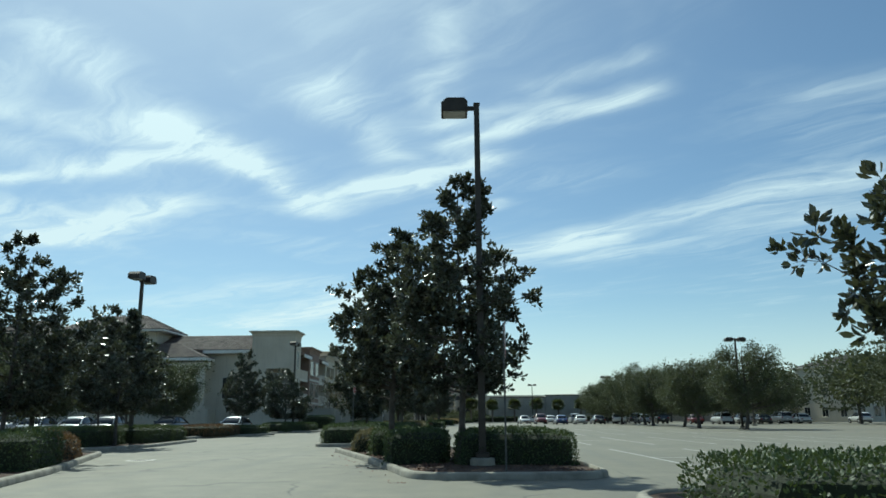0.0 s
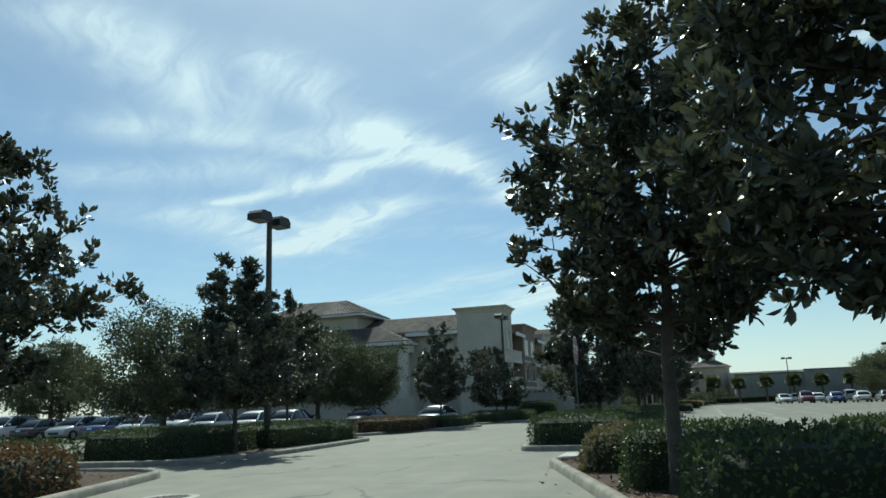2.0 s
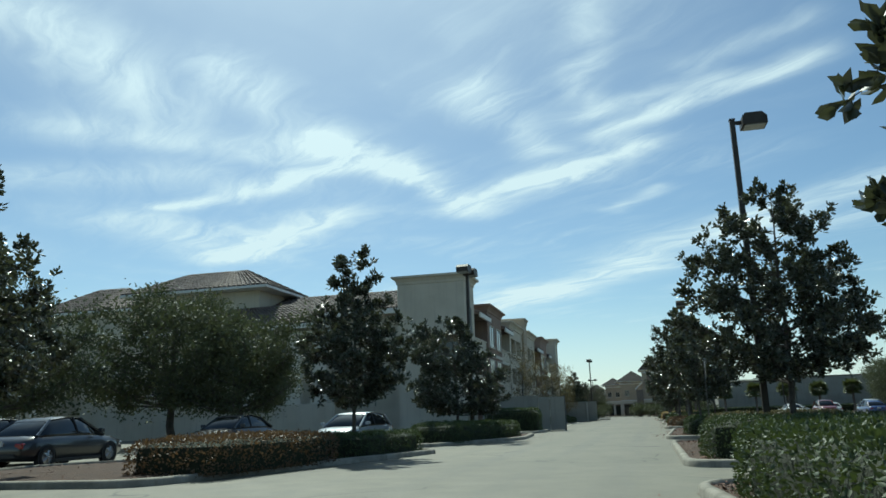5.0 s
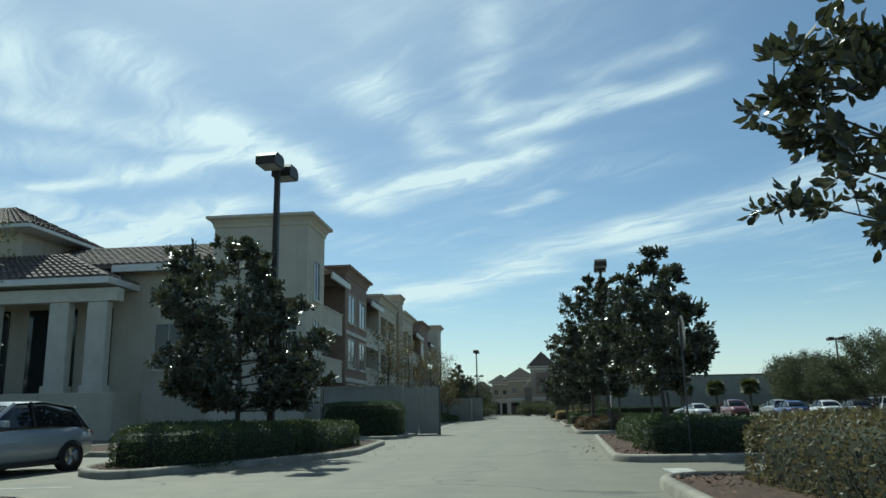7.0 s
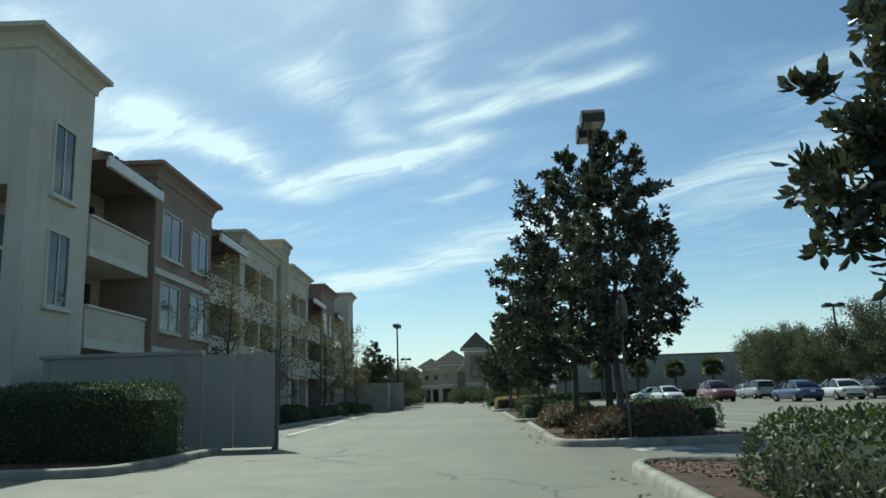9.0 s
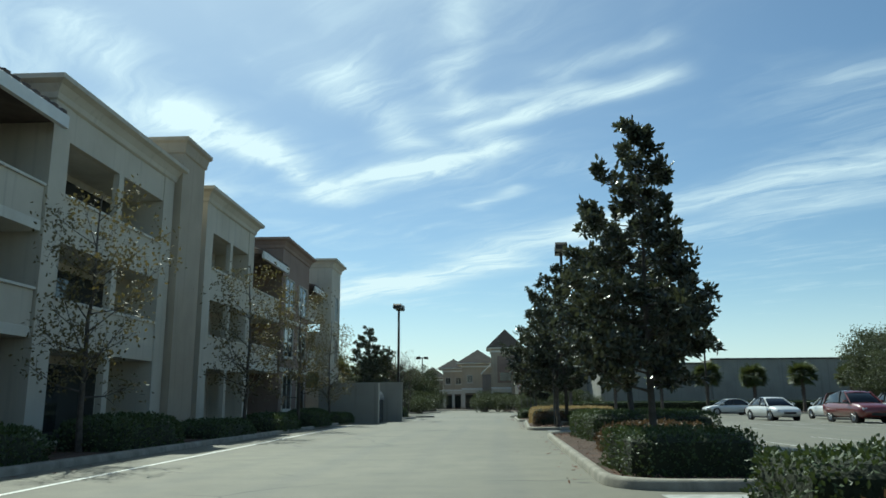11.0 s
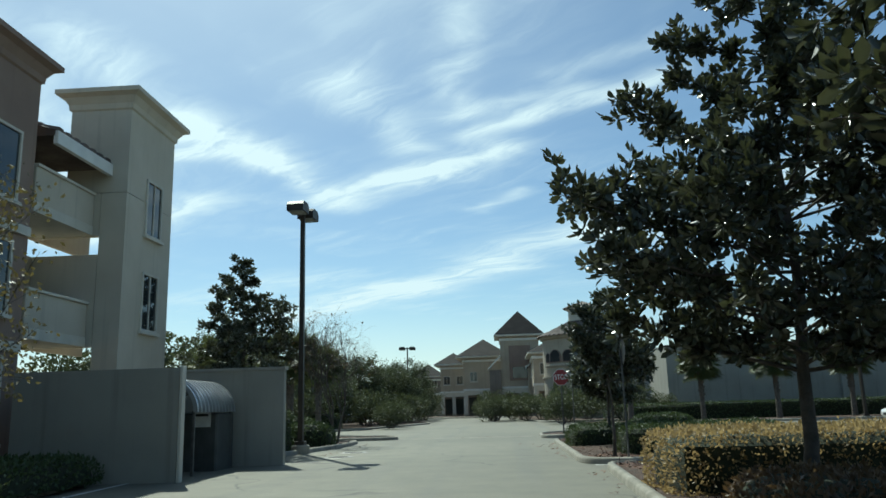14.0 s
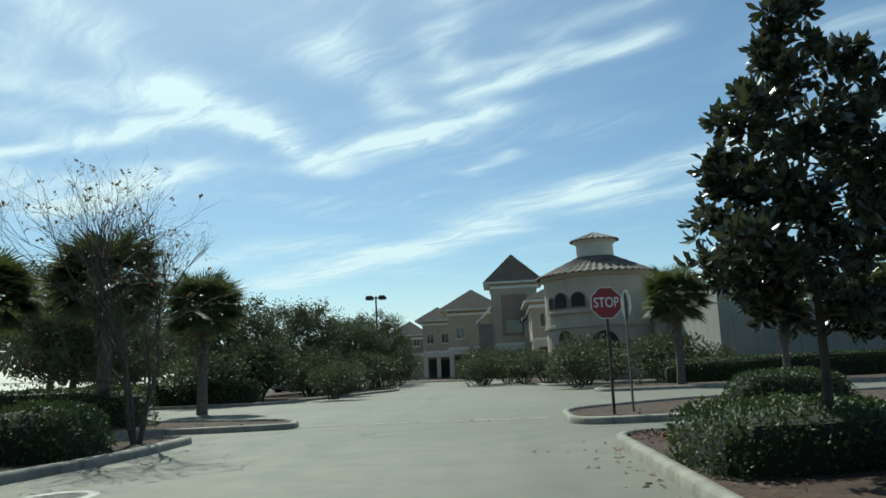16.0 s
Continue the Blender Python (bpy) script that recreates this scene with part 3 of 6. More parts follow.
def far_tree(seed, height, radius):
    """A distant woodland tree: a short trunk and a lobed crown of leaf clumps."""
    rng = np.random.default_rng(seed)
    tree = thing("woodland_tree", "distant dark green broadleaf tree", "tree", group="woodland trees")
    part("trunk", Shape().tube([(0, 0, -0.1), (0.1, 0, height * 0.3), (0, 0.1, height * 0.7)], [0.25, 0.18, 0.08], 6), BARK, tree)
    lobes = [(rng.normal(0, 1, 3) * [0.42, 0.42, 0.2] * radius + [0, 0, height * 0.62], radius * rng.uniform(0.4, 0.62)) for _ in range(14)]
    per = 240
    c = np.repeat(np.array([q[0] for q in lobes]), per, 0)
    r = np.repeat(np.array([q[1] for q in lobes]), per)[:, None]
    out = unit(rng.normal(0, 1, (14 * per, 3)))
    at = c + out * r * rng.uniform(0.55, 1.08, (14 * per, 1)) ** 0.6
    at[:, 2] = np.clip(at[:, 2], height * 0.2, height)
    way = unit(out + rng.normal(0, 0.6, out.shape))
    side = unit(np.cross(way, rng.normal(0, 1, out.shape)))
    part("crown", kites("woodland_crown", at, way, side, rng.uniform(0.3, 0.6, 14 * per), rng.uniform(0.2, 0.4, 14 * per), 0.2, OAK), OAK, tree)
    return tree


def bush(seed, height, radius, mat, label="loose evergreen bush with uneven outline", leaf=0.16):
    """An unclipped bush: several stems and lobes of small leaves down to the ground."""
    rng = np.random.default_rng(seed)
    ob = thing("bush", label, "shrub", group="loose bushes")
    stems, lobes = Shape(), []
    for k in range(11):
        a, q = k * 2.4, math.sqrt((k + 0.5) / 11) * 0.72
        top = np.array([math.cos(a) * q * radius, math.sin(a) * q * radius, height * rng.uniform(0.30, 0.74) * (1.05 - 0.35 * q)])
        lobes.append((top, radius * rng.uniform(0.30, 0.50)))
        stems.tube([(top[0] * 0.2, top[1] * 0.2, -0.05), (top[0] * 0.7, top[1] * 0.7, top[2] * 0.5), tuple(top)], [0.035, 0.025, 0.012], 4, False)
    part("trunk", stems, BARK, ob)
    per = 260
    c, r = np.repeat(np.array([q[0] for q in lobes]), per, 0), np.repeat(np.array([q[1] for q in lobes]), per)[:, None]
    out = unit(rng.normal(0, 1, (11 * per, 3)))
    at = c + out * r * (0.35 + 0.75 * rng.uniform(0, 1, (11 * per, 1)) ** 0.5)
    at[:, 2] = np.maximum(at[:, 2], 0.03)
    way = unit(out + rng.normal(0, 0.6, out.shape) + [0, 0, 0.2])
    side = unit(np.cross(way, rng.normal(0, 1, out.shape)))
    part("leaves", kites("bush_leaves", at, way, side, rng.uniform(0.7, 1.4, 11 * per) * leaf, rng.uniform(0.4, 0.7, 11 * per) * leaf, 0.2, mat), mat, ob)
    return ob


def bare_tree(seed, height, radius):
    """A leafless crape-myrtle like tree: many thin upright forks and a few dry tufts."""
    rng = np.random.default_rng(seed)
    wood, tufts = Shape(), []

    def fork(p, d, length, r, level):
        q = p + d * length
        mid = p.lerp(q, 0.5) + Vector(rng.normal(0, 0.04, 3)) * length
        wood.tube([p, mid, q], [r, r * 0.8, r * 0.6], 5 if level < 2 else 3, False)
        if level >= 7:
            tufts.append((q, d))
            return
        for _ in range(3 if level < 4 else 2):
            e = (d + Vector(rng.normal(0, 0.42, 3)) + Vector((0, 0, 0.12))).normalized()
            fork(q if rng.random() < 0.75 else mid, e, length * rng.uniform(0.62, 0.84), r * 0.6, level + 1)
    for k in range(3):
        a = k * 2.1 + 0.4
        fork(Vector((0.06 * math.cos(a), 0.06 * math.sin(a), -0.05)), Vector((0.2 * math.cos(a), 0.2 * math.sin(a), 1)).normalized(), height * 0.27, 0.06, 0)
    tree = thing("bare_tree", "leafless small tree with fine upright twigs", "tree")
    part("trunk", wood, BARK, tree)
    keep = [e for e in tufts if rng.random() < 0.07]
    part("dry_leaves", rosettes(rng, "dry_leaves", keep, 4, 0.09, 0.045, RED_SHRUB, 0.08), RED_SHRUB, tree)
    return tree


def palm(seed, height, crown_r):
    """A cabbage palm: booted trunk and a round head of folded fan leaves."""
    rng = np.random.default_rng(seed)
    tree = thing("palm_tree", "cabbage palm with rounded head of fan leaves", "tree", group="palm trees")
    trunk = Shape()
    trunk.tube([(0, 0, -0.1), (0.02, 0, height * 0.3), (0.05, 0.03, height * 0.65), (0.04, 0.05, height)], [0.21, 0.17, 0.16, 0.2], 10)
    for k in range(34):
        z, a = height * (0.45 + 0.55 * k / 34), k * 2.4
        trunk.box(0.16 * math.cos(a) - 0.05, 0.16 * math.sin(a) - 0.05, z - 0.1, 0.16 * math.cos(a) + 0.05, 0.16 * math.sin(a) + 0.05, z + 0.06)
    part("trunk", trunk, PALM_BARK, tree)
    stalks, at, way, side = Shape(), [], [], []
    for k in range(92):
        el, az = math.asin(rng.uniform(-0.72, 0.98)), k * 2.39996
        d = Vector((math.cos(az) * math.cos(el), math.sin(az) * math.cos(el), math.sin(el)))
        root = Vector((0.04, 0.05, height))
        hub = root + d * crown_r * rng.uniform(0.42, 0.6)
        stalks.tube([root, root.lerp(hub, 0.5) + Vector((0, 0, 0.05)), hub], [0.018, 0.014, 0.01], 3, False)
        across = d.cross(Vector((0, 0, 1))).normalized()
        for j in range(22):
            f = -1.25 + 2.5 * j / 21
            w = (d * math.cos(f) + across * math.sin(f) + Vector((0, 0, -0.32 - 0.2 * abs(f)))).normalized()
            at.append(hub)
            way.append(w)
            side.append(w.cross(d.cross(across)).normalized())
    n = len(at)
    part("leaf_base", stalks, PALM, tree)
    part("crown", kites("palm_crown", np.array(at), np.array(way), np.array(side), rng.uniform(0.45, 0.62, n) * crown_r, np.full(n, 0.065), 0.3, PALM), PALM, tree)
    return tree


def shrub_mesh(seed, sx, sy, h, mat, leaf=0.055, density=420, boxy=0.75):
    """A clipped bush: an uneven rounded block with leaves all over. Returns the core and leaf meshes."""
    rng = np.random.default_rng(seed)
    area = 2 * (sx + sy) * h + sx * sy
    n = int(area * density)
    v = rng.uniform(-1, 1, (n * 2, 3))
    v[:, 2] = rng.uniform(-0.15, 1, n * 2)
    # push to the sides and top of the block in proportion to their areas
    pick = rng.uniform(0, area, n * 2)
    px, py = 2 * sy * h, 2 * sy * h + 2 * sx * h
    v[pick < px, 0] = np.sign(v[pick < px, 0])
    m2 = (pick >= px) & (pick < py)
    v[m2, 1] = np.sign(v[m2, 1])
    v[pick >= py, 2] = 1
    v = v[:n]
    r = np.abs(v)
    p = 2 + 10 * boxy
    squash = (r ** p).sum(1, keepdims=True) ** (1 / p)
    outward = unit(np.sign(v) * r ** (p - 1) / np.array([sx / 2, sy / 2, h]))
    pos = v / np.maximum(squash, 1e-6) * np.array([sx / 2, sy / 2, h])
    lump = np.array([noise.noise(Vector(q) * 1.9 + Vector((seed * 3.1, 0, 0))) * 0.7 + noise.noise(Vector(q) * 5.0 + Vector((0, seed * 1.7, 0))) * 0.3 for q in pos])
    pos = pos + outward * (lump * 0.10 + rng.normal(-0.015, 0.03, n))[:, None]
    pos[:, 2] = np.maximum(pos[:, 2], 0.02)
    way = unit(outward * 0.5 + rng.normal(0, 0.55, (n, 3)) + [0, 0, 0.25])
    side = unit(np.cross(way, unit(rng.normal(0, 0.6, (n, 3)) + outward)))
    leaves = kites("leaves", pos, way, side, rng.uniform(0.7, 1.4, n) * leaf, rng.uniform(0.5, 0.8, n) * leaf, 0.2, mat)
    core = Shape()
    k = 0.93
    rows = 7
    ring_n = 28
    pts = []
    for i in range(rows):
        z = i / (rows - 1)
        z = math.sin(math.pi / 2 * z) if boxy < 0.3 else z
        shrink = max(1 - min(z, 0.985) ** p, 0.0) ** (1 / p)
        for s in range(ring_n):
            a = 2 * math.pi * s / ring_n
            c, sn = math.cos(a), math.sin(a)
            q = (abs(c) ** p + abs(sn) ** p) ** (-1 / p)
            pts.append((c * q * sx / 2 * k * shrink, sn * q * sy / 2 * k * shrink, z * h * 0.93))
    faces = [(i * ring_n + s, i * ring_n + (s + 1) % ring_n, (i + 1) * ring_n + (s + 1) % ring_n, (i + 1) * ring_n + s) for i in range(rows - 1) for s in range(ring_n)]
    faces.append(tuple(range((rows - 1) * ring_n, rows * ring_n)))
    core.add(pts, faces)
    return core, leaves


def hedge(x, y, sx, sy, h, seed, mat=None, turn=0.0, label="clipped dark green hedge in a kerbed planting bed", name="hedge", z=0.09, density=420, leaf=0.055, boxy=0.75):
    mat = mat or HEDGE
    core, leaves = shrub_mesh(seed, sx, sy, h, mat, leaf, density, boxy)
    ob = thing(name, label, "hedge" if name == "hedge" else "shrub", pose(x, y, z, 0, 0, turn), group="hedges" if name == "hedge" else "shrubs")
    # closed block behind the leaves; its dark colour stands for inner shade
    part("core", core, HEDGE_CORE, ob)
    part("leaves", leaves, mat, ob)
    return ob


# ---- kerbed islands ----
def rounded(corners, default=1.2, steps=6):
    """An outline with rounded corners, counter-clockwise. Corners are x, y and their radius if it differs."""
    out, n = [], len(corners)
    for i in range(n):
        p = Vector(corners[i][:2])
        a, b = Vector(corners[i - 1][:2]) - p, Vector(corners[(i + 1) % n][:2]) - p
        r = corners[i][2] if len(corners[i]) > 2 else default
        cut = min(r, a.length * 0.48, b.length * 0.48)
        s, e = p + a.normalized() * cut, p + b.normalized() * cut
        for k in range(steps + 1):
            t = k / steps
            out.append((1 - t) ** 2 * s + 2 * t * (1 - t) * p + t ** 2 * e)
    return out


def inset(outline, d):
    n, out = len(outline), []
    for i in range(n):
        t = (outline[(i + 1) % n] - outline[i - 1])
        t = t.normalized() if t.length > 1e-6 else Vector((1, 0))
        out.append(outline[i] + Vector((-t.y, t.x)) * d)
    return out


KERB_FORM = ((0.0, -0.05), (0.012, 0.10), (0.045, 0.14), (0.15, 0.15), (0.165, 0.06))


def island(corners, chips=0, seed=1, label="raised planting island with pale concrete kerb and brown mulch"):
    turn = sum(a[0] * b[1] - b[0] * a[1] for a, b in zip(corners, corners[1:] + corners[:1]))
    outline = rounded(corners if turn > 0 else corners[::-1])
    ob = thing("planting_island", label, "traffic island", kind="structure")
    rings = [[(*q, z) for q in inset(outline, d)] for d, z in KERB_FORM]
    n = len(outline)
    shape = Shape().add([p for ring in rings for p in ring],
                        [(i * n + s, i * n + (s + 1) % n, (i + 1) * n + (s + 1) % n, (i + 1) * n + s) for i in range(len(rings) - 1) for s in range(n)])
    part("kerb", shape, KERB, ob, smooth=True)
    bed = inset(outline, 0.16)
    cx, cy = sum(p.x for p in bed) / n, sum(p.y for p in bed) / n
    soil = Shape()
    levels = [(1.0, 0.085), (0.8, 0.11), (0.45, 0.135), (0.0, 0.14)]
    pts = [(cx + (p.x - cx) * s, cy + (p.y - cy) * s, z + (0.015 * noise.noise(Vector((p.x * s, p.y * s, 0)) * 2) if s < 1 else 0)) for s, z in levels[:3] for p in bed]
    pts.append((cx, cy, 0.14))
    f = [(i * n + s, i * n + (s + 1) % n, (i + 1) * n + (s + 1) % n, (i + 1) * n + s) for i in range(2) for s in range(n)]
    f += [(2 * n + s, 2 * n + (s + 1) % n, 3 * n) for s in range(n)]
    soil.add(pts, f)
    part("mulch_bed", soil, SOIL, ob, smooth=True)
    if chips:
        rng = np.random.default_rng(seed)
        ang = rng.integers(0, n, chips)
        t, s = rng.uniform(0, 1, chips), np.sqrt(rng.uniform(0.0, 1, chips))
        a = np.array([(p.x, p.y) for p in bed])
        edge = a[ang] * (1 - t[:, None]) + a[(ang + 1) % n] * t[:, None]
        xy = np.array([cx, cy]) + (edge - [cx, cy]) * s[:, None]
        at = np.column_stack([xy, 0.10 + 0.04 * (1 - s) + rng.uniform(0, 0.02, chips)])
        way = unit(rng.normal(0, 1, (chips, 3)) * [1, 1, 0.25])
        side = unit(np.cross(way, [0, 0, 1.0]) + rng.normal(0, 0.35, (chips, 3)))
        chip = part("mulch_chips", kites("mulch_chips", at, way, side, rng.uniform(0.05, 0.13, chips), rng.uniform(0.02, 0.05, chips), 0.15, CHIP), CHIP, ob)
        tagged(chip, kind="stuff")
    return ob


# ---- lamps and signs ----


def shoebox_lamp(x, y, height, heads, turn, label, z=0.09):
    ob = thing("parking_lamp", label, "street lamp", pose(x, y, z, 0, 0, turn), group="parking lot lamps")
    part("footing", Shape().lathe([(0.0, -0.1), (0.30, -0.1), (0.30, 0.16), (0.27, 0.20), (0.0, 0.20)], 20), KERB, ob, "round concrete footing")
    part("base_cover", Shape().box(-0.16, -0.16, 0.20, 0.16, 0.16, 0.32, 0.02), POLE, ob)
    pole = Shape()
    a, b = 0.085, 0.068
    pole.add([(-a, -a, 0.20), (a, -a, 0.20), (a, a, 0.20), (-a, a, 0.20), (-b, -b, height), (b, -b, height), (b, b, height), (-b, b, height)],
             [(3, 2, 1, 0), (4, 5, 6, 7), (0, 1, 5, 4), (1, 2, 6, 5), (2, 3, 7, 6), (3, 0, 4, 7)])
    part("pole", pole, POLE, ob)
    part("pole_cap", Shape().box(-0.085, -0.085, height, 0.085, 0.085, height + 0.03, 0.01), POLE, ob)
    for ang in heads:
        r = pose(0, 0, height - 0.10, 0, 0, ang)
        arm = part("arm", Shape().box(0.06, -0.04, -0.05, 0.36, 0.04, 0.05, 0.008), POLE, ob)
        arm.matrix_local = r
        head = part("lamp_head", Shape().prism([(0.24, -0.16), (0.24, 0.09), (0.33, 0.19), (0.78, 0.19), (0.92, 0.06), (0.92, -0.16)], 1, -0.29, 0.29), POLE, ob, "bronze shoebox lamp head")
        head.matrix_local = r
        lens = part("lens", Shape().box(0.30, -0.24, -0.185, 0.87, 0.24, -0.158, 0.01), LENS, head)
    return ob


def octagon(r):
    return [(r / math.cos(math.pi / 8) * math.cos(math.pi / 8 + k * math.pi / 4), r / math.cos(math.pi / 8) * math.sin(math.pi / 8 + k * math.pi / 4)) for k in range(8)]


def stop_sign(x, y, turn, width=0.70, centre=2.5, z=0.09, lean=0.0):
    """The face looks along -y before it is turned."""
    ob = thing("stop_sign", "red octagonal stop sign on a galvanised steel post", "sign", pose(x, y, z, 0, lean, turn), group="stop signs")
    post = Shape().box(-0.03, -0.008, -0.1, 0.03, 0.0, centre + width / 2 - 0.05)
    post.box(-0.03, -0.035, -0.1, -0.022, -0.008, centre + width / 2 - 0.05).box(0.022, -0.035, -0.1, 0.03, -0.008, centre + width / 2 - 0.05)
    part("post", post, STEEL, ob)
    r = width / 2

    def plate(rad, y0, y1):
        return Shape().prism([(u, v + centre) for u, v in octagon(rad)], 1, y0, y1)
    part("plate", plate(r, -0.046, -0.043), SIGN_BACK, ob, "bare aluminium sign back")
    border = part("border", plate(r, -0.048, -0.0462), SIGN_WHITE, ob, "white reflective border")
    face = part("face", plate(r * 0.94, -0.0505, -0.0482), SIGN_RED, ob, "red reflective face")
    text = bpy.data.curves.new("stop", "FONT")
    text.body, text.size, text.align_x, text.align_y, text.extrude, text.offset = "STOP", width * 0.40, "CENTER", "CENTER", 0.0008, 0.004
    word = new("lettering", text)
    word.parent = face
    word.matrix_local = Matrix.Translation((0, -0.0515, centre)) @ pose(0, 0, 0, 90, 0, 0) @ Matrix.Diagonal((0.86, 1.12, 1, 1))
    text.materials.append(SIGN_WHITE)
    return ob


# ---- vehicles ----
def loft(stations, ring):
    """Skin through cross-sections: ring(station) gives the same number of points for each."""
    shape = Shape()
    rings = [ring(*s) for s in stations]
    n = len(rings[0])
    shape.add([p for r in rings for p in r], [(i * n + s, i * n + (s + 1) % n, (i + 1) * n + (s + 1) % n, (i + 1) * n + s) for i in range(len(rings) - 1) for s in range(n)]
              + [tuple(range(n)), tuple(reversed(range((len(rings) - 1) * n, len(rings) * n)))])
    return shape


CAR_FORMS = {
    # body stations: x, floor, shoulder height, half width; cabin stations: x, roof height, half width at roof
    "sedan": (((-2.28, 0.42, 0.62, 0.70), (-2.2, 0.28, 0.80, 0.82), (-1.7, 0.22, 0.93, 0.88), (-0.9, 0.20, 0.96, 0.90), (0.3, 0.20, 0.95, 0.90), (1.0, 0.20, 0.92, 0.89), (1.75, 0.22, 0.82, 0.86), (2.15, 0.28, 0.70, 0.78), (2.27, 0.40, 0.56, 0.62)),
              ((-1.75, 0.94, 0.74), (-1.05, 1.38, 0.60), (-0.4, 1.46, 0.62), (0.25, 1.43, 0.61), (1.15, 0.93, 0.76))),
    "hatch": (((-2.08, 0.42, 0.75, 0.72), (-2.0, 0.30, 0.95, 0.83), (-1.5, 0.24, 1.02, 0.88), (-0.7, 0.22, 1.02, 0.89), (0.4, 0.22, 1.00, 0.89), (1.0, 0.22, 0.96, 0.88), (1.65, 0.24, 0.86, 0.85), (2.02, 0.30, 0.72, 0.78), (2.12, 0.40, 0.58, 0.64)),
              ((-1.95, 1.02, 0.72), (-1.62, 1.46, 0.60), (-0.6, 1.56, 0.63), (0.15, 1.52, 0.62), (1.12, 0.98, 0.76))),
    "suv": (((-2.35, 0.50, 0.85, 0.78), (-2.27, 0.36, 1.05, 0.88), (-1.6, 0.30, 1.12, 0.93), (-0.6, 0.28, 1.12, 0.94), (0.5, 0.28, 1.10, 0.94), (1.1, 0.28, 1.08, 0.93), (1.85, 0.30, 1.00, 0.90), (2.25, 0.36, 0.85, 0.84), (2.36, 0.48, 0.68, 0.70)),
            ((-2.2, 1.12, 0.78), (-1.95, 1.66, 0.68), (-0.6, 1.76, 0.70), (0.25, 1.71, 0.69), (1.1, 1.10, 0.82))),
}


def car(form, paint, colour_word):
    body_rows, cabin_rows = CAR_FORMS[form]
    ob = thing("car", f"parked {colour_word} {'estate-like SUV' if form == 'suv' else 'small hatchback' if form == 'hatch' else 'saloon car'}", "car", group="parked cars")

    def body_ring(x, z0, z1, w):
        h = z1 - z0
        half = [(w * 0.80, z0), (w * 0.95, z0 + h * 0.12), (w, z0 + h * 0.45), (w * 0.99, z0 + h * 0.72), (w * 0.92, z0 + h * 0.94), (w * 0.80, z1), (w * 0.35, z1 + 0.02)]
        return [(x, y, z) for y, z in half] + [(x, -y, z) for y, z in reversed(half)]
    part("body", loft(body_rows, body_ring), paint, ob, smooth=True)
    belt = [np.interp(c[0], [b[0] for b in body_rows], [b[2] for b in body_rows]) for c in cabin_rows]
    wide = [np.interp(c[0], [b[0] for b in body_rows], [b[3] for b in body_rows]) * 0.93 for c in cabin_rows]

    def cabin_ring(x, z1, w, z0, w0):
        half = [(w0, z0 - 0.05), (w0 * 0.985, z0 + 0.02), (w + (w0 - w) * 0.3, z0 + (z1 - z0) * 0.7), (w, z1 - 0.03), (w * 0.8, z1), (w * 0.3, z1 + 0.012)]
        return [(x, y, z) for y, z in half] + [(x, -y, z) for y, z in reversed(half)]
    cabin = [(c[0], c[1], c[2], z, w) for c, z, w in zip(cabin_rows, belt, wide)]
    part("window_band", loft(cabin, cabin_ring), CAR_GLASS, ob, "dark tinted car windows", smooth=True)
    # roof skin and pillars
    roof = Shape()
    top = [(c[0], c[1], c[2]) for c in cabin_rows[1:4]]
    top = [(top[0][0] - 0.1, top[0][1] - 0.07, top[0][2])] + top + [(top[-1][0] + 0.12, top[-1][1] - 0.07, top[-1][2])]
    pts = [(x, s * w, z + 0.018 * (1 - abs(s))) for x, z, w in top for s in (-1.02, -0.8, -0.3, 0.3, 0.8, 1.02)]
    pts = [(x, y, z + (0.012 if abs(y) < 0.55 else -0.012)) for x, y, z in pts]
    roof.add(pts, [(i * 6 + j, i * 6 + j + 1, (i + 1) * 6 + j + 1, (i + 1) * 6 + j) for i in range(len(top) - 1) for j in range(5)])
    part("roof", roof, paint, ob, smooth=True)
    for s in (-1, 1):
        for k, a, r in ((0, 0.0, 0.045), (3, 0.0, 0.04), (2, -0.25, 0.035)):
            if k == 2:
                x = (cabin[2][0] + cabin[3][0]) / 2
                z1, z0 = cabin[2][1], belt[2]
                path = [(x, s * (wide[2] + 0.0), z0), (x - 0.05, s * (cabin[2][2] + 0.012), z1 - 0.02)]
            else:
                i, j = (0, 1) if k == 0 else (4, 3)
                path = [(cabin[i][0], s * wide[i], belt[i]), (cabin[j][0], s * (cabin[j][2] + 0.01), cabin[j][1] - 0.02)]
            part("pillar", Shape().tube(path, r, 5), paint if k != 2 else BLACK_TRIM, ob)
        part("sill", Shape().box(-1.1, s * 0.86 - 0.03, 0.17, 1.0, s * 0.86 + 0.03, 0.27, 0.01), BLACK_TRIM, ob)
        nose, tail = body_rows[-2], body_rows[1]
        lamp = Shape().box(nose[0] - 0.30, s * nose[3] * 0.80 - 0.13, nose[2] - 0.17, nose[0] + 0.05, s * nose[3] * 0.80 + 0.13, nose[2] - 0.03, 0.03)
        part("headlight", lamp, HEADLIGHT, ob, "clear headlight")
        back = Shape().box(tail[0] - 0.07, s * tail[3] * 0.80 - 0.14, tail[2] - 0.22, tail[0] + 0.2, s * tail[3] * 0.80 + 0.13, tail[2] - 0.06, 0.03)
        part("taillight", back, TAILLIGHT, ob, "red taillight")
        mirror = Shape().box(0.72, s * 1.0 - 0.09, belt[3] + 0.02, 0.86, s * 1.0 + 0.09, belt[3] + 0.15, 0.03)
        part("mirror", mirror, paint, ob)
    part("bumper", Shape().box(body_rows[1][0] - 0.10, -0.62, 0.34, body_rows[1][0] + 0.1, 0.62, 0.46, 0.03), BLACK_TRIM, ob)
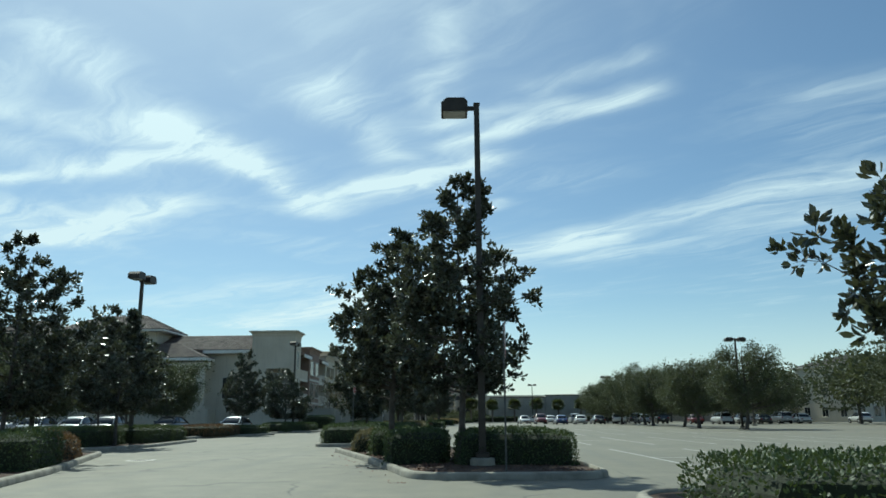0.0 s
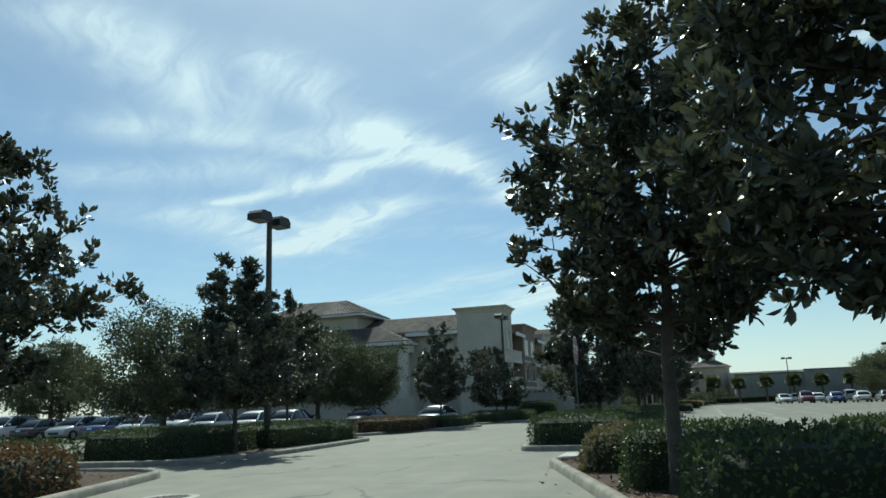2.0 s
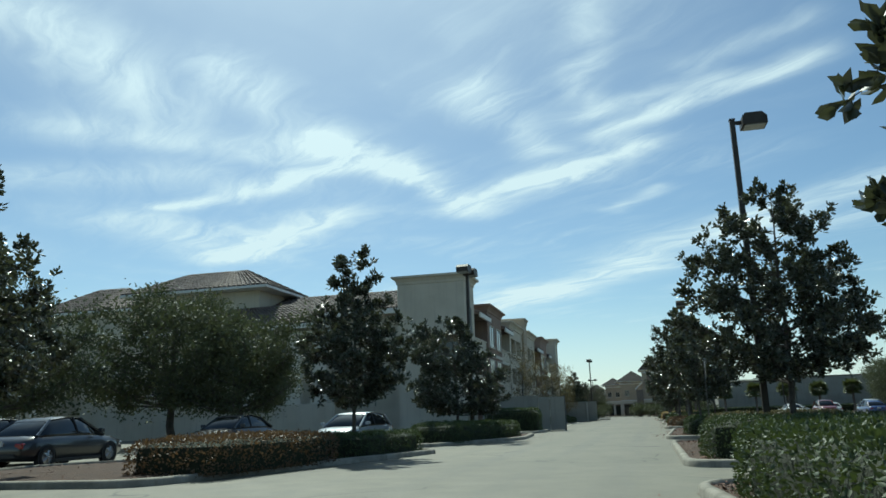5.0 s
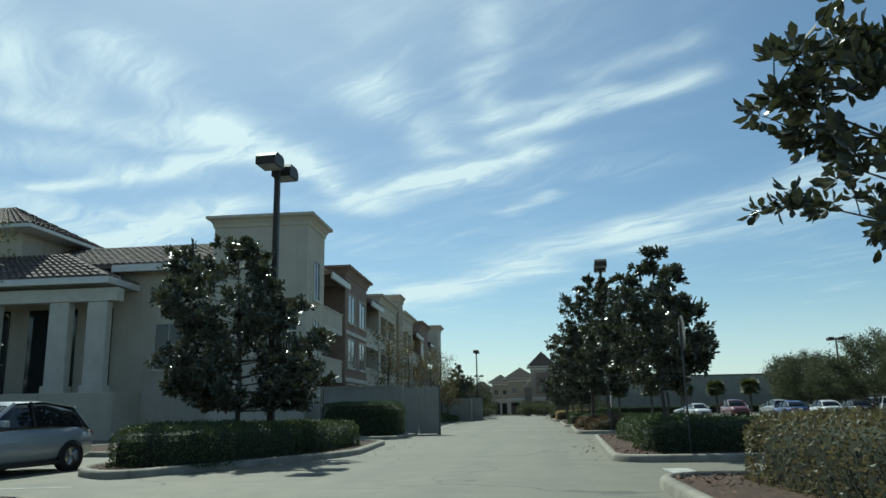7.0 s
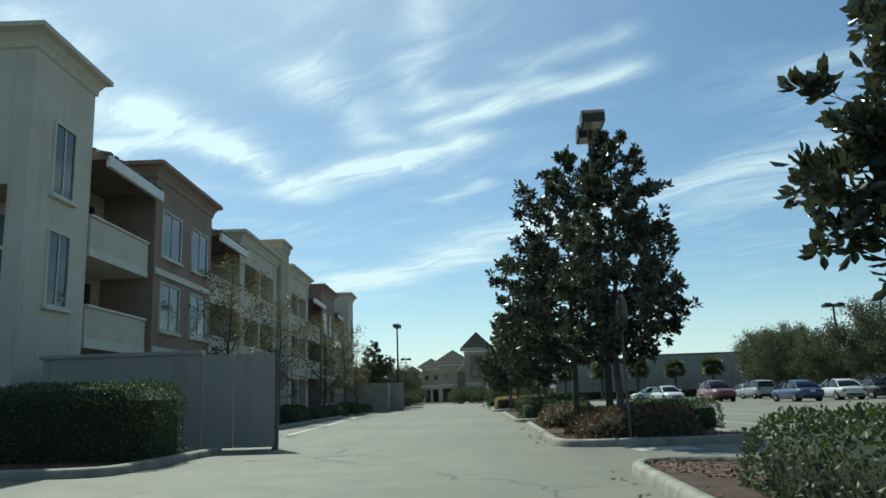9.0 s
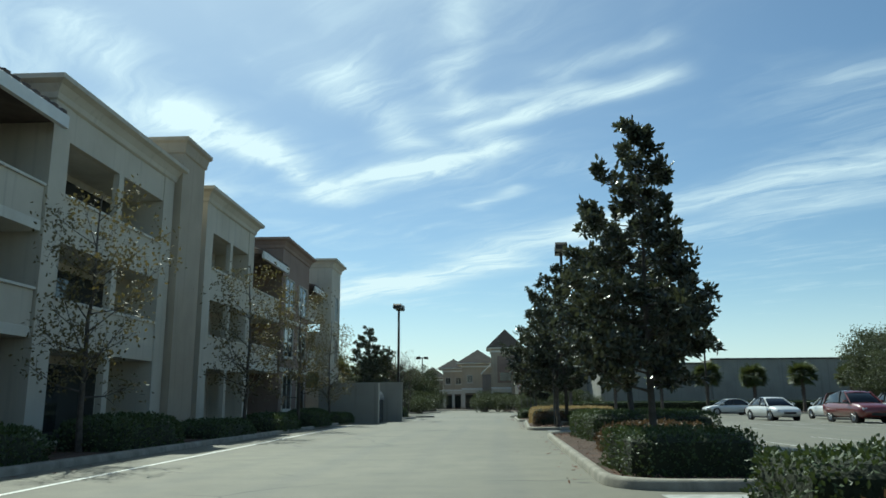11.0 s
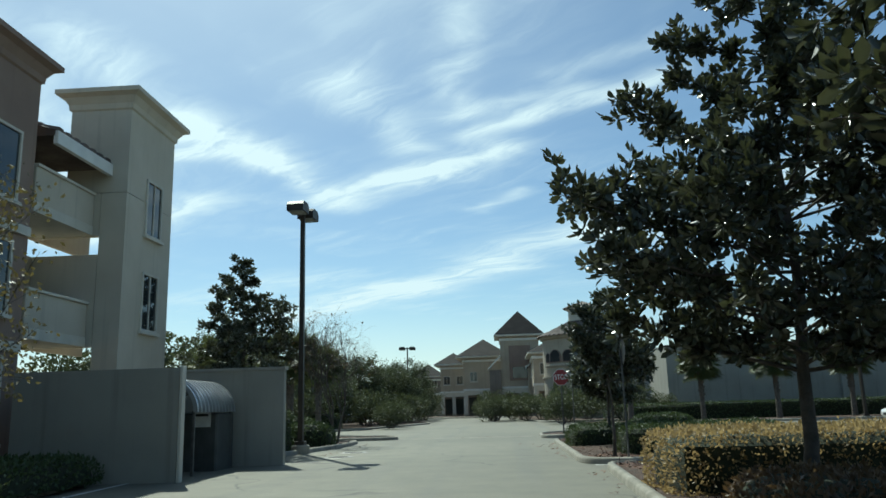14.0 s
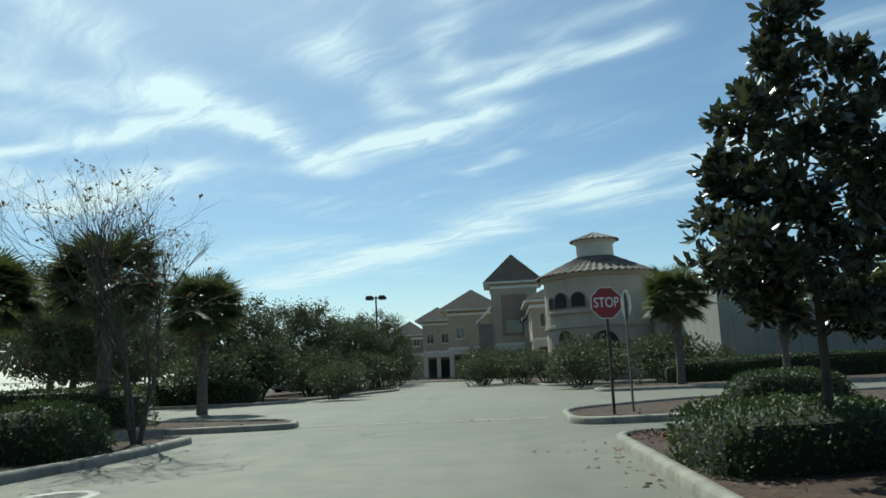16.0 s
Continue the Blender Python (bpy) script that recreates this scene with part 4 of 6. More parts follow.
    part("grille", Shape().box(body_rows[-2][0] - 0.05, -0.42, 0.40, body_rows[-2][0] + 0.125, 0.42, 0.56, 0.03), BLACK_TRIM, ob)
    part("number_plate", Shape().box(body_rows[0][0] - 0.035, -0.16, 0.66, body_rows[0][0] + 0.02, 0.16, 0.80), SIGN_WHITE, ob, "pale blank number plate")
    rad = 0.36 if form == "suv" else 0.325
    for s in (-1, 1):
        for x in (-1.38, 1.38) if form != "hatch" else (-1.28, 1.32):
            wheel = new("wheel")
            wheel.parent = ob
            wheel.matrix_local = pose(x, s * 0.80, rad, 90, 0, 0)
            part("tyre", Shape().lathe([(rad * 0.62, -0.10), (rad * 0.93, -0.115), (rad, -0.08), (rad, 0.08), (rad * 0.93, 0.115), (rad * 0.62, 0.10)], 24), TYRE, wheel, smooth=True)
            rim = Shape().lathe([(0.0, -0.075 * s), (rad * 0.18, -0.085 * s), (rad * 0.60, -0.06 * s), (rad * 0.64, -0.10 * s)], 24)
            for q in range(5):
                a = q * 2 * math.pi / 5
                rim.tube([(rad * 0.1 * math.cos(a), rad * 0.1 * math.sin(a), -0.09 * s), (rad * 0.6 * math.cos(a), rad * 0.6 * math.sin(a), -0.085 * s)], 0.03, 4)
            part("rim", rim, RIM, wheel, "alloy rim")
            well = Shape().lathe([(0.0, 0.0), (rad * 1.13, 0.0), (rad * 1.13, -0.105 * s), (rad * 1.05, -0.108 * s)], 20)
            part("wheel_arch", well, BLACK_TRIM, wheel)
    return ob


# ---- ground ----
ground = Shape()
xs = [-2500, -400, -160, -60, -30, -10, 10, 30, 60, 160, 400, 2500]
ys = [-2500, -300, -60, 0, 30, 60, 90, 120, 150, 180, 210, 300, 500, 900, 3000]
ground.add([(x, y, 0.0) for y in ys for x in xs], [(j * len(xs) + i, j * len(xs) + i + 1, (j + 1) * len(xs) + i + 1, (j + 1) * len(xs) + i) for j in range(len(ys) - 1) for i in range(len(xs) - 1)])
tagged(part("ground", ground, ASPHALT), "sun-bleached grey asphalt of lane and parking lot", "ground", kind="structure")


def stripe(x0, y0, x1, y1, width, name="parking_line", mat=None, label="worn white painted line on asphalt"):
    d = Vector((x1 - x0, y1 - y0)).normalized()
    s = Vector((-d.y, d.x)) * width / 2
    shape = Shape().add([(x0 + s.x, y0 + s.y, 0.004), (x0 - s.x, y0 - s.y, 0.004), (x1 - s.x, y1 - s.y, 0.004), (x1 + s.x, y1 + s.y, 0.004)], [(0, 1, 2, 3)])
    return tagged(part(name, shape, mat or PAINT), label, "road marking", kind="structure")


# lane islands on the lot side
island([(-0.9, 22.3, 1.0), (-2.4, 28.5, 2.0), (-4.7, 36.6, 1.0), (-1.5, 36.3), (3.2, 35.6), (3.2, 22.3)], 4500, 11)
island([(-6.1, 40.6, 0.8), (-2.0, 40.6), (-2.0, 54.0), (-7.1, 54.6, 1.4)], 2500, 12)
island([(-6.8, 58.4, 1.0), (-2.2, 58.4), (-2.0, 69.3), (-6.4, 70.0, 1.4)], 1800, 13)
island([(-6.4, 73.7, 1.2), (-1.6, 73.7), (-1.6, 86.0), (-5.2, 88.0, 1.5)], 5000, 14)
island([(-5.5, 91.9, 1.2), (-1.2, 91.9), (-1.0, 103.6), (-4.7, 105.0, 1.2)], 4500, 15)
island([(-4.9, 106.8, 1.2), (-0.6, 106.8), (-0.2, 123.2), (-4.0, 124.4, 1.4)], 3000, 16)
island([(-4.25, 129.7, 1.2), (0.6, 129.7), (0.6, 143.8), (-3.25, 145.3, 1.2)], 5000, 17)
island([(-3.65, 145.6, 1.2), (2.6, 145.6), (2.6, 156.6), (-3.2, 157.6, 1.3)], 6500, 18)
island([(-3.4, 160.3, 1.2), (0.2, 160.6), (9.0, 163.6), (9.0, 168.5), (1.0, 167.6), (-3.2, 164.6, 1.5)], 300, 19)
island([(2.0, 12.6), (10.0, 12.6), (10.0, 19.0), (2.6, 19.0)], 0, 20)
# across the lane, by the left lot
island([(-30, 20.0), (-8.2, 20.0), (-9.4, 25.0), (-12.5, 34.6, 1.0), (-19.5, 36.0), (-21.4, 28.0)], 900, 21)
island([(-22.0, 37.2), (-14.2, 37.2, 1.6), (-13.5, 41.5), (-14.2, 50.6, 1.2), (-17.5, 51.5), (-22.0, 50.0)], 900, 22)
island([(-24.0, 55.4), (-16.6, 55.4, 0.9), (-13.4, 67.0, 1.2), (-17.6, 68.5), (-24.0, 62.0)], 700, 23)
island([(-23.0, 79.5), (-17.2, 78.5), (-16.8, 72.5), (-15.2, 71.0, 0.8), (-12.2, 77.5, 1.5), (-12.6, 85.5), (-23.0, 88.5)], 900, 24)
island([(-21.0, 89.5), (-12.9, 88.8, 0.8), (-12.5, 94.0, 0.3), (-21.0, 94.0)], 300, 25)
island([(-18.6, 99.2), (-14.5, 99.2, 0.8), (-13.9, 142.6, 0.6), (-17.0, 143.0)], 2600, 26, "long planting bed with low shrubs along the building")
island([(-20.0, 152.0), (-12.4, 150.8, 0.6), (-11.0, 157.2, 1.0), (-11.0, 160.6, 0.8), (-20.0, 160.6)], 700, 27)
island([(-30.0, 162.6), (-11.5, 162.6), (-9.6, 162.9, 0.5), (-9.9, 165.0, 1.0), (-14.0, 167.0), (-30.0, 167.0)], 400, 28)
island([(-40.0, 180.0), (-14.5, 180.0), (-10.2, 196.0, 2.0), (-11.8, 212.0, 2.0), (-40.0, 214.0)], 0, 29)
island([(-0.4, 178.0, 2.0), (60.0, 172.5), (60.0, 186.0), (2.0, 186.0)], 0, 30)
island([(-0.8, 190.0, 2.0), (24.0, 188.0), (24.0, 260.0), (-24.0, 260.0), (-24.0, 240.0), (-3.0, 224.0, 4.0)], 0, 31)

# parking bays right of the islands
for y0, y1, x0 in ((24.0, 36.5, 5.9), (41.0, 53.5, 0.5), (58.6, 69.5, 0.5), (74.0, 86.0, 1.0), (92.6, 103.6, 1.4), (107.0, 123.0, 2.0), (130.6, 143.8, 3.2)):
    for k in range(9):
        x = x0 + 2.75 * k
        stripe(x, y0, x, y1, 0.10)
    stripe(x0, (y0 + y1) / 2, x0 + 22, (y0 + y1) / 2, 0.10)
# left bays
for k in range(11):
    stripe(-26.5 - 2.8 * k, 60.5, -26.5 - 2.8 * k, 66.0, 0.10)
for k in range(6):
    stripe(-17.4 - 2.75 * k, 70.6, -17.9 - 2.75 * k, 75.8, 0.10)
stripe(-15.2, 69.9, -33.0, 68.9, 0.10)
stripe(-12.75, 98.5, -13.35, 147.0, 0.10, "edge_line", PAINT_NEW, "white painted edge line beside the planting bed")
# stop bars at the aisle mouths
for x0, y0, x1, y1 in ((-4.7, 38.9, -3.9, 38.9), (-5.75, 71.1, -5.3, 71.1), (-4.2, 91.0, -3.1, 91.0), (-3.3, 146.0, -2.2, 145.9), (-3.4, 129.3, -2.4, 129.2), (-4.3, 106.0, -3.2, 106.0)):
    stripe(x0, y0, x1, y1, 2.2 if y0 < 80 else 0.9, "paint_patch", None, "short white painted bar at the aisle mouth")
stripe(-9.9, 163.75, -3.6, 163.2, 0.35, "stop_line", KERB, "pale worn concrete gutter strip across the lane")
for x, y in ((-9.6, 30.6), (-10.2, 151.0), (-10.1, 153.3)):
    ob = thing("manhole_cover", "worn round iron manhole cover in a pale concrete ring", "manhole cover", pose(x, y, 0.0), kind="structure")
    part("ring", Shape().lathe([(0.33, 0.006), (0.34, 0.011), (0.43, 0.011), (0.46, 0.004), (0.46, -0.02)], 32), COVER, ob, "pale worn ring")
    lid = Shape().lathe([(0.0, 0.007), (0.325, 0.007), (0.327, -0.01)], 32)
    for k in range(-3, 4):
        half = math.sqrt(0.30 ** 2 - (0.085 * k) ** 2)
        lid.box(-half, 0.085 * k - 0.018, 0.0072, half, 0.085 * k + 0.018, 0.012)
    part("lid", lid, IRON, ob, "dark ribbed iron lid")

# ---- trees ----
def again(ob, x, y, turn, scale=1.0, z=0.1, wide=1.0):
    return copy_thing(ob, pose(x, y, z, 0, 0, turn) @ Matrix.Diagonal((scale * wide, scale * wide, scale, 1)))


# each tree by its trunk's place and its crown: rows of height, spread towards -x and towards +x
TREES = (
    (-13.2, 29.3, ((1.6, 1.0, 1.1), (2.1, 1.7, 1.9), (3.0, 2.2, 2.4), (3.9, 2.3, 2.6), (5.2, 1.6, 1.8), (5.9, 1.1, 1.4), (7.0, 0.3, 0.3)), 56, 0.12),
    (5.25, 13.8, ((1.9, 0.9, 1.3), (2.2, 1.5, 1.8), (2.6, 1.2, 1.9), (3.0, 1.9, 2.0), (3.5, 1.0, 1.6), (4.4, 0.3, 1.2), (5.6, 0.2, 0.6)), 34, 0.11),
    (0.1, 26.0, ((1.9, 0.9, 1.1), (2.3, 1.6, 1.4), (2.9, 1.8, 1.8), (3.8, 1.7, 1.4), (4.6, 1.7, 2.1), (5.5, 1.5, 1.1), (6.6, 1.1, 1.0), (7.2, 0.4, 0.9), (7.6, 0.1, 0.4)), 66, 0.15),
    (-1.9, 30.0, ((1.9, 0.8, 0.9), (2.4, 1.6, 1.5), (3.2, 2.0, 1.7), (4.3, 2.1, 1.8), (5.4, 1.9, 1.5), (6.5, 0.7, 1.1), (7.2, 0.2, 0.4)), 66, 0.16),
    (-4.5, 46.55, ((1.3, 1.1, 0.8), (2.1, 2.0, 1.3), (2.7, 2.1, 1.5), (3.5, 1.5, 1.4), (4.5, 1.6, 1.0), (4.9, 1.0, 0.9), (5.5, 0.9, 0.5), (6.1, 0.3, 0.3)), 60, 0.12),
    (-3.75, 63.6, ((1.9, 1.5, 1.2), (2.5, 2.5, 2.0), (3.2, 2.8, 2.3), (4.0, 2.6, 2.2), (5.0, 2.2, 2.0), (6.2, 1.5, 1.5), (7.0, 0.5, 0.6)), 64, 0.14),
    (-4.7, 76.7, ((1.5, 0.6, 0.5), (2.0, 1.3, 1.2), (2.6, 1.4, 1.3), (3.3, 1.2, 1.1), (3.8, 1.1, 1.0), (4.3, 1.0, 0.7), (4.7, 0.4, 0.7), (5.1, 0.1, 0.2)), 28, 0.09),
    (-3.7, 82.0, ((1.7, 0.6, 0.7), (2.2, 1.1, 1.3), (2.8, 1.3, 1.5), (3.4, 1.1, 1.3), (4.2, 0.8, 0.9), (5.0, 0.2, 0.3)), 36, 0.09),
    (-4.15, 97.2, ((1.9, 1.3, 0.8), (2.7, 2.1, 1.3), (3.5, 1.9, 1.4), (4.8, 1.9, 1.3), (5.4, 1.5, 1.2), (6.7, 1.4, 1.1), (7.4, 0.6, 0.9), (7.9, 0.2, 0.4)), 66, 0.15),
    (-3.85, 93.5, ((1.8, 0.8, 1.0), (2.5, 1.4, 1.6), (3.5, 1.4, 1.7), (4.8, 1.2, 1.4), (6.0, 0.7, 1.3), (6.8, 0.3, 1.0), (7.2, 0.0, 0.5)), 60, 0.14),
    (-3.4, 110.5, ((1.5, 1.2, 0.9), (2.3, 1.8, 1.3), (3.2, 1.6, 1.2), (4.1, 1.5, 1.0), (5.7, 0.9, 0.6), (6.7, 0.3, 0.3)), 50, 0.12),
    (-1.9, 119.2, ((2.35, 1.4, 1.4), (2.7, 2.1, 2.2), (3.4, 2.4, 2.4), (4.2, 2.1, 2.2), (5.4, 1.7, 1.7), (6.6, 0.8, 0.8), (7.2, 0.3, 0.3)), 62, 0.15),
    (-2.35, 136.4, ((1.9, 1.2, 1.1), (2.3, 2.1, 1.5), (3.1, 2.5, 1.7), (3.9, 2.6, 1.8), (4.3, 1.9, 1.7), (5.0, 1.8, 1.6), (6.0, 1.3, 1.2), (6.9, 0.4, 0.5)), 62, 0.14),
    (-2.8, 130.4, ((1.9, 0.8, 1.0), (2.4, 1.5, 1.7), (3.4, 1.9, 2.1), (4.1, 1.7, 2.0), (5.2, 1.4, 2.0), (6.2, 1.3, 1.4), (6.9, 0.9, 1.2), (7.5, 0.0, 1.0)), 66, 0.15),
    (-1.85, 152.4, ((1.5, 0.8, 0.9), (2.1, 1.1, 1.4), (2.6, 1.1, 1.5), (3.2, 1.0, 1.3), (4.0, 0.6, 1.1), (4.6, 0.3, 0.7), (5.1, 0.2, 0.3)), 42, 0.09),
    (-2.7, 146.7, ((1.9, 0.3, 0.6), (2.4, 0.5, 1.2), (2.8, 0.7, 1.1), (3.1, 0.9, 0.8), (3.5, 0.9, 0.3), (4.1, 0.6, 0.1)), 18, 0.07),
    (-14.9, 40.9, ((1.6, 1.3, 1.3), (2.4, 2.3, 2.2), (3.2, 2.3, 2.1), (4.2, 1.9, 1.5), (4.8, 1.1, 0.9), (5.2, 1.4, 1.0), (5.8, 1.4, 1.0), (6.3, 0.7, 0.7)), 62, 0.13),
    (-19.1, 52.0, ((1.8, 1.6, 1.4), (2.8, 2.5, 2.1), (3.8, 2.6, 2.2), (5.2, 2.0, 1.8), (6.0, 1.8, 1.5), (6.6, 1.4, 0.6), (7.0, 0.8, 0.2)), 56, 0.13),
    (-15.6, 64.5, ((1.6, 1.1, 1.2), (2.3, 1.7, 1.9), (3.3, 1.8, 2.1), (4.0, 1.4, 1.6), (4.8, 1.1, 1.0), (6.3, 0.5, 0.5)), 52, 0.11),
    (-15.2, 77.3, ((1.3, 1.5, 1.7), (1.9, 2.3, 2.6), (2.8, 2.3, 2.4), (3.9, 2.1, 1.8), (4.6, 2.0, 1.1), (5.5, 1.8, 0.6), (6.0, 0.7, 0.3)), 62, 0.12),
    (-14.25, 154.2, ((1.5, 1.2, 1.0), (2.2, 2.1, 1.6), (3.0, 2.0, 1.5), (3.8, 1.7, 1.6), (4.6, 1.5, 1.7), (5.3, 1.2, 1.7), (5.8, 1.2, 0.8), (6.4, 0.9, 0.5), (7.0, 0.4, 0.3)), 60, 0.12))
for k, (x, y, crown, limbs, thick) in enumerate(TREES):
    magnolia(101 + k, x, y, crown, limbs, thick)
magnolia(8, -23.0, 57.2, ((1.8, 1.8, 1.8), (3.0, 2.8, 2.8), (4.5, 2.4, 2.4), (5.8, 1.5, 1.5), (6.8, 0.4, 0.4)), 56, 0.12)

O1 = oak(21, 7.8, 4.2, 2.2)
O2 = oak(22, 7.2, 3.8, 2.0)
O1.matrix_world = pose(26.0, 76.0, 0.0, 0, 0, 0)
O2.matrix_world = pose(25.0, 86.0, 0.0, 0, 0, 50)
for k, (x, y) in enumerate(((26.5, 96.0), (25.5, 106.0), (27, 116.0), (26, 126.5), (27.5, 137.0), (28, 147.0), (29, 157.0), (30, 166.0), (36, 66.0), (40, 118.0), (41, 140.0), (43, 160.0),
                            (-31.0, 79.5), (-26.2, 77.5), (-36.0, 72.0), (-44.0, 78.0), (-50.0, 70.0), (-22.0, 176.0), (-18.5, 186.0), (-16.5, 197.0), (-27.0, 190.0), (-33.0, 165.0), (-21.6, 46.6), (-14.6, 203.0), (-14.4, 214.0), (-13.6, 226.0))):
    again((O1, O2)[k % 2], x, y, k * 77, 0.92 + 0.05 * (k * 7 % 5) - (0.18 if x < 0 and y > 150 else 0) - (0.36 if x < 0 and y < 50 else 0), 0.0 if x > 0 else 0.09)
F1, F2 = far_tree(51, 9.5, 5.0), far_tree(52, 8.5, 4.6)
F1.matrix_world, F2.matrix_world = pose(-44.0, 238.0, 0, 0, 0, 10), pose(-34.0, 226.0, 0, 0, 0, 80)
far_places = [(-30 - 9.5 * k, 200 + 6 * (k % 3)) for k in range(9)] + [(-26 - 10 * k, 300 + 9 * (k % 2)) for k in range(6)] + [(-62 + 3 * (k % 3), 84 + 11 * k) for k in range(10)] + [(-58 - 10 * k, 58 + 5 * (k % 2)) for k in range(5)] + [(50 + 3 * (k % 3), 90 + 12 * k) for k in range(8)] + [(95 + 8 * k, 175 - 13 * k) for k in range(8)]
for k, (x, y) in enumerate(far_places):
    again((F1, F2)[k % 2], x, y, k * 83, 0.85 + 0.06 * (k * 5 % 6), 0.0)
bare_tree(31, 6.3, 2.4).matrix_world = pose(-11.8, 159.2, 0.1) @ Matrix.Diagonal((0.98, 0.98, 0.92, 1))
T1 = thin_tree(61, 6.8, 1.7)
T1.matrix_world = pose(-15.6, 105.5, 0.1)
for x, y, s, turn in ((-15.4, 113.5, 0.95, 60), (-14.9, 124.5, 1.0, 130), (-14.6, 132.0, 1.05, 220), (-14.5, 139.5, 0.9, 300)):
    again(T1, x, y, turn, s, 0.1)
P1 = palm(41, 3.9, 1.7)
P1.matrix_world = pose(-15.0, 164.4, 0.1)
for x, y, s, turn in ((-15.4, 173.0, 1.0, 40), (-18.5, 164.8, 0.95, 90), (4.3, 180.6, 1.05, 10), (9.1, 180.4, 0.95, 200), (14.0, 180.2, 0.98, 70), (18.8, 180.0, 1.0, 300), (23.7, 179.6, 0.95, 150), (28.6, 179.2, 1.0, 20), (33.5, 178.8, 0.95, 110), (39.0, 178.4, 1.0, 250)):
    again(P1, x, y, turn, s, 0.1)

# ---- hedges and shrubs ----
GOLD = "golden-leaved clipped hedge in a planting island"
hedge(1.45, 26.3, 2.9, 2.2, 0.78, 1)
hedge(-1.0, 27.4, 1.6, 3.0, 0.80, 2)
hedge(-1.6, 31.4, 2.0, 2.4, 0.78, 102)
hedge(-2.6, 33.9, 1.9, 2.2, 0.72, 3, HEDGE_GOLD, 0, "loose golden-green shrub in brown mulch", "shrub", leaf=0.08, density=260, boxy=0.1)
hedge(1.8, 33.0, 2.8, 2.6, 0.75, 4)
hedge(-4.6, 43.1, 2.6, 4.3, 0.80, 5)
hedge(-5.0, 49.6, 3.2, 7.6, 0.80, 6)
hedge(-3.1, 45.0, 1.7, 5.6, 0.72, 7)
hedge(-4.4, 60.6, 3.6, 2.6, 0.80, 8)
hedge(-3.75, 66.0, 3.2, 6.0, 0.84, 9, HEDGE_GOLD, 0, GOLD)
hedge(-3.85, 76.4, 3.1, 2.6, 0.68, 10, None, 0, "rounded clipped hedge in brown mulch", boxy=0.4)
hedge(-3.6, 82.0, 2.6, 5.2, 0.70, 11, None, 0, "rounded clipped hedge in brown mulch", boxy=0.35)
hedge(-3.5, 94.2, 2.6, 3.9, 0.60, 12, RED_SHRUB, 0, "low loose shrub under magnolia trees", "shrub", leaf=0.07, density=260, boxy=0.15)
hedge(-1.8, 97.2, 1.8, 4.0, 0.66, 13)
hedge(-3.9, 99.8, 1.8, 3.0, 0.55, 14, RED_SHRUB, 0, "low loose shrub under magnolia trees", "shrub", leaf=0.07, density=260, boxy=0.15)
hedge(-3.5, 102.8, 1.5, 1.5, 0.65, 15)
hedge(-3.4, 109.0, 2.0, 2.6, 0.62, 16)
hedge(-2.6, 113.6, 2.4, 3.4, 0.60, 17, RED_SHRUB, 0, "low reddish-brown shrub in mulch", "shrub", leaf=0.07, density=260, boxy=0.15)
hedge(-1.6, 120.0, 3.6, 5.0, 0.80, 18)
hedge(-2.7, 135.2, 1.5, 2.4, 0.58, 19, RED_SHRUB, 0, "low reddish-brown shrub in mulch", "shrub", leaf=0.07, density=260, boxy=0.15)
hedge(-1.0, 133.4, 1.9, 3.4, 0.70, 20, None, 0, "loose dark green shrub under magnolia trees", "shrub", leaf=0.08, density=300, boxy=0.2)
hedge(-1.05, 139.6, 4.5, 2.6, 0.84, 21, HEDGE_TAN, 0, GOLD)
hedge(-1.2, 147.9, 2.4, 1.5, 0.66, 122)
hedge(0.2, 149.8, 4.2, 2.8, 0.68, 23)
hedge(-2.0, 152.9, 2.2, 2.2, 0.62, 24, None, 0, "rounded clipped hedge in brown mulch", boxy=0.35)
hedge(2.6, 164.4, 3.2, 1.6, 0.75, 25, None, 10, "loose light green shrub on a planting island", "shrub", leaf=0.09, density=220, boxy=0.1)
hedge(5.9, 14.4, 7.0, 2.6, 0.72, 26)
# across the lane
hedge(-12.4, 29.6, 2.2, 3.0, 0.75, 27, RED_SHRUB, 12, "loose reddish-green shrub by the kerb", "shrub", leaf=0.08, density=240, boxy=0.2)
hedge(-11.0, 25.6, 2.0, 3.4, 0.85, 28, None, 14)
hedge(-14.6, 31.2, 2.4, 4.6, 0.75, 29, None, 14)
hedge(-16.9, 40.5, 3.6, 4.6, 0.80, 30)
hedge(-16.2, 45.6, 3.0, 5.0, 0.80, 31)
hedge(-15.9, 49.0, 2.2, 2.4, 0.75, 32, None, 0, "rounded clipped hedge at the island's end", boxy=0.4)
hedge(-16.6, 59.4, 2.4, 5.0, 0.72, 33, RED_SHRUB, -12, "low reddish clipped hedge in a planting island", leaf=0.07, density=300)
hedge(-15.3, 64.6, 2.0, 4.0, 0.62, 34, None, -12)
hedge(-14.9, 75.0, 2.4, 4.6, 0.78, 35, None, -14, "low mounded hedge in tree shade", boxy=0.35)
hedge(-14.4, 80.0, 2.6, 5.6, 0.74, 36, None, -4, "low mounded hedge in tree shade", boxy=0.35)
hedge(-14.6, 91.6, 3.4, 2.0, 1.40, 37, None, 0, "clipped green hedge before the enclosure wall")
for k in range(7):
    hedge(-15.9 + 0.036 * (6.4 * k), 103.0 + 6.4 * k, 1.8, 4.6, 0.55 + 0.12 * (k % 3), 38 + k, None, -2, "low shaded shrub in the bed beside the building", "shrub", leaf=0.08, density=200, boxy=0.15)
hedge(-13.2, 153.6, 1.6, 2.2, 1.30, 46, None, 0, "clipped green hedge beside the enclosure wall")
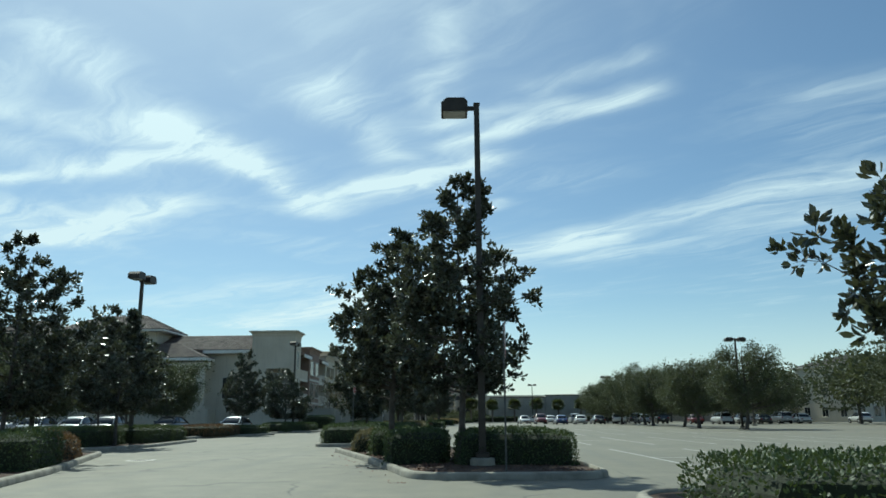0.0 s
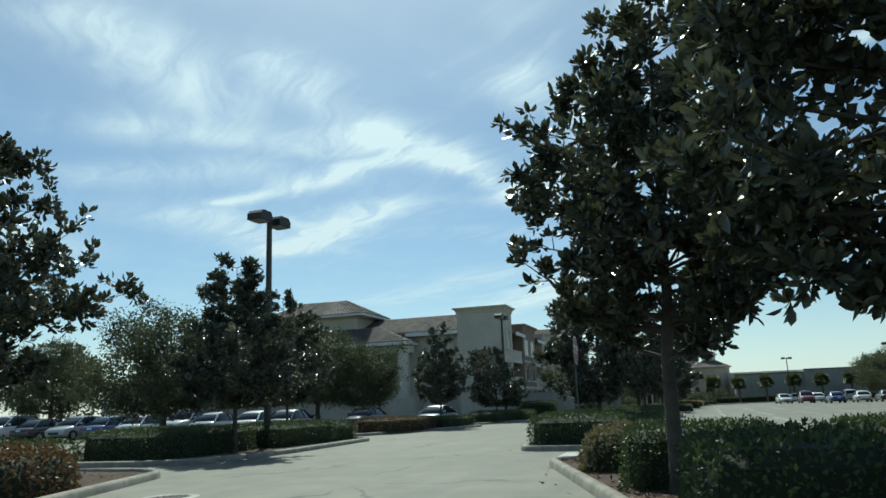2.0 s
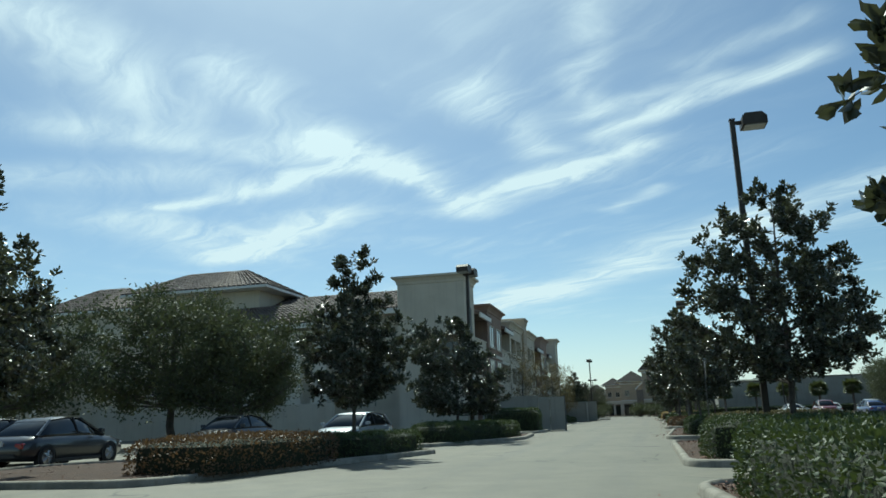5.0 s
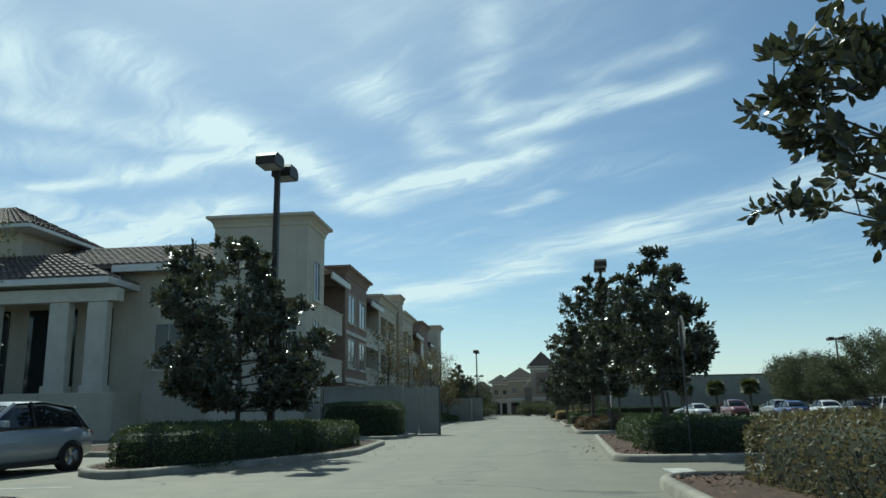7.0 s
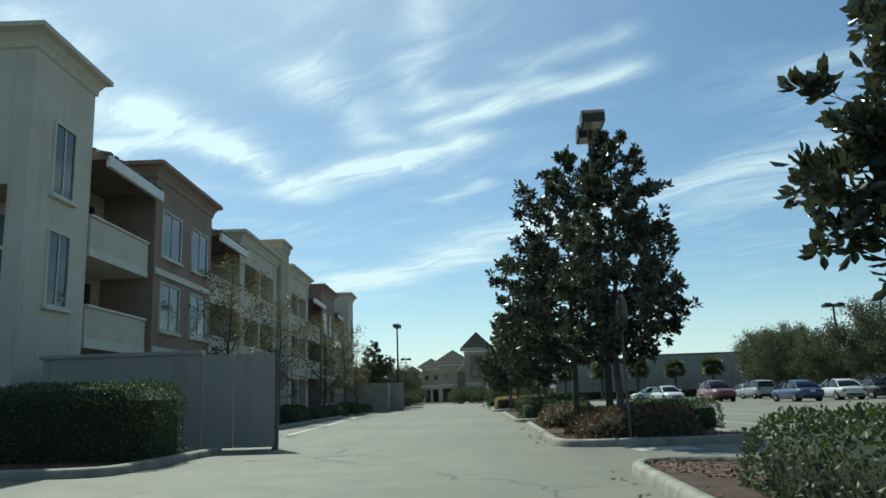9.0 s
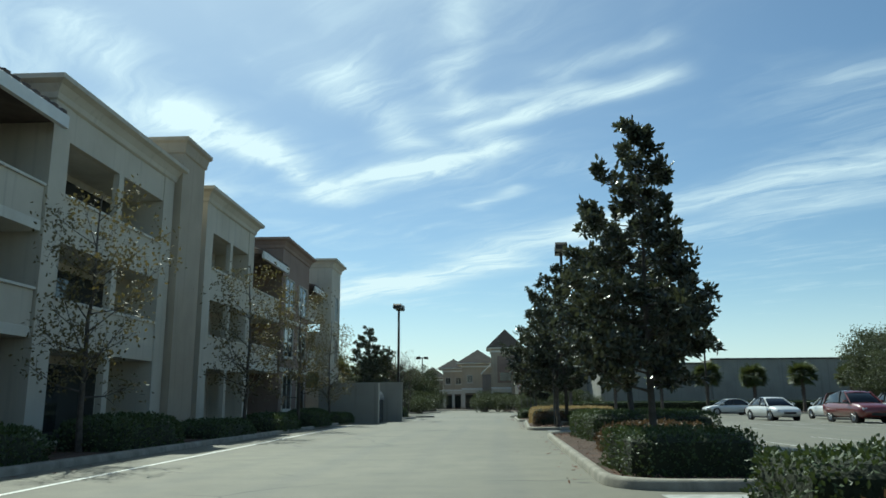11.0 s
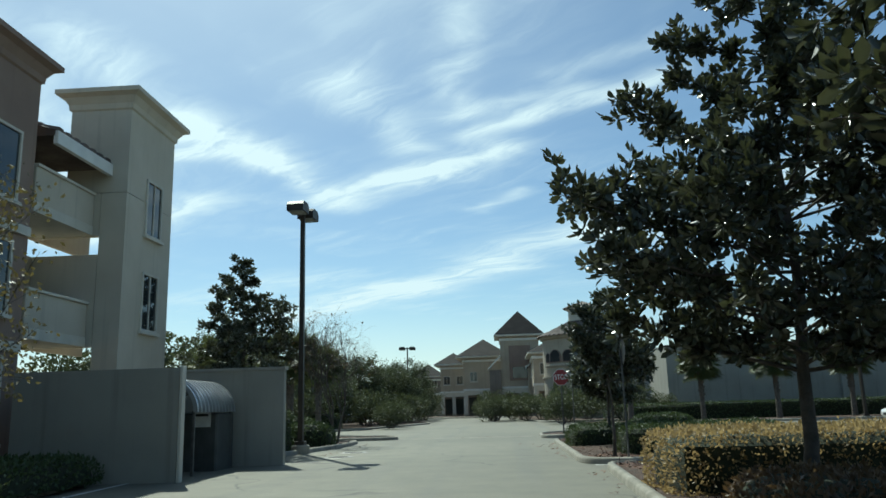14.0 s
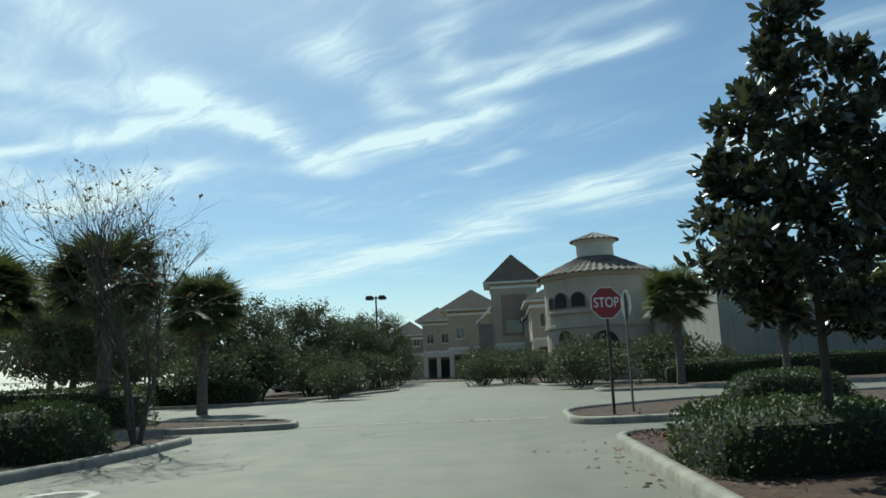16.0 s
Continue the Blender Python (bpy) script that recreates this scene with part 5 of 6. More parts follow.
hedge(-12.4, 157.0, 1.8, 2.0, 0.85, 47, None, 0, "loose green shrub by the kerb", "shrub", leaf=0.08, density=240, boxy=0.15)
hedge(-17.4, 164.8, 7.0, 1.4, 1.05, 48, None, 0, density=260, leaf=0.07)
hedge(-27.5, 165.2, 11.0, 1.4, 1.05, 49, None, 0, density=200, leaf=0.08)
hedge(-20.0, 181.4, 9.0, 1.4, 1.1, 50, None, 0, density=160, leaf=0.09)
hedge(22.0, 183.0, 38.0, 1.3, 1.15, 51, None, -2, "long straight hedge before the store wall", density=110, leaf=0.10)
BUSH = bush(71, 2.6, 1.7, OAK)
BUSH_DARK = bush(72, 2.4, 1.8, OAK, "dark loose evergreen bush by the cross street")
BUSH.matrix_world, BUSH_DARK.matrix_world = pose(0.1, 184.5, 0.09), pose(-4.6, 199.5, 0.09)
for k, (x, y, s) in enumerate(((1.1, 188.8, 1.22), (5.0, 186.6, 1.2), (7.6, 186.2, 0.8), (-13.2, 205.0, 1.3), (-14.5, 195.0, 1.2), (-16.5, 184.0, 1.35), (-12.6, 188.0, 0.85), (-12.2, 182.6, 0.75),
                               (-2.6, 206.0, 1.1), (-0.4, 196.5, 0.95), (-4.3, 204.0, 1.2), (-1.6, 199.5, 1.05), (3.0, 192.0, 0.9), (-13.6, 199.0, 1.2), (-15.0, 190.0, 1.2),
                               (-13.0, 212.0, 1.3), (-12.4, 220.0, 1.3), (-18.0, 181.0, 1.1), (-19.0, 192.0, 1.5))):
    again((BUSH, BUSH_DARK)[k % 2], x, y, k * 61, s * 1.05, 0.09)

# fallen leaves along the kerbs
def leaf_litter(x0, y0, x1, y1, wide, count, seed):
    rng = np.random.default_rng(seed)
    f, off = rng.uniform(0, 1, count), rng.exponential(0.16, count) * wide
    at = np.column_stack([x0 + (x1 - x0) * f - off, y0 + (y1 - y0) * f + rng.normal(0, 0.2, count), rng.uniform(0.008, 0.02, count)])
    way = unit(rng.normal(0, 1, (count, 3)) * [1, 1, 0.12])
    side = unit(np.cross(way, [0, 0, 1.0]) + rng.normal(0, 0.25, (count, 3)))
    ob = part("fallen_leaves", kites("fallen_leaves", at, way, side, rng.uniform(0.06, 0.15, count), rng.uniform(0.03, 0.07, count), 0.3, CHIP), CHIP)
    tagged(ob, "dry brown fallen leaves along the kerb", "leaves", kind="stuff")


for k, (x0, y0, x1, y1, wide, count) in enumerate(((-0.8, 21.0, -4.6, 36.0, 1.0, 70), (-6.2, 41.0, -7.0, 54.0, 1.0, 50), (-6.5, 74.4, -5.4, 87.0, 1.0, 70), (-5.5, 93.0, -4.8, 104.0, 1.0, 60), (-4.9, 107.5, -4.1, 123.5, 1.0, 60),
                                                  (-4.2, 131.0, -3.4, 144.5, 1.2, 90), (-3.7, 147.6, -3.3, 157.0, 1.4, 110), (-12.0, 76.0, -12.3, 86.0, -1.2, 60), (-13.9, 101.0, -13.6, 142.0, 0.9, 130), (-10.9, 152.0, -10.6, 160.0, -0.8, 40), (-9.0, 163.6, -4.0, 163.2, 0.3, 50))):
    leaf_litter(x0, y0, x1, y1, wide, count // 2, 200 + k)

# ---- lamps ----
shoebox_lamp(0.62, 25.2, 9.1, (180,), 0, "bronze parking lot lamp with one shoebox head")
TWIN = "bronze parking lot lamp with two opposed shoebox heads"
for x, y, h in ((-15.4, 43.7, 8.1), (-14.8, 78.8, 8.1), (-11.9, 153.4, 8.3), (-3.5, 96.0, 8.05), (-2.0, 134.0, 8.75)):
    shoebox_lamp(x, y, h, (90, -90), -5, TWIN)
shoebox_lamp(-4.1, 65.0, 9.25, (0,), 0, "bronze parking lot lamp with one shoebox head")
for x, y in ((25.9, 76.7), (-13.7, 213.3), (17.6, 176.1), (27.3, 143.7), (36.0, 100.0)):
    shoebox_lamp(x, y, 8.1, (0, 180), 0, TWIN, 0.0)

# ---- signs ----
stop_sign(1.0, 22.9, 84, 0.80, 2.76, 0.09, 1.5)
for x, y, turn in ((-4.5, 41.2, 88), (-4.55, 75.2, 87), (-3.95, 92.3, 95), (-3.05, 130.0, 90), (-2.55, 145.85, 90)):
    stop_sign(x, y, turn, 0.76, 2.56, 0.09, 1.5)
stop_sign(-14.8, 84.6, -84, 0.76, 2.3)
stop_sign(-2.3, 161.6, 8, 0.70, 2.45)
stop_sign(-1.75, 162.3, 98, 0.66, 2.45)


# ---- buildings ----
def window(parent, x, y, z, w, h, facing, mat=None, bars=1):
    """A window on a wall: a proud frame, a dark pane set in it and a sill. facing: degrees, 0 looks along +x."""
    m = pose(x, y, z, 0, 0, facing)
    frame = Shape()
    t = 0.07
    frame.box(-0.05, -w / 2 - t, -t, 0.06, -w / 2, h + t).box(-0.05, w / 2, -t, 0.06, w / 2 + t, h + t)
    frame.box(-0.05, -w / 2, h, 0.06, w / 2, h + t).box(-0.05, -w / 2, -t, 0.06, w / 2, 0)
    for k in range(bars):
        yy = -w / 2 + w * (k + 1) / (bars + 1)
        frame.box(-0.03, yy - 0.025, 0, 0.04, yy + 0.025, h)
    win = part("window", frame, mat or TRIM, parent)
    win.matrix_local = m
    part("pane", Shape().box(-0.04, -w / 2, 0, 0.012, w / 2, h), GLASS, win, "dark window pane")
    part("sill", Shape().box(0.0, -w / 2 - 0.14, -t - 0.09, 0.14, w / 2 + 0.14, -t, 0.015), mat or TRIM, win)
    return win


def tower(parent, x0, x1, y0, y1, z1, mat, cornice=0.38, z0=-0.1):
    """A block with a flared crown moulding."""
    part("wall", Shape().box(x0, y0, z0, x1, y1, z1 - 0.5), mat, parent)
    crown = Shape()
    steps = [(0.0, z1 - 0.62), (0.06, z1 - 0.58), (0.08, z1 - 0.42), (cornice * 0.55, z1 - 0.22), (cornice, z1 - 0.14), (cornice, z1), (cornice - 0.12, z1 + 0.02)]
    pts, f = [], []
    for o, z in steps:
        pts += [(x0 - o, y0 - o, z), (x1 + o, y0 - o, z), (x1 + o, y1 + o, z), (x0 - o, y1 + o, z)]
    n = len(steps)
    for i in range(n - 1):
        f += [(i * 4 + k, i * 4 + (k + 1) % 4, (i + 1) * 4 + (k + 1) % 4, (i + 1) * 4 + k) for k in range(4)]
    f += [(0, 1, 2, 3), tuple(range(4 * n - 4, 4 * n))]
    part("cornice", crown.add(pts, f), mat, parent)


def loggia_tower(parent, x0, x1, y0, y1, z1, mat):
    """A tower whose lane side is open: corner piers, parapet bands and deep dark balconies."""
    deep = 1.7
    tower(parent, x0, x1 - deep, y0, y1, z1 - 0.9, mat, 0.02)
    pier = 0.85
    for a, b in ((y0, y0 + pier), (y1 - pier, y1)):
        part("pier", Shape().box(x1 - deep + 0.002, a, -0.1, x1, b, z1 - 0.5), mat, parent)
    for lo, hi in ((2.65, 3.95), (5.55, 6.85), (8.45, z1 - 0.5)):
        part("band", Shape().box(x1 - 0.24, y0 + pier, lo, x1 - 0.03, y1 - pier, hi), mat, parent)
        part("balcony_floor", Shape().box(x1 - deep + 0.002, y0 + pier, lo, x1 - 0.242, y1 - pier, lo + 0.3), TRIM, parent)
        if hi < 8:
            part("rail_cap", Shape().box(x1 - 0.30, y0 + pier, hi + 0.002, x1 + 0.03, y1 - pier, hi + 0.09, 0.015), TRIM, parent)
    for z in (0.1, 3.0, 5.9):
        part("balcony_door", Shape().box(x1 - deep - 0.02, y0 + 1.5, z, x1 - deep + 0.05, y1 - 1.5, z + 2.3), GLASS, parent, "dark sliding glass door")
    mid = (y0 + y1) / 2
    part("post", Shape().box(x1 - 0.22, mid - 0.16, -0.1, x1 - 0.02, mid + 0.16, 8.45), mat, parent)
    steps = [(0.0, z1 - 0.62), (0.06, z1 - 0.58), (0.08, z1 - 0.42), (0.21, z1 - 0.22), (0.38, z1 - 0.14), (0.38, z1), (0.26, z1 + 0.02)]
    pts = [p for o, z in steps for p in ((x0 - o, y0 - o, z), (x1 + o, y0 - o, z), (x1 + o, y1 + o, z), (x0 - o, y1 + o, z))]
    n = len(steps)
    f = [(i * 4 + k, i * 4 + (k + 1) % 4, (i + 1) * 4 + (k + 1) % 4, (i + 1) * 4 + k) for i in range(n - 1) for k in range(4)] + [(0, 1, 2, 3), tuple(range(4 * n - 4, 4 * n))]
    part("cornice", Shape().add(pts, f), mat, parent)


def tile_rows(p0, p1, p2, p3, cols, rows, r=0.10):
    """Barrel tiles on a roof face: p0-p1 along the eave, p3-p2 along the ridge. Courses of half-round tiles, joined."""
    shape = Shape()
    p0, p1, p2, p3 = (Vector(p) for p in (p0, p1, p2, p3))
    normal = (p1 - p0).cross(p3 - p0).normalized()
    if normal.z < 0:
        normal = -normal
    for c in range(cols):
        for k in range(rows):
            u0, u1 = c / cols, (c + 0.92) / cols
            v0, v1 = k / rows, (k + 1.06) / rows
            a, b = p0.lerp(p1, u0).lerp(p3.lerp(p2, u0), v0), p0.lerp(p1, u1).lerp(p3.lerp(p2, u1), v0)
            d, e = p0.lerp(p1, u0).lerp(p3.lerp(p2, u0), v1), p0.lerp(p1, u1).lerp(p3.lerp(p2, u1), v1)
            lift0, lift1 = normal * 0.05, normal * 0.015
            ring0 = [a + lift0 * 0.2, a.lerp(b, 0.25) + normal * r * 0.8 + lift0, a.lerp(b, 0.75) + normal * r * 0.8 + lift0, b + lift0 * 0.2]
            ring1 = [d, d.lerp(e, 0.25) + normal * r * 0.7 + lift1, d.lerp(e, 0.75) + normal * r * 0.7 + lift1, e]
            shape.add(ring0 + ring1, [(0, 1, 5, 4), (1, 2, 6, 5), (2, 3, 7, 6), (0, 3, 2, 1)])
    return shape


def hip_roof(parent, x0, x1, y0, y1, z0, z1, over=0.9, mat=None, tiles=True, name="roof"):
    """Hipped roof with boxed eaves; the faces carry courses of barrel tiles."""
    mat = mat or TILE
    x0, x1, y0, y1 = x0 - over, x1 + over, y0 - over, y1 + over
    half = min(x1 - x0, y1 - y0) / 2
    if x1 - x0 > y1 - y0:
        a, b = (x0 + half, (y0 + y1) / 2, z1), (x1 - half, (y0 + y1) / 2, z1)
    else:
        a, b = ((x0 + x1) / 2, y0 + half, z1), ((x0 + x1) / 2, y1 - half, z1)
    corners = [(x0, y0, z0), (x1, y0, z0), (x1, y1, z0), (x0, y1, z0)]
    deck = Shape().add(corners + [a, b], [(0, 1, 5, 4), (1, 2, 5), (2, 3, 4, 5), (3, 0, 4)] if x1 - x0 > y1 - y0 else [(0, 1, 4), (1, 2, 5, 4), (2, 3, 5), (3, 0, 4, 5)])
    roof = part(name, deck, mat, parent)
    eave = Shape().box(x0 - 0.03, y0 - 0.03, z0 - 0.22, x1 + 0.03, y1 + 0.03, z0 - 0.02, 0.02)
    part("eave", eave, WHITE_TRIM if tiles else TRIM, parent, "pale boxed eave")
    if tiles:
        faces = ([corners[0], corners[1], b, a], [corners[1], corners[2], b, b], [corners[2], corners[3], a, b], [corners[3], corners[0], a, a]) if x1 - x0 > y1 - y0 else ([corners[0], corners[1], a, a], [corners[1], corners[2], b, a], [corners[2], corners[3], b, b], [corners[3], corners[0], a, b])
        for q in faces[:2] + faces[3:]:
            w = (Vector(q[1]) - Vector(q[0])).length
            tagged(part("tiles", tile_rows(*q, max(4, int(w / 0.42)), 9), mat, roof), kind="stuff")
    return roof


# long three-storey building along the lane; its own x looks to the lane, its y runs up the lane
B = thing("apartment_building", "three-storey beige and russet stucco building with clay tile roofs", "building", pose(-18.35, 95.6, 0, 0, 0, -1.25))
tower(B, -5.0, 0.0, 0.2, 3.6, 11.3, STUCCO, 0.38, 6.9)
part("wall", Shape().box(-5.0, 1.9, -0.1, 0.0, 3.6, 6.898), STUCCO, B)
part("wall", Shape().box(-5.0, 0.2, -0.1, -3.25, 1.898, 6.898), STUCCO, B)
part("wall", Shape().box(-0.5, 0.2, -0.1, 0.0, 1.898, 6.898), STUCCO, B)
part("wall", Shape().box(-3.248, 0.2, -0.1, -0.502, 1.898, 4.2), STUCCO, B)
part("balcony_door", Shape().box(-2.9, 1.86, 4.25, -0.9, 1.897, 6.5), GLASS, B, "dark sliding glass door")
tower(B, -4.6, 0.05, 8.6, 15.1, 10.1, STUCCO_BROWN)
loggia_tower(B, -4.6, 0.0, 20.0, 28.1, 10.0, STUCCO)
tower(B, -3.4, 0.25, 28.2, 30.4, 11.2, STUCCO_TAN, 0.22)
loggia_tower(B, -4.6, 0.0, 31.6, 38.3, 10.2, STUCCO)
tower(B, -4.6, 0.05, 43.7, 50.3, 10.65, STUCCO_BROWN)
tower(B, -1.0, 0.9, 53.6, 56.8, 11.25, STUCCO, 0.38, 8.0)
part("wall", Shape().box(0.12, 53.6, -0.1, 0.9, 56.8, 7.98), STUCCO, B)
part("wall", Shape().box(-15.0, 3.5, -0.1, -1.9, 50.2, 9.0), STUCCO_TAN, B, "tan recessed back wall of the balconies")
# recessed balcony bays between the towers
for y0, y1 in ((3.9, 8.4), (15.4, 20.0), (38.6, 43.7), (50.6, 53.6)):
    part("sloping_roof", Shape().prism([(-3.6, 10.1), (0.35, 8.85), (0.35, 8.72), (-3.6, 8.72)], 1, y0, y1), TILE, B)
    tagged(part("tiles", tile_rows((0.36, y0, 8.86), (0.36, y1, 8.86), (-3.6, y1, 10.12), (-3.6, y0, 10.12), int((y1 - y0) / 0.4), 8), TILE, B), kind="stuff")
    part("fascia", Shape().box(0.30, y0 + 0.02, 8.5, 0.44, y1 - 0.02, 8.86, 0.02), WHITE_TRIM, B, "white fascia board")
    for z in (3.15, 5.95) if y0 < 50 else (3.65, 6.95):
        part("balcony_slab", Shape().box(-1.9, y0 + 0.02, z - 0.28, -0.06, y1 - 0.02, z, 0.02), TRIM, B)
        part("balcony_parapet", Shape().box(-0.26, y0 + 0.02, z + 0.003, -0.08, y1 - 0.02, z + 0.95, 0.02), STUCCO, B)
        part("parapet_cap", Shape().box(-0.32, y0 + 0.02, z + 0.953, -0.02, y1 - 0.02, z + 1.03, 0.015), TRIM, B)
        if y0 < 50:
            part("balcony_door", Shape().box(-1.93, y0 + 0.6, z + 0.02, -1.86, y1 - 0.6, z + 2.25), GLASS, B, "dark sliding glass door")
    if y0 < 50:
        # no hole in the wall: a dark sheet paints the opening's shade
        part("opening_shade", Shape().box(-1.93, y0 + 0.3, 0.0, -1.86, y1 - 0.3, 2.6), RECESS_SHADE, B, "dark sheet painted as the shade in a ground-floor opening")
# open stair bay: wall bands with gaps that let daylight through
for z0, z1 in ((-0.1, 2.25), (3.36, 6.1), (6.66, 8.7)):
    part("wall", Shape().box(-2.1, 50.22, z0, -1.92, 56.8, z1), STUCCO_TAN, B)
for z0, z1 in ((-0.1, 2.25), (3.36, 6.1), (6.66, 7.98)):
    part("wall", Shape().box(-1.90, 53.6, z0, 0.10, 53.8, z1), STUCCO, B)
# windows on the lane side of the towers
for y0, y1, x in ((8.6, 15.1, 0.05), (43.7, 50.3, 0.05)):
    for z in (0.9, 3.9, 6.7):
        n = 2
        for k in range(n):
            window(B, x, y0 + (y1 - y0) * (k + 0.5) / n, z, 1.9, 1.7 if z > 1 else 1.9, 0)
    for z in (3.1, 6.0):
        part("string_course", Shape().box(x, y0 + 0.02, z - 0.12, x + 0.09, y1 - 0.02, z + 0.12, 0.02), TRIM, B)
window(B, 0.0, 1.95, 3.9, 1.1, 2.0, 0)
window(B, 0.0, 1.95, 7.0, 1.1, 2.0, 0)
window(B, 0.9, 55.4, 4.0, 1.0, 1.7, 0)
window(B, 0.9, 55.4, 7.0, 1.0, 1.7, 0)
rail = Shape().box(-3.24, 0.26, 5.18, -0.51, 0.33, 5.26).box(-3.24, 0.27, 4.28, -0.51, 0.32, 4.33)
part("railing", rail, TRIM, B, "pale metal balcony railing")
for k in range(19):
    part("baluster", Shape().box(-3.19 + 0.148 * k, 0.28, 4.33, -3.165 + 0.148 * k, 0.31, 5.18), TRIM, B)

# south wing with the hipped pavilion and its pillared front
S = thing("pavilion_wing", "beige wing with hipped clay tile roof and tall pillars", "building", pose(-18.0, 95.6, 0, 0, 0, -2.1))
part("wall", Shape().box(-34.0, 2.2, -0.1, -5.42, 14.0, 9.2), STUCCO, S)
part("roof", Shape().prism([(1.3, 9.2), (7.0, 11.45), (14.4, 11.45), (14.4, 9.1), (1.3, 9.05)], 0, -17.7, -5.45), TILE, S)
tagged(part("tiles", tile_rows((-17.7, 1.25, 9.22), (-5.45, 1.25, 9.22), (-5.45, 7.0, 11.47), (-17.7, 7.0, 11.47), 30, 11), TILE, S), kind="stuff")
part("fascia", Shape().box(-11.6, 1.14, 8.82, -5.45, 1.3, 9.2, 0.02), WHITE_TRIM, S)
part("upper_wall", Shape().box(-28.6, 2.25, 9.2, -17.75, 7.6, 11.65), STUCCO, S)
hip_roof(S, -28.6, -17.75, 2.25, 7.6, 11.8, 13.85, 1.25)
porch = [(-27.0, -0.95, 8.2), (-10.5, -0.95, 8.2), (-10.5, 2.19, 8.2), (-14.9, 2.19, 10.1), (-27.0, 2.19, 10.1), (-27.0, 2.19, 8.2)]
part("porch_roof", Shape().add(porch, [(0, 1, 3, 4), (1, 2, 3), (0, 4, 5), (0, 5, 2, 1), (2, 5, 4, 3)]), TILE, S)
tagged(part("tiles", tile_rows(porch[0], porch[1], porch[3], porch[4], 40, 8), TILE, S), kind="stuff")
tagged(part("tiles", tile_rows(porch[1], porch[2], porch[3], porch[3], 9, 9), TILE, S), kind="stuff")
cap = Shape().tube([porch[1], porch[3]], 0.11, 8)
part("hip_cap", cap, TILE, S)
part("fascia", Shape().box(-27.0, -1.02, 7.86, -10.43, -0.88, 8.19, 0.02), WHITE_TRIM, S)
part("fascia", Shape().box(-10.57, -0.87, 7.86, -10.43, 2.18, 8.19, 0.02), WHITE_TRIM, S)
part("soffit", Shape().box(-26.98, -0.87, 7.9, -10.58, 2.18, 7.96), TRIM, S)
part("west_wall", Shape().box(-41.5, 5.0, -0.1, -34.01, 12.0, 11.05), STUCCO, S)
part("upper_wall", Shape().box(-34.0, 5.0, 9.2, -31.3, 12.0, 11.05), STUCCO, S)
part("pilaster", Shape().box(-41.6, 4.86, -0.1, -40.7, 4.998, 10.95, 0.02), WHITE_TRIM, S, "pale corner pilaster")
hip_roof(S, -41.5, -31.3, 5.0, 12.0, 11.25, 13.9, 0.8)
part("entablature", Shape().box(-21.6, -0.5, 7.0, -10.2, 0.2, 7.68, 0.03), TRIM, S)
part("plinth", Shape().box(-21.8, -0.6, -0.1, -10.0, 2.2, 2.35, 0.03), STUCCO, S)
for x in (-20.4, -17.4, -13.4, -11.3):
    part("pillar", Shape().box(x - 0.55, -0.42, 2.35, x + 0.55, 0.15, 7.0, 0.04), TRIM, S, "tall cream pillar")
    part("pillar_base", Shape().box(x - 0.66, -0.5, 2.352, x + 0.66, 0.2, 2.7, 0.03), TRIM, S)
for x, w in ((-18.9, 1.8), (-15.4, 2.8), (-12.35, 0.9)):
    part("tall_window", Shape().box(x - w / 2, 2.12, 2.4, x + w / 2, 2.24, 7.0), GLASS, S, "tall dark window")
    part("mullion", Shape().box(x - 0.04, 2.06, 2.4, x + 0.04, 2.14, 7.0), TRIM, S)
for x in (-31.5, -27.0, -24.0, -8.6):
    window(S, x, 2.2, 3.6, 1.5, 2.4, -90)
part("roof_vent", Shape().lathe([(0.0, 10.7), (0.28, 10.7), (0.28, 11.6), (0.36, 11.65), (0.30, 11.95), (0.0, 12.05)], 14, -6.9, 6.2), STEEL, S)

# rubbish enclosures
E1 = thing("bin_enclosure", "pale grey painted masonry bin enclosure", "wall", pose(-11.6, 94.8, 0, 0, 0, -2.1))
part("wall", Shape().box(-5.6, 0.0, -0.1, -1.75, 0.22, 2.25), WALL_GREY, E1)
part("cap", Shape().box(-5.68, -0.05, 2.252, -1.75, 0.27, 2.34, 0.015), WALL_GREY, E1)
part("gate", Shape().box(-1.70, -0.05, 0.06, -0.98, 0.03, 2.22, 0.01), WALL_GREY, E1)
part("gate", Shape().box(-0.95, -0.05, 0.06, 0.0, 0.03, 2.22, 0.01), WALL_GREY, E1)
part("gate_post", Shape().box(-0.06, -0.02, 0.0, 0.06, 0.12, 2.30), STEEL, E1)
part("back_wall", Shape().box(-5.6, 3.62, -0.1, -1.9, 3.84, 2.25), WALL_GREY, E1)
part("side_wall", Shape().box(-5.6, 0.24, -0.1, -5.38, 3.6, 2.25), WALL_GREY, E1)
part("wheel_stop", Shape().box(-1.75, -0.75, -0.02, 0.05, -0.35, 0.035, 0.01), KERB, E1)
E2 = thing("bin_enclosure", "grey painted masonry bin enclosure with corrugated bin shelter", "wall", pose(-11.25, 146.2, 0, 0, 0, -2.1))
part("wall", Shape().box(-4.6, 2.0, -0.1, 0.0, 2.22, 2.50), WALL_GREY, E2)
part("wall_cap", Shape().box(-4.6, 1.96, 2.502, 0.04, 2.26, 2.58, 0.012), WALL_GREY, E2)
part("front_wall", Shape().box(-4.6, -2.6, -0.1, -0.92, -2.38, 2.36), WALL_GREY, E2)
part("gate_post", Shape().box(-0.918, -2.58, -0.1, -0.85, -2.40, 2.40, 0.012), TRIM, E2, "pale gate post at the wall's end")
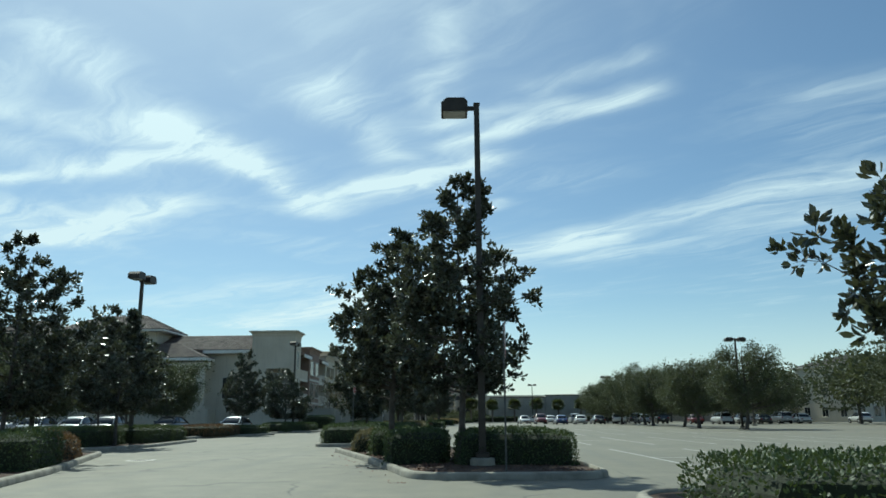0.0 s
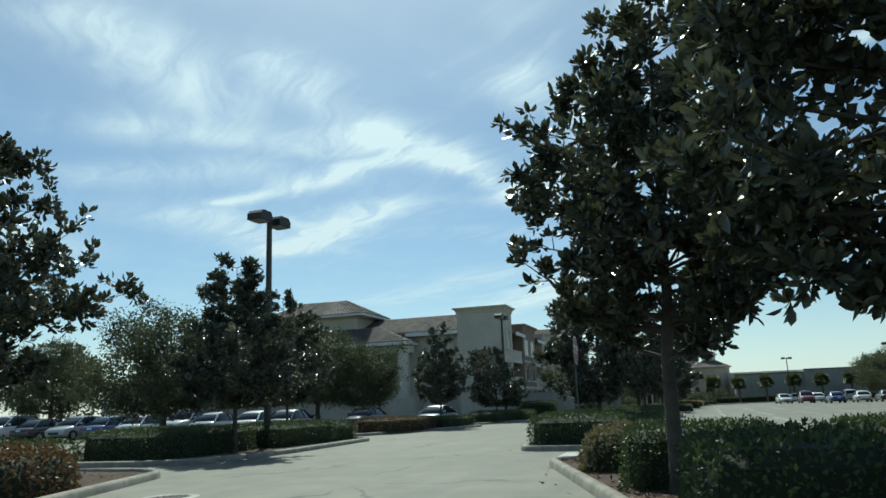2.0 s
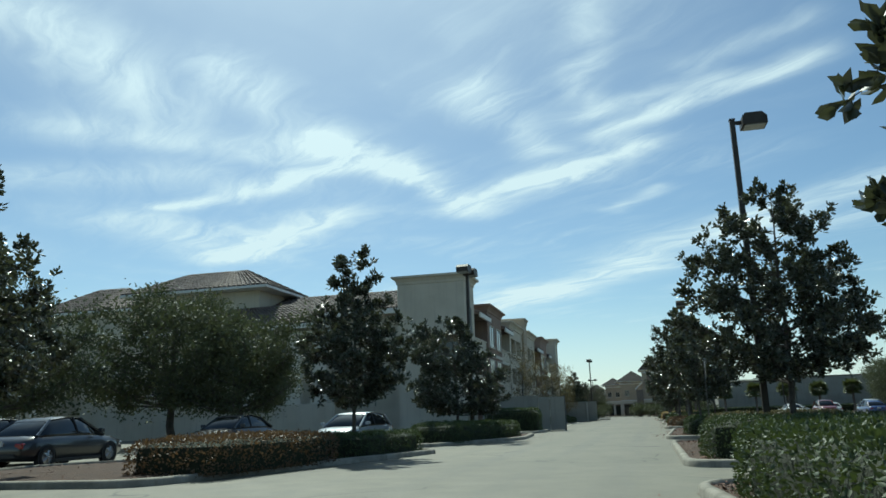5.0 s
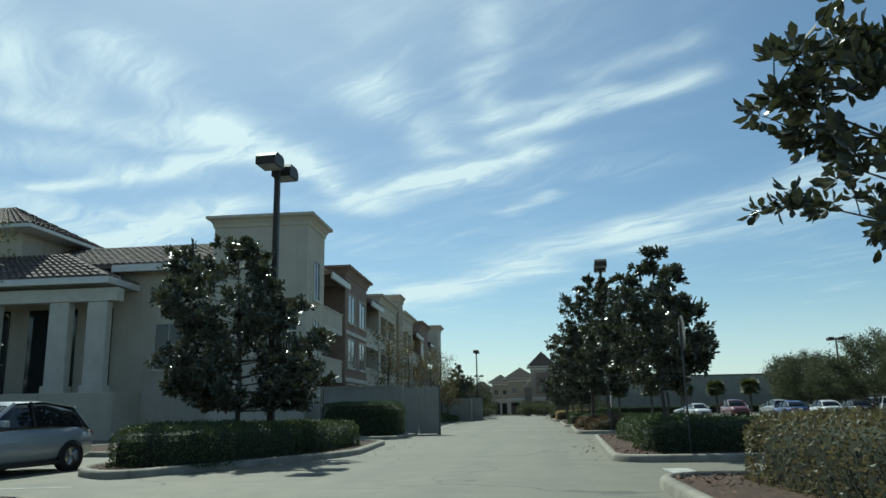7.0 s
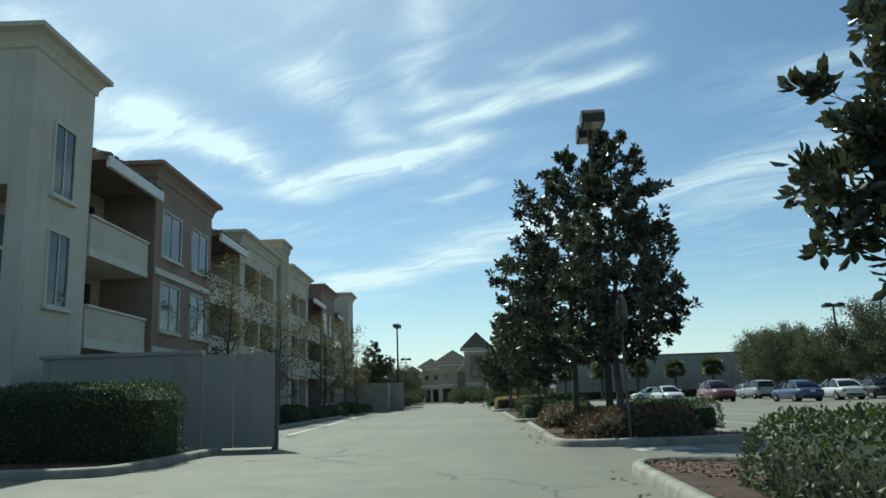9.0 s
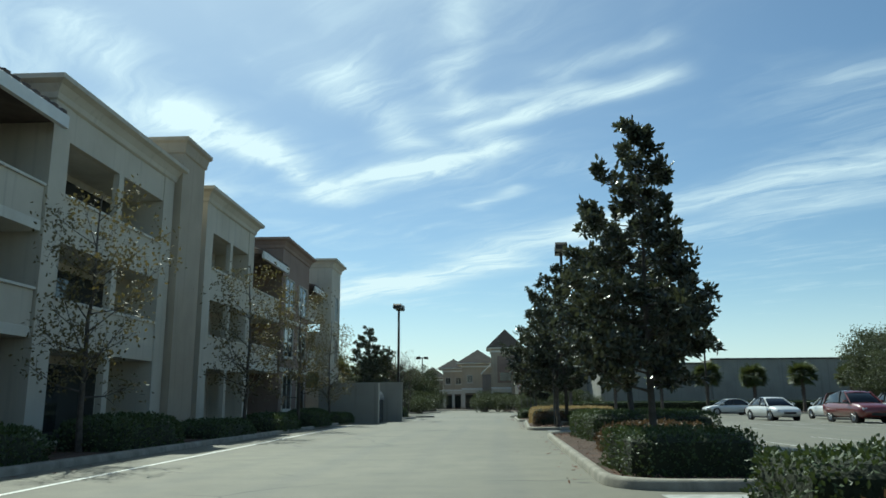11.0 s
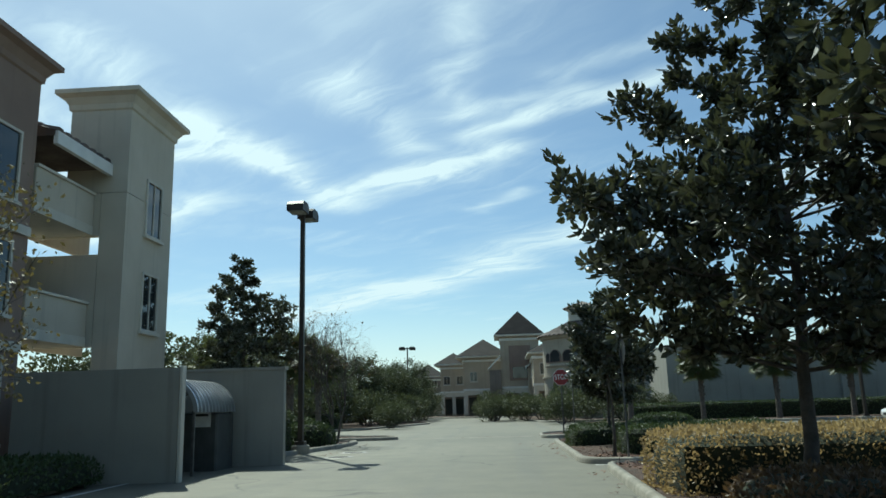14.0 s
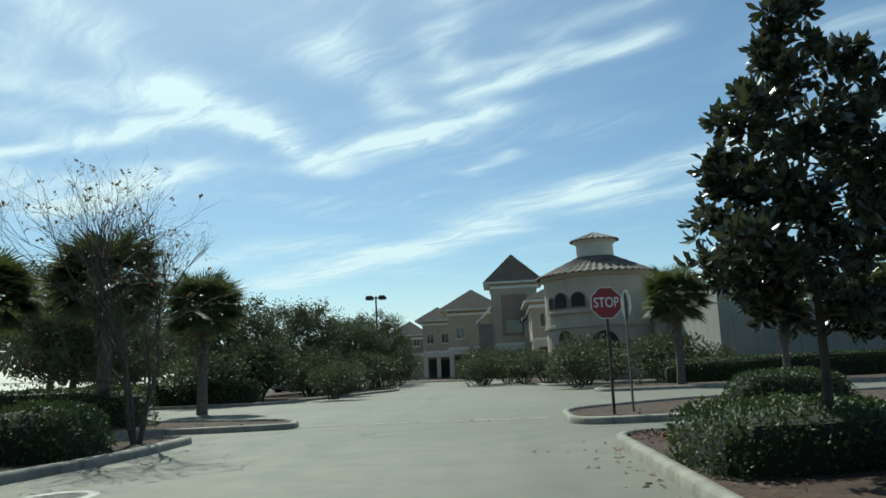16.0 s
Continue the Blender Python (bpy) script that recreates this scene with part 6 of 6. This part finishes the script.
part("side_wall", Shape().box(-4.6, -2.37, -0.1, -4.4, 1.99, 2.36), WALL_GREY, E2)
roof = Shape()


def barrel(shape, radius, y0, y1):
    """A strip of the half-round roof, closed, from y0 to y1."""
    arc = [(math.cos(math.pi * j / 20), math.sin(math.pi * j / 20)) for j in range(21)]
    pts = [(-1.92 + c * r, y, 1.42 + n * r) for c, n in arc for r, y in ((radius, y0), (radius, y1), (0.70, y1), (0.70, y0))]
    shape.add(pts, [(j * 4 + i, j * 4 + (i + 1) % 4, j * 4 + 4 + (i + 1) % 4, j * 4 + 4 + i) for j in range(20) for i in range(4)])


barrel(roof, 0.73, -1.05, 1.45)
shelter = part("shelter_roof", roof, METAL_ROOF, E2, "shiny corrugated metal barrel roof")
for k in range(12):
    rib = Shape()
    barrel(rib, 0.80, -1.06 + 0.219 * k, -0.985 + 0.219 * k)
    part("rib", rib, METAL_ROOF, shelter)
part("bin", Shape().box(-2.6, 0.42, 0.0, -1.22, 1.6, 1.40, 0.04), BIN_GREY, E2, "dark steel rubbish bin")
for x, y in ((-2.58, -0.98), (-1.24, -0.98), (-2.58, 1.38), (-1.24, 1.38)):
    part("post", Shape().box(x - 0.03, y - 0.03, 0.0, x + 0.03, y + 0.03, 1.45), STEEL, E2)
part("notice", Shape().box(-1.82, 0.40, 1.06, -1.38, 0.418, 1.46), SIGN_WHITE, E2, "white notice plate")
part("notice_bar", Shape().box(-1.76, 0.394, 1.32, -1.44, 0.399, 1.38), BLACK_TRIM, E2, "faded dark line of writing")

# one-storey store across the cross street
R = thing("store_building", "long low grey-beige store with flat stepped parapet", "building", pose(9.0, 189.0, 0, 0, 0, -2.1))
part("wall", Shape().box(0.0, 0.0, -0.1, 13.0, 24.0, 5.6), WALL_GREY, R)
part("wall", Shape().box(13.02, -0.4, -0.1, 34.0, 24.0, 6.1), WALL_GREY, R)
part("wall", Shape().box(34.02, 0.0, -0.1, 75.0, 24.0, 5.5), STUCCO_TAN, R)
for x0, x1, z, y in ((0.0, 13.0, 5.6, 0.0), (13.02, 34.0, 6.1, -0.4), (34.02, 75.0, 5.5, 0.0)):
    part("parapet_cap", Shape().box(x0 - 0.08, y - 0.12, z + 0.002, x1 + 0.08, y + 0.35, z + 0.16, 0.02), POLE, R)
    part("base_band", Shape().box(x0, y - 0.06, -0.1, x1, y, 1.1), STUCCO_TAN, R)
for k in range(9):
    x = 36.5 + 4.2 * k
    arch = [(-1.3, 0.0), (1.3, 0.0)] + [(1.3 * math.cos(a), 2.4 + 1.3 * math.sin(a)) for a in [math.pi * j / 10 for j in range(11)]]
    part("arched_window", Shape().prism([(x + u, v + 0.3) for u, v in arch], 1, -0.05, 0.03), GLASS, R, "dark arched opening")

# round corner pavilion with lantern
Q = thing("rotunda_building", "round beige corner building with conical tile roof and lantern", "building", pose(4.9, 204.8, 0))
part("wall", Shape().lathe([(4.3, -0.1), (4.3, 0.9), (4.2, 0.95), (4.2, 7.6), (4.45, 7.75), (4.5, 8.0)], 40), STUCCO_TAN, Q, smooth=False)
part("wing_wall", Shape().box(3.0, -2.0, -0.1, 30.0, 12.0, 6.4), STUCCO, Q)
part("parapet_cap", Shape().box(3.0, -2.12, 6.402, 30.0, -1.7, 6.55, 0.02), TRIM, Q)
cone = Shape()
for k in range(52):
    a0, a1 = 2 * math.pi * k / 52, 2 * math.pi * (k + 1) / 52
    am = (a0 + a1) / 2
    for j in range(5):
        r0, r1 = 4.75 - 0.72 * j, 4.75 - 0.72 * (j + 1)
        z0, z1 = 7.95 + 0.33 * j, 7.95 + 0.33 * (j + 1)
        cone.add([(r0 * math.cos(a0), r0 * math.sin(a0), z0), (r0 * math.cos(am), r0 * math.sin(am), z0 + 0.13), (r0 * math.cos(a1), r0 * math.sin(a1), z0),
                  (r1 * math.cos(a0), r1 * math.sin(a0), z1), (r1 * math.cos(am), r1 * math.sin(am), z1 + 0.09), (r1 * math.cos(a1), r1 * math.sin(a1), z1)],
                 [(0, 1, 4, 3), (1, 2, 5, 4), (0, 2, 1)])
roof = part("roof", cone, TILE, Q)
part("lantern", Shape().lathe([(1.45, 9.2), (1.45, 10.55), (1.6, 10.65), (1.75, 10.8)], 28), STUCCO, Q)
cap = Shape()
for k in range(26):
    a0, a1 = 2 * math.pi * k / 26, 2 * math.pi * (k + 1) / 26
    am = (a0 + a1) / 2
    cap.add([(1.95 * math.cos(a0), 1.95 * math.sin(a0), 10.8), (1.95 * math.cos(am), 1.95 * math.sin(am), 10.92), (1.95 * math.cos(a1), 1.95 * math.sin(a1), 10.8), (0, 0, 11.6)], [(0, 1, 3), (1, 2, 3), (0, 2, 1)])
part("lantern_roof", cap, TILE, Q)
def arch_part(name, a, z, half, rise, mat, label, out=0.06):
    arch = [(-half, 0.0), (half, 0.0)] + [(half * math.cos(t), rise + half * math.sin(t)) for t in [math.pi * j / 10 for j in range(11)]]
    w = part(name, Shape().prism(arch, 0, -0.25, out), mat, Q, label)
    w.matrix_local = pose(4.2 * math.cos(radians(a)), 4.2 * math.sin(radians(a)), z, 0, 0, a)


# solid arches; the shade within windows and openings is their dark colour
for a, half in ((-156, 0.34), (-141, 0.62), (-120, 0.55)):
    arch_part("window_surround", a, 5.35, half + 0.13, 0.55, STUCCO_BROWN, "", 0.05)
    arch_part("arched_window", a, 5.45, half, 0.5, RECESS_SHADE, "small arched window with its dark inside painted on", 0.08)
for a, z, half, rise in ((-138, 2.6, 0.62, 0.5), (-96, 1.0, 1.0, 1.6)):
    arch_part("arched_opening", a, z, half, rise, RECESS_SHADE, "dark panel painted as the shade in an arched shop opening")
part("window_ledge", Shape().lathe([(4.2, 4.95), (4.42, 5.0), (4.42, 5.15), (4.2, 5.2)], 16, 0, 0, -162, 56), STUCCO_TAN, Q)
part("string_course", Shape().lathe([(4.2, 3.9), (4.34, 3.92), (4.34, 4.1), (4.2, 4.12)], 40), STUCCO_TAN, Q)


def gabled_house(x, y, turn, w, d, eave, ridge, mat, label, storeys=3):
    """A block with a hipped shingle roof."""
    ob = thing("apartment_block", label, "building", pose(x, y, 0, 0, 0, turn))
    part("wall", Shape().box(-w / 2, -d / 2, -0.1, w / 2, d / 2, eave), mat, ob)
    hip_roof(ob, -w / 2, w / 2, -d / 2, d / 2, eave + 0.2, ridge, 0.7, SHINGLE, False)
    part("cornice", Shape().box(-w / 2 - 0.12, -d / 2 - 0.12, eave - 0.5, w / 2 + 0.12, d / 2 + 0.12, eave - 0.3, 0.02), TRIM, ob)
    for s in range(storeys):
        z = 0.9 + s * (eave - 0.6) / storeys
        n = max(1, int(w / 3))
        for k in range(n):
            window(ob, -w / 2 + w * (k + 0.5) / n, -d / 2, z, 1.5, 1.7, -90, TRIM)
        n = max(1, int(d / 3.2))
        for k in range(n):
            window(ob, -w / 2, -d / 2 + d * (k + 0.5) / n, z, 1.3, 1.6, 180, TRIM)
    return ob


def shop_block(x, y, w, d, eave, ridge, mat, label, bays=2, over=0.9, panel=False, upper=True):
    """A two-storey shop: arcade below, plain wall with small windows above, hipped shingle roof."""
    ob = thing("shop_building", label, "building", pose(x, y, 0, 0, 0, -2), group="shops beyond the cross street")
    x0, x1, y0, y1 = -w / 2, w / 2, -d / 2, d / 2
    part("wall", Shape().box(x0, y0, 3.6, x1, y1, eave), mat, ob)
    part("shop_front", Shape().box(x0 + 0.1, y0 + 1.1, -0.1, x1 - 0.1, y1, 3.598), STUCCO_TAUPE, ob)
    for k in range(bays):
        a, b = x0 + 0.35 + (w - 0.7) * k / bays, x0 + 0.35 + (w - 0.7) * (k + 1) / bays
        part("shop_window", Shape().box(a + 0.25, y0 + 1.04, 0.3, b - 0.25, y0 + 1.098, 2.7), GLASS, ob, "dark shop window")
    for k in range(bays + 1):
        c = x0 + 0.25 + (w - 0.5) * k / bays
        part("column", Shape().box(c - 0.25, y0, -0.1, c + 0.25, y0 + 0.5, 3.0, 0.03), TRIM, ob)
        part("column_base", Shape().box(c - 0.31, y0 - 0.06, -0.1, c + 0.31, y0 + 0.56, 0.5, 0.03), STUCCO_TAN, ob)
    part("lintel", Shape().box(x0, y0 - 0.02, 3.002, x1, y0 + 0.5, 3.598), TRIM, ob)
    part("string_course", Shape().box(x0 - 0.1, y0 - 0.12, 3.602, x1 + 0.1, y0 - 0.001, 3.85, 0.02), WHITE_TRIM, ob)
    part("cornice", Shape().box(x0 - 0.15, y0 - 0.15, eave - 0.55, x1 + 0.15, y1 + 0.15, eave - 0.25, 0.03), WHITE_TRIM, ob)
    if panel:
        part("brick_panel", Shape().box(x0 + 1.1, y0 - 0.06, 4.6, x1 - 1.1, y0 - 0.002, eave - 1.2), STUCCO_BROWN, ob, "russet wall panel between pale piers")
        part("panel_window", Shape().box(x0 + 1.5, y0 - 0.09, 4.9, x1 - 1.5, y0 - 0.062, 6.3), GLASS, ob, "dark wide window")
    elif upper:
        for k in range(bays):
            window(ob, x0 + w * (k + 0.5) / bays, y0, 4.9, 0.9, 1.2, -90, TRIM)
    for k in range(2):
        window(ob, x0, y0 + d * (k + 0.5) / 2, 4.9, 1.0, 1.3, 180, TRIM)
    hip_roof(ob, x0, x1, y0, y1, eave + 0.22, ridge, over, SHINGLE, False)
    return ob


def awning(parent, x0, x1, z0, z1, y0, y1):
    """A pale lean-to roof that falls towards -x, on brackets."""
    part("awning_roof", Shape().prism([(x0, z0), (x1, z1), (x1, z1 - 0.18), (x0, z0 - 0.18)], 1, y0, y1), METAL_ROOF, parent, "pale sloping awning roof")
    part("awning_fascia", Shape().box(x0 - 0.08, y0, z0 - 0.32, x0 - 0.002, y1, z0 + 0.02), WHITE_TRIM, parent)


T = shop_block(-0.25, 230.5, 5.0, 5.6, 10.3, 13.9, STUCCO_TAN, "pale tower with russet panel and steep dark pyramid roof", 2, 0.75, True)
awning(T, -4.1, -2.5, 6.3, 7.9, -3.6, -1.2)
part("porch_wall", Shape().box(-4.0, -3.2, -0.1, -2.502, -1.4, 6.0), STUCCO_TAUPE, T)
awning(T, 0.7, 2.9, 6.3, 7.9, -6.4, -3.4)
part("porch_wall", Shape().box(0.9, -6.0, -0.1, 2.9, -2.802, 6.0), STUCCO_TAN, T)
shop_block(-4.9, 239.5, 5.6, 9.0, 8.1, 10.9, STUCCO_TAN, "beige shop with long brown shingle hip roof", 2, 1.0)
shop_block(-9.6, 250.0, 4.0, 5.0, 7.8, 9.9, STUCCO_TAN, "small pale shop tower with wide-eaved hip roof", 2, 0.9)
shop_block(-14.2, 259.0, 4.6, 6.0, 6.4, 8.7, STUCCO_TAUPE, "low taupe shop with dark hip roof behind trees", 2, 0.7)
shop_block(3.2, 221.5, 5.0, 10.0, 7.2, 9.2, STUCCO_TAN, "two-storey tan shop wing with brown shingle roof", 2, 0.6)
shop_wall = thing("shop_wall", "long low beige wall between the shops", "wall", pose(-9.5, 253.5, 0, 0, 0, -2))
part("wall", Shape().box(-8.0, 0.0, -0.1, 8.0, 0.4, 3.4), STUCCO_TAN, shop_wall)
part("cap", Shape().box(-8.06, -0.06, 3.402, 8.06, 0.46, 3.55, 0.02), WHITE_TRIM, shop_wall)
gabled_house(72.0, 146.0, 20, 14.0, 12.0, 9.4, 11.8, STUCCO, "distant beige block with tile-brown hip roof", 2)
gabled_house(88.0, 150.0, 20, 16.0, 12.0, 8.0, 10.5, STUCCO_TAN, "distant tan block with brown hip roof", 2)
gabled_house(-70.0, 120.0, 0, 26.0, 12.0, 6.0, 8.0, STUCCO, "low beige shop building beyond the parking lot", 1)

# ---- parked vehicles ----
CARS = {}


def park(form, colour, x, y, turn, low=1.0):
    key = (form, colour)
    m = pose(x, y, 0.0, 0, 0, turn) @ Matrix.Diagonal((1, 1, low, 1))
    if key in CARS:
        return copy_thing(CARS[key], m)
    CARS[key] = car(form, PAINTS[colour], {"white": "white", "silver": "silver", "blue": "dark blue", "red": "dark red", "black": "black", "grey": "grey-blue"}[colour])
    CARS[key].matrix_world = m
    return CARS[key]


for row in (("hatch", "grey", -18.5, 72.6, -97, 0.90), ("sedan", "black", -24.3, 73.5, -97),
            ("sedan", "blue", 17.2, 130.8, 92), ("sedan", "white", 20.4, 131.2, 88), ("suv", "white", 27.2, 133.5, 70), ("sedan", "black", 23.4, 132.4, 92), ("suv", "red", 15.2, 141.0, 270),
            ("sedan", "white", 13.0, 147.5, 275), ("hatch", "silver", 31.0, 134.0, 90), ("suv", "black", 34.0, 134.5, 90),
            ("sedan", "black", -24.9, 63.4, 90), ("sedan", "white", -27.3, 63.6, 90), ("sedan", "silver", -30.0, 63.2, 90), ("suv", "silver", -32.4, 63.4, 270), ("sedan", "white", -35.2, 63.0, 90), ("sedan", "blue", -38.2, 63.4, 90),
            ("hatch", "silver", -41.0, 63.2, 270), ("sedan", "black", -43.8, 63.3, 90), ("suv", "white", -46.8, 63.0, 270),
            ("sedan", "white", 17.0, 168.0, 180), ("sedan", "white", -24.0, 172.5, 0), ("suv", "silver", -19.0, 205.0, 60),
            ("sedan", "white", 18.0, 150.0, 90), ("suv", "silver", 22.5, 150.5, 90), ("sedan", "silver", 25.0, 160.0, 90), ("suv", "black", 33.0, 150.0, 90), ("sedan", "red", 36.5, 125.0, 90),
            ("suv", "white", 39.0, 120.0, 90), ("sedan", "silver", 42.0, 120.5, 90), ("sedan", "black", 45.0, 121.0, 90), ("suv", "silver", 48.0, 121.0, 90), ("sedan", "white", 51.0, 121.5, 90), ("hatch", "white", 60.0, 122.0, 90)):
    park(*row)
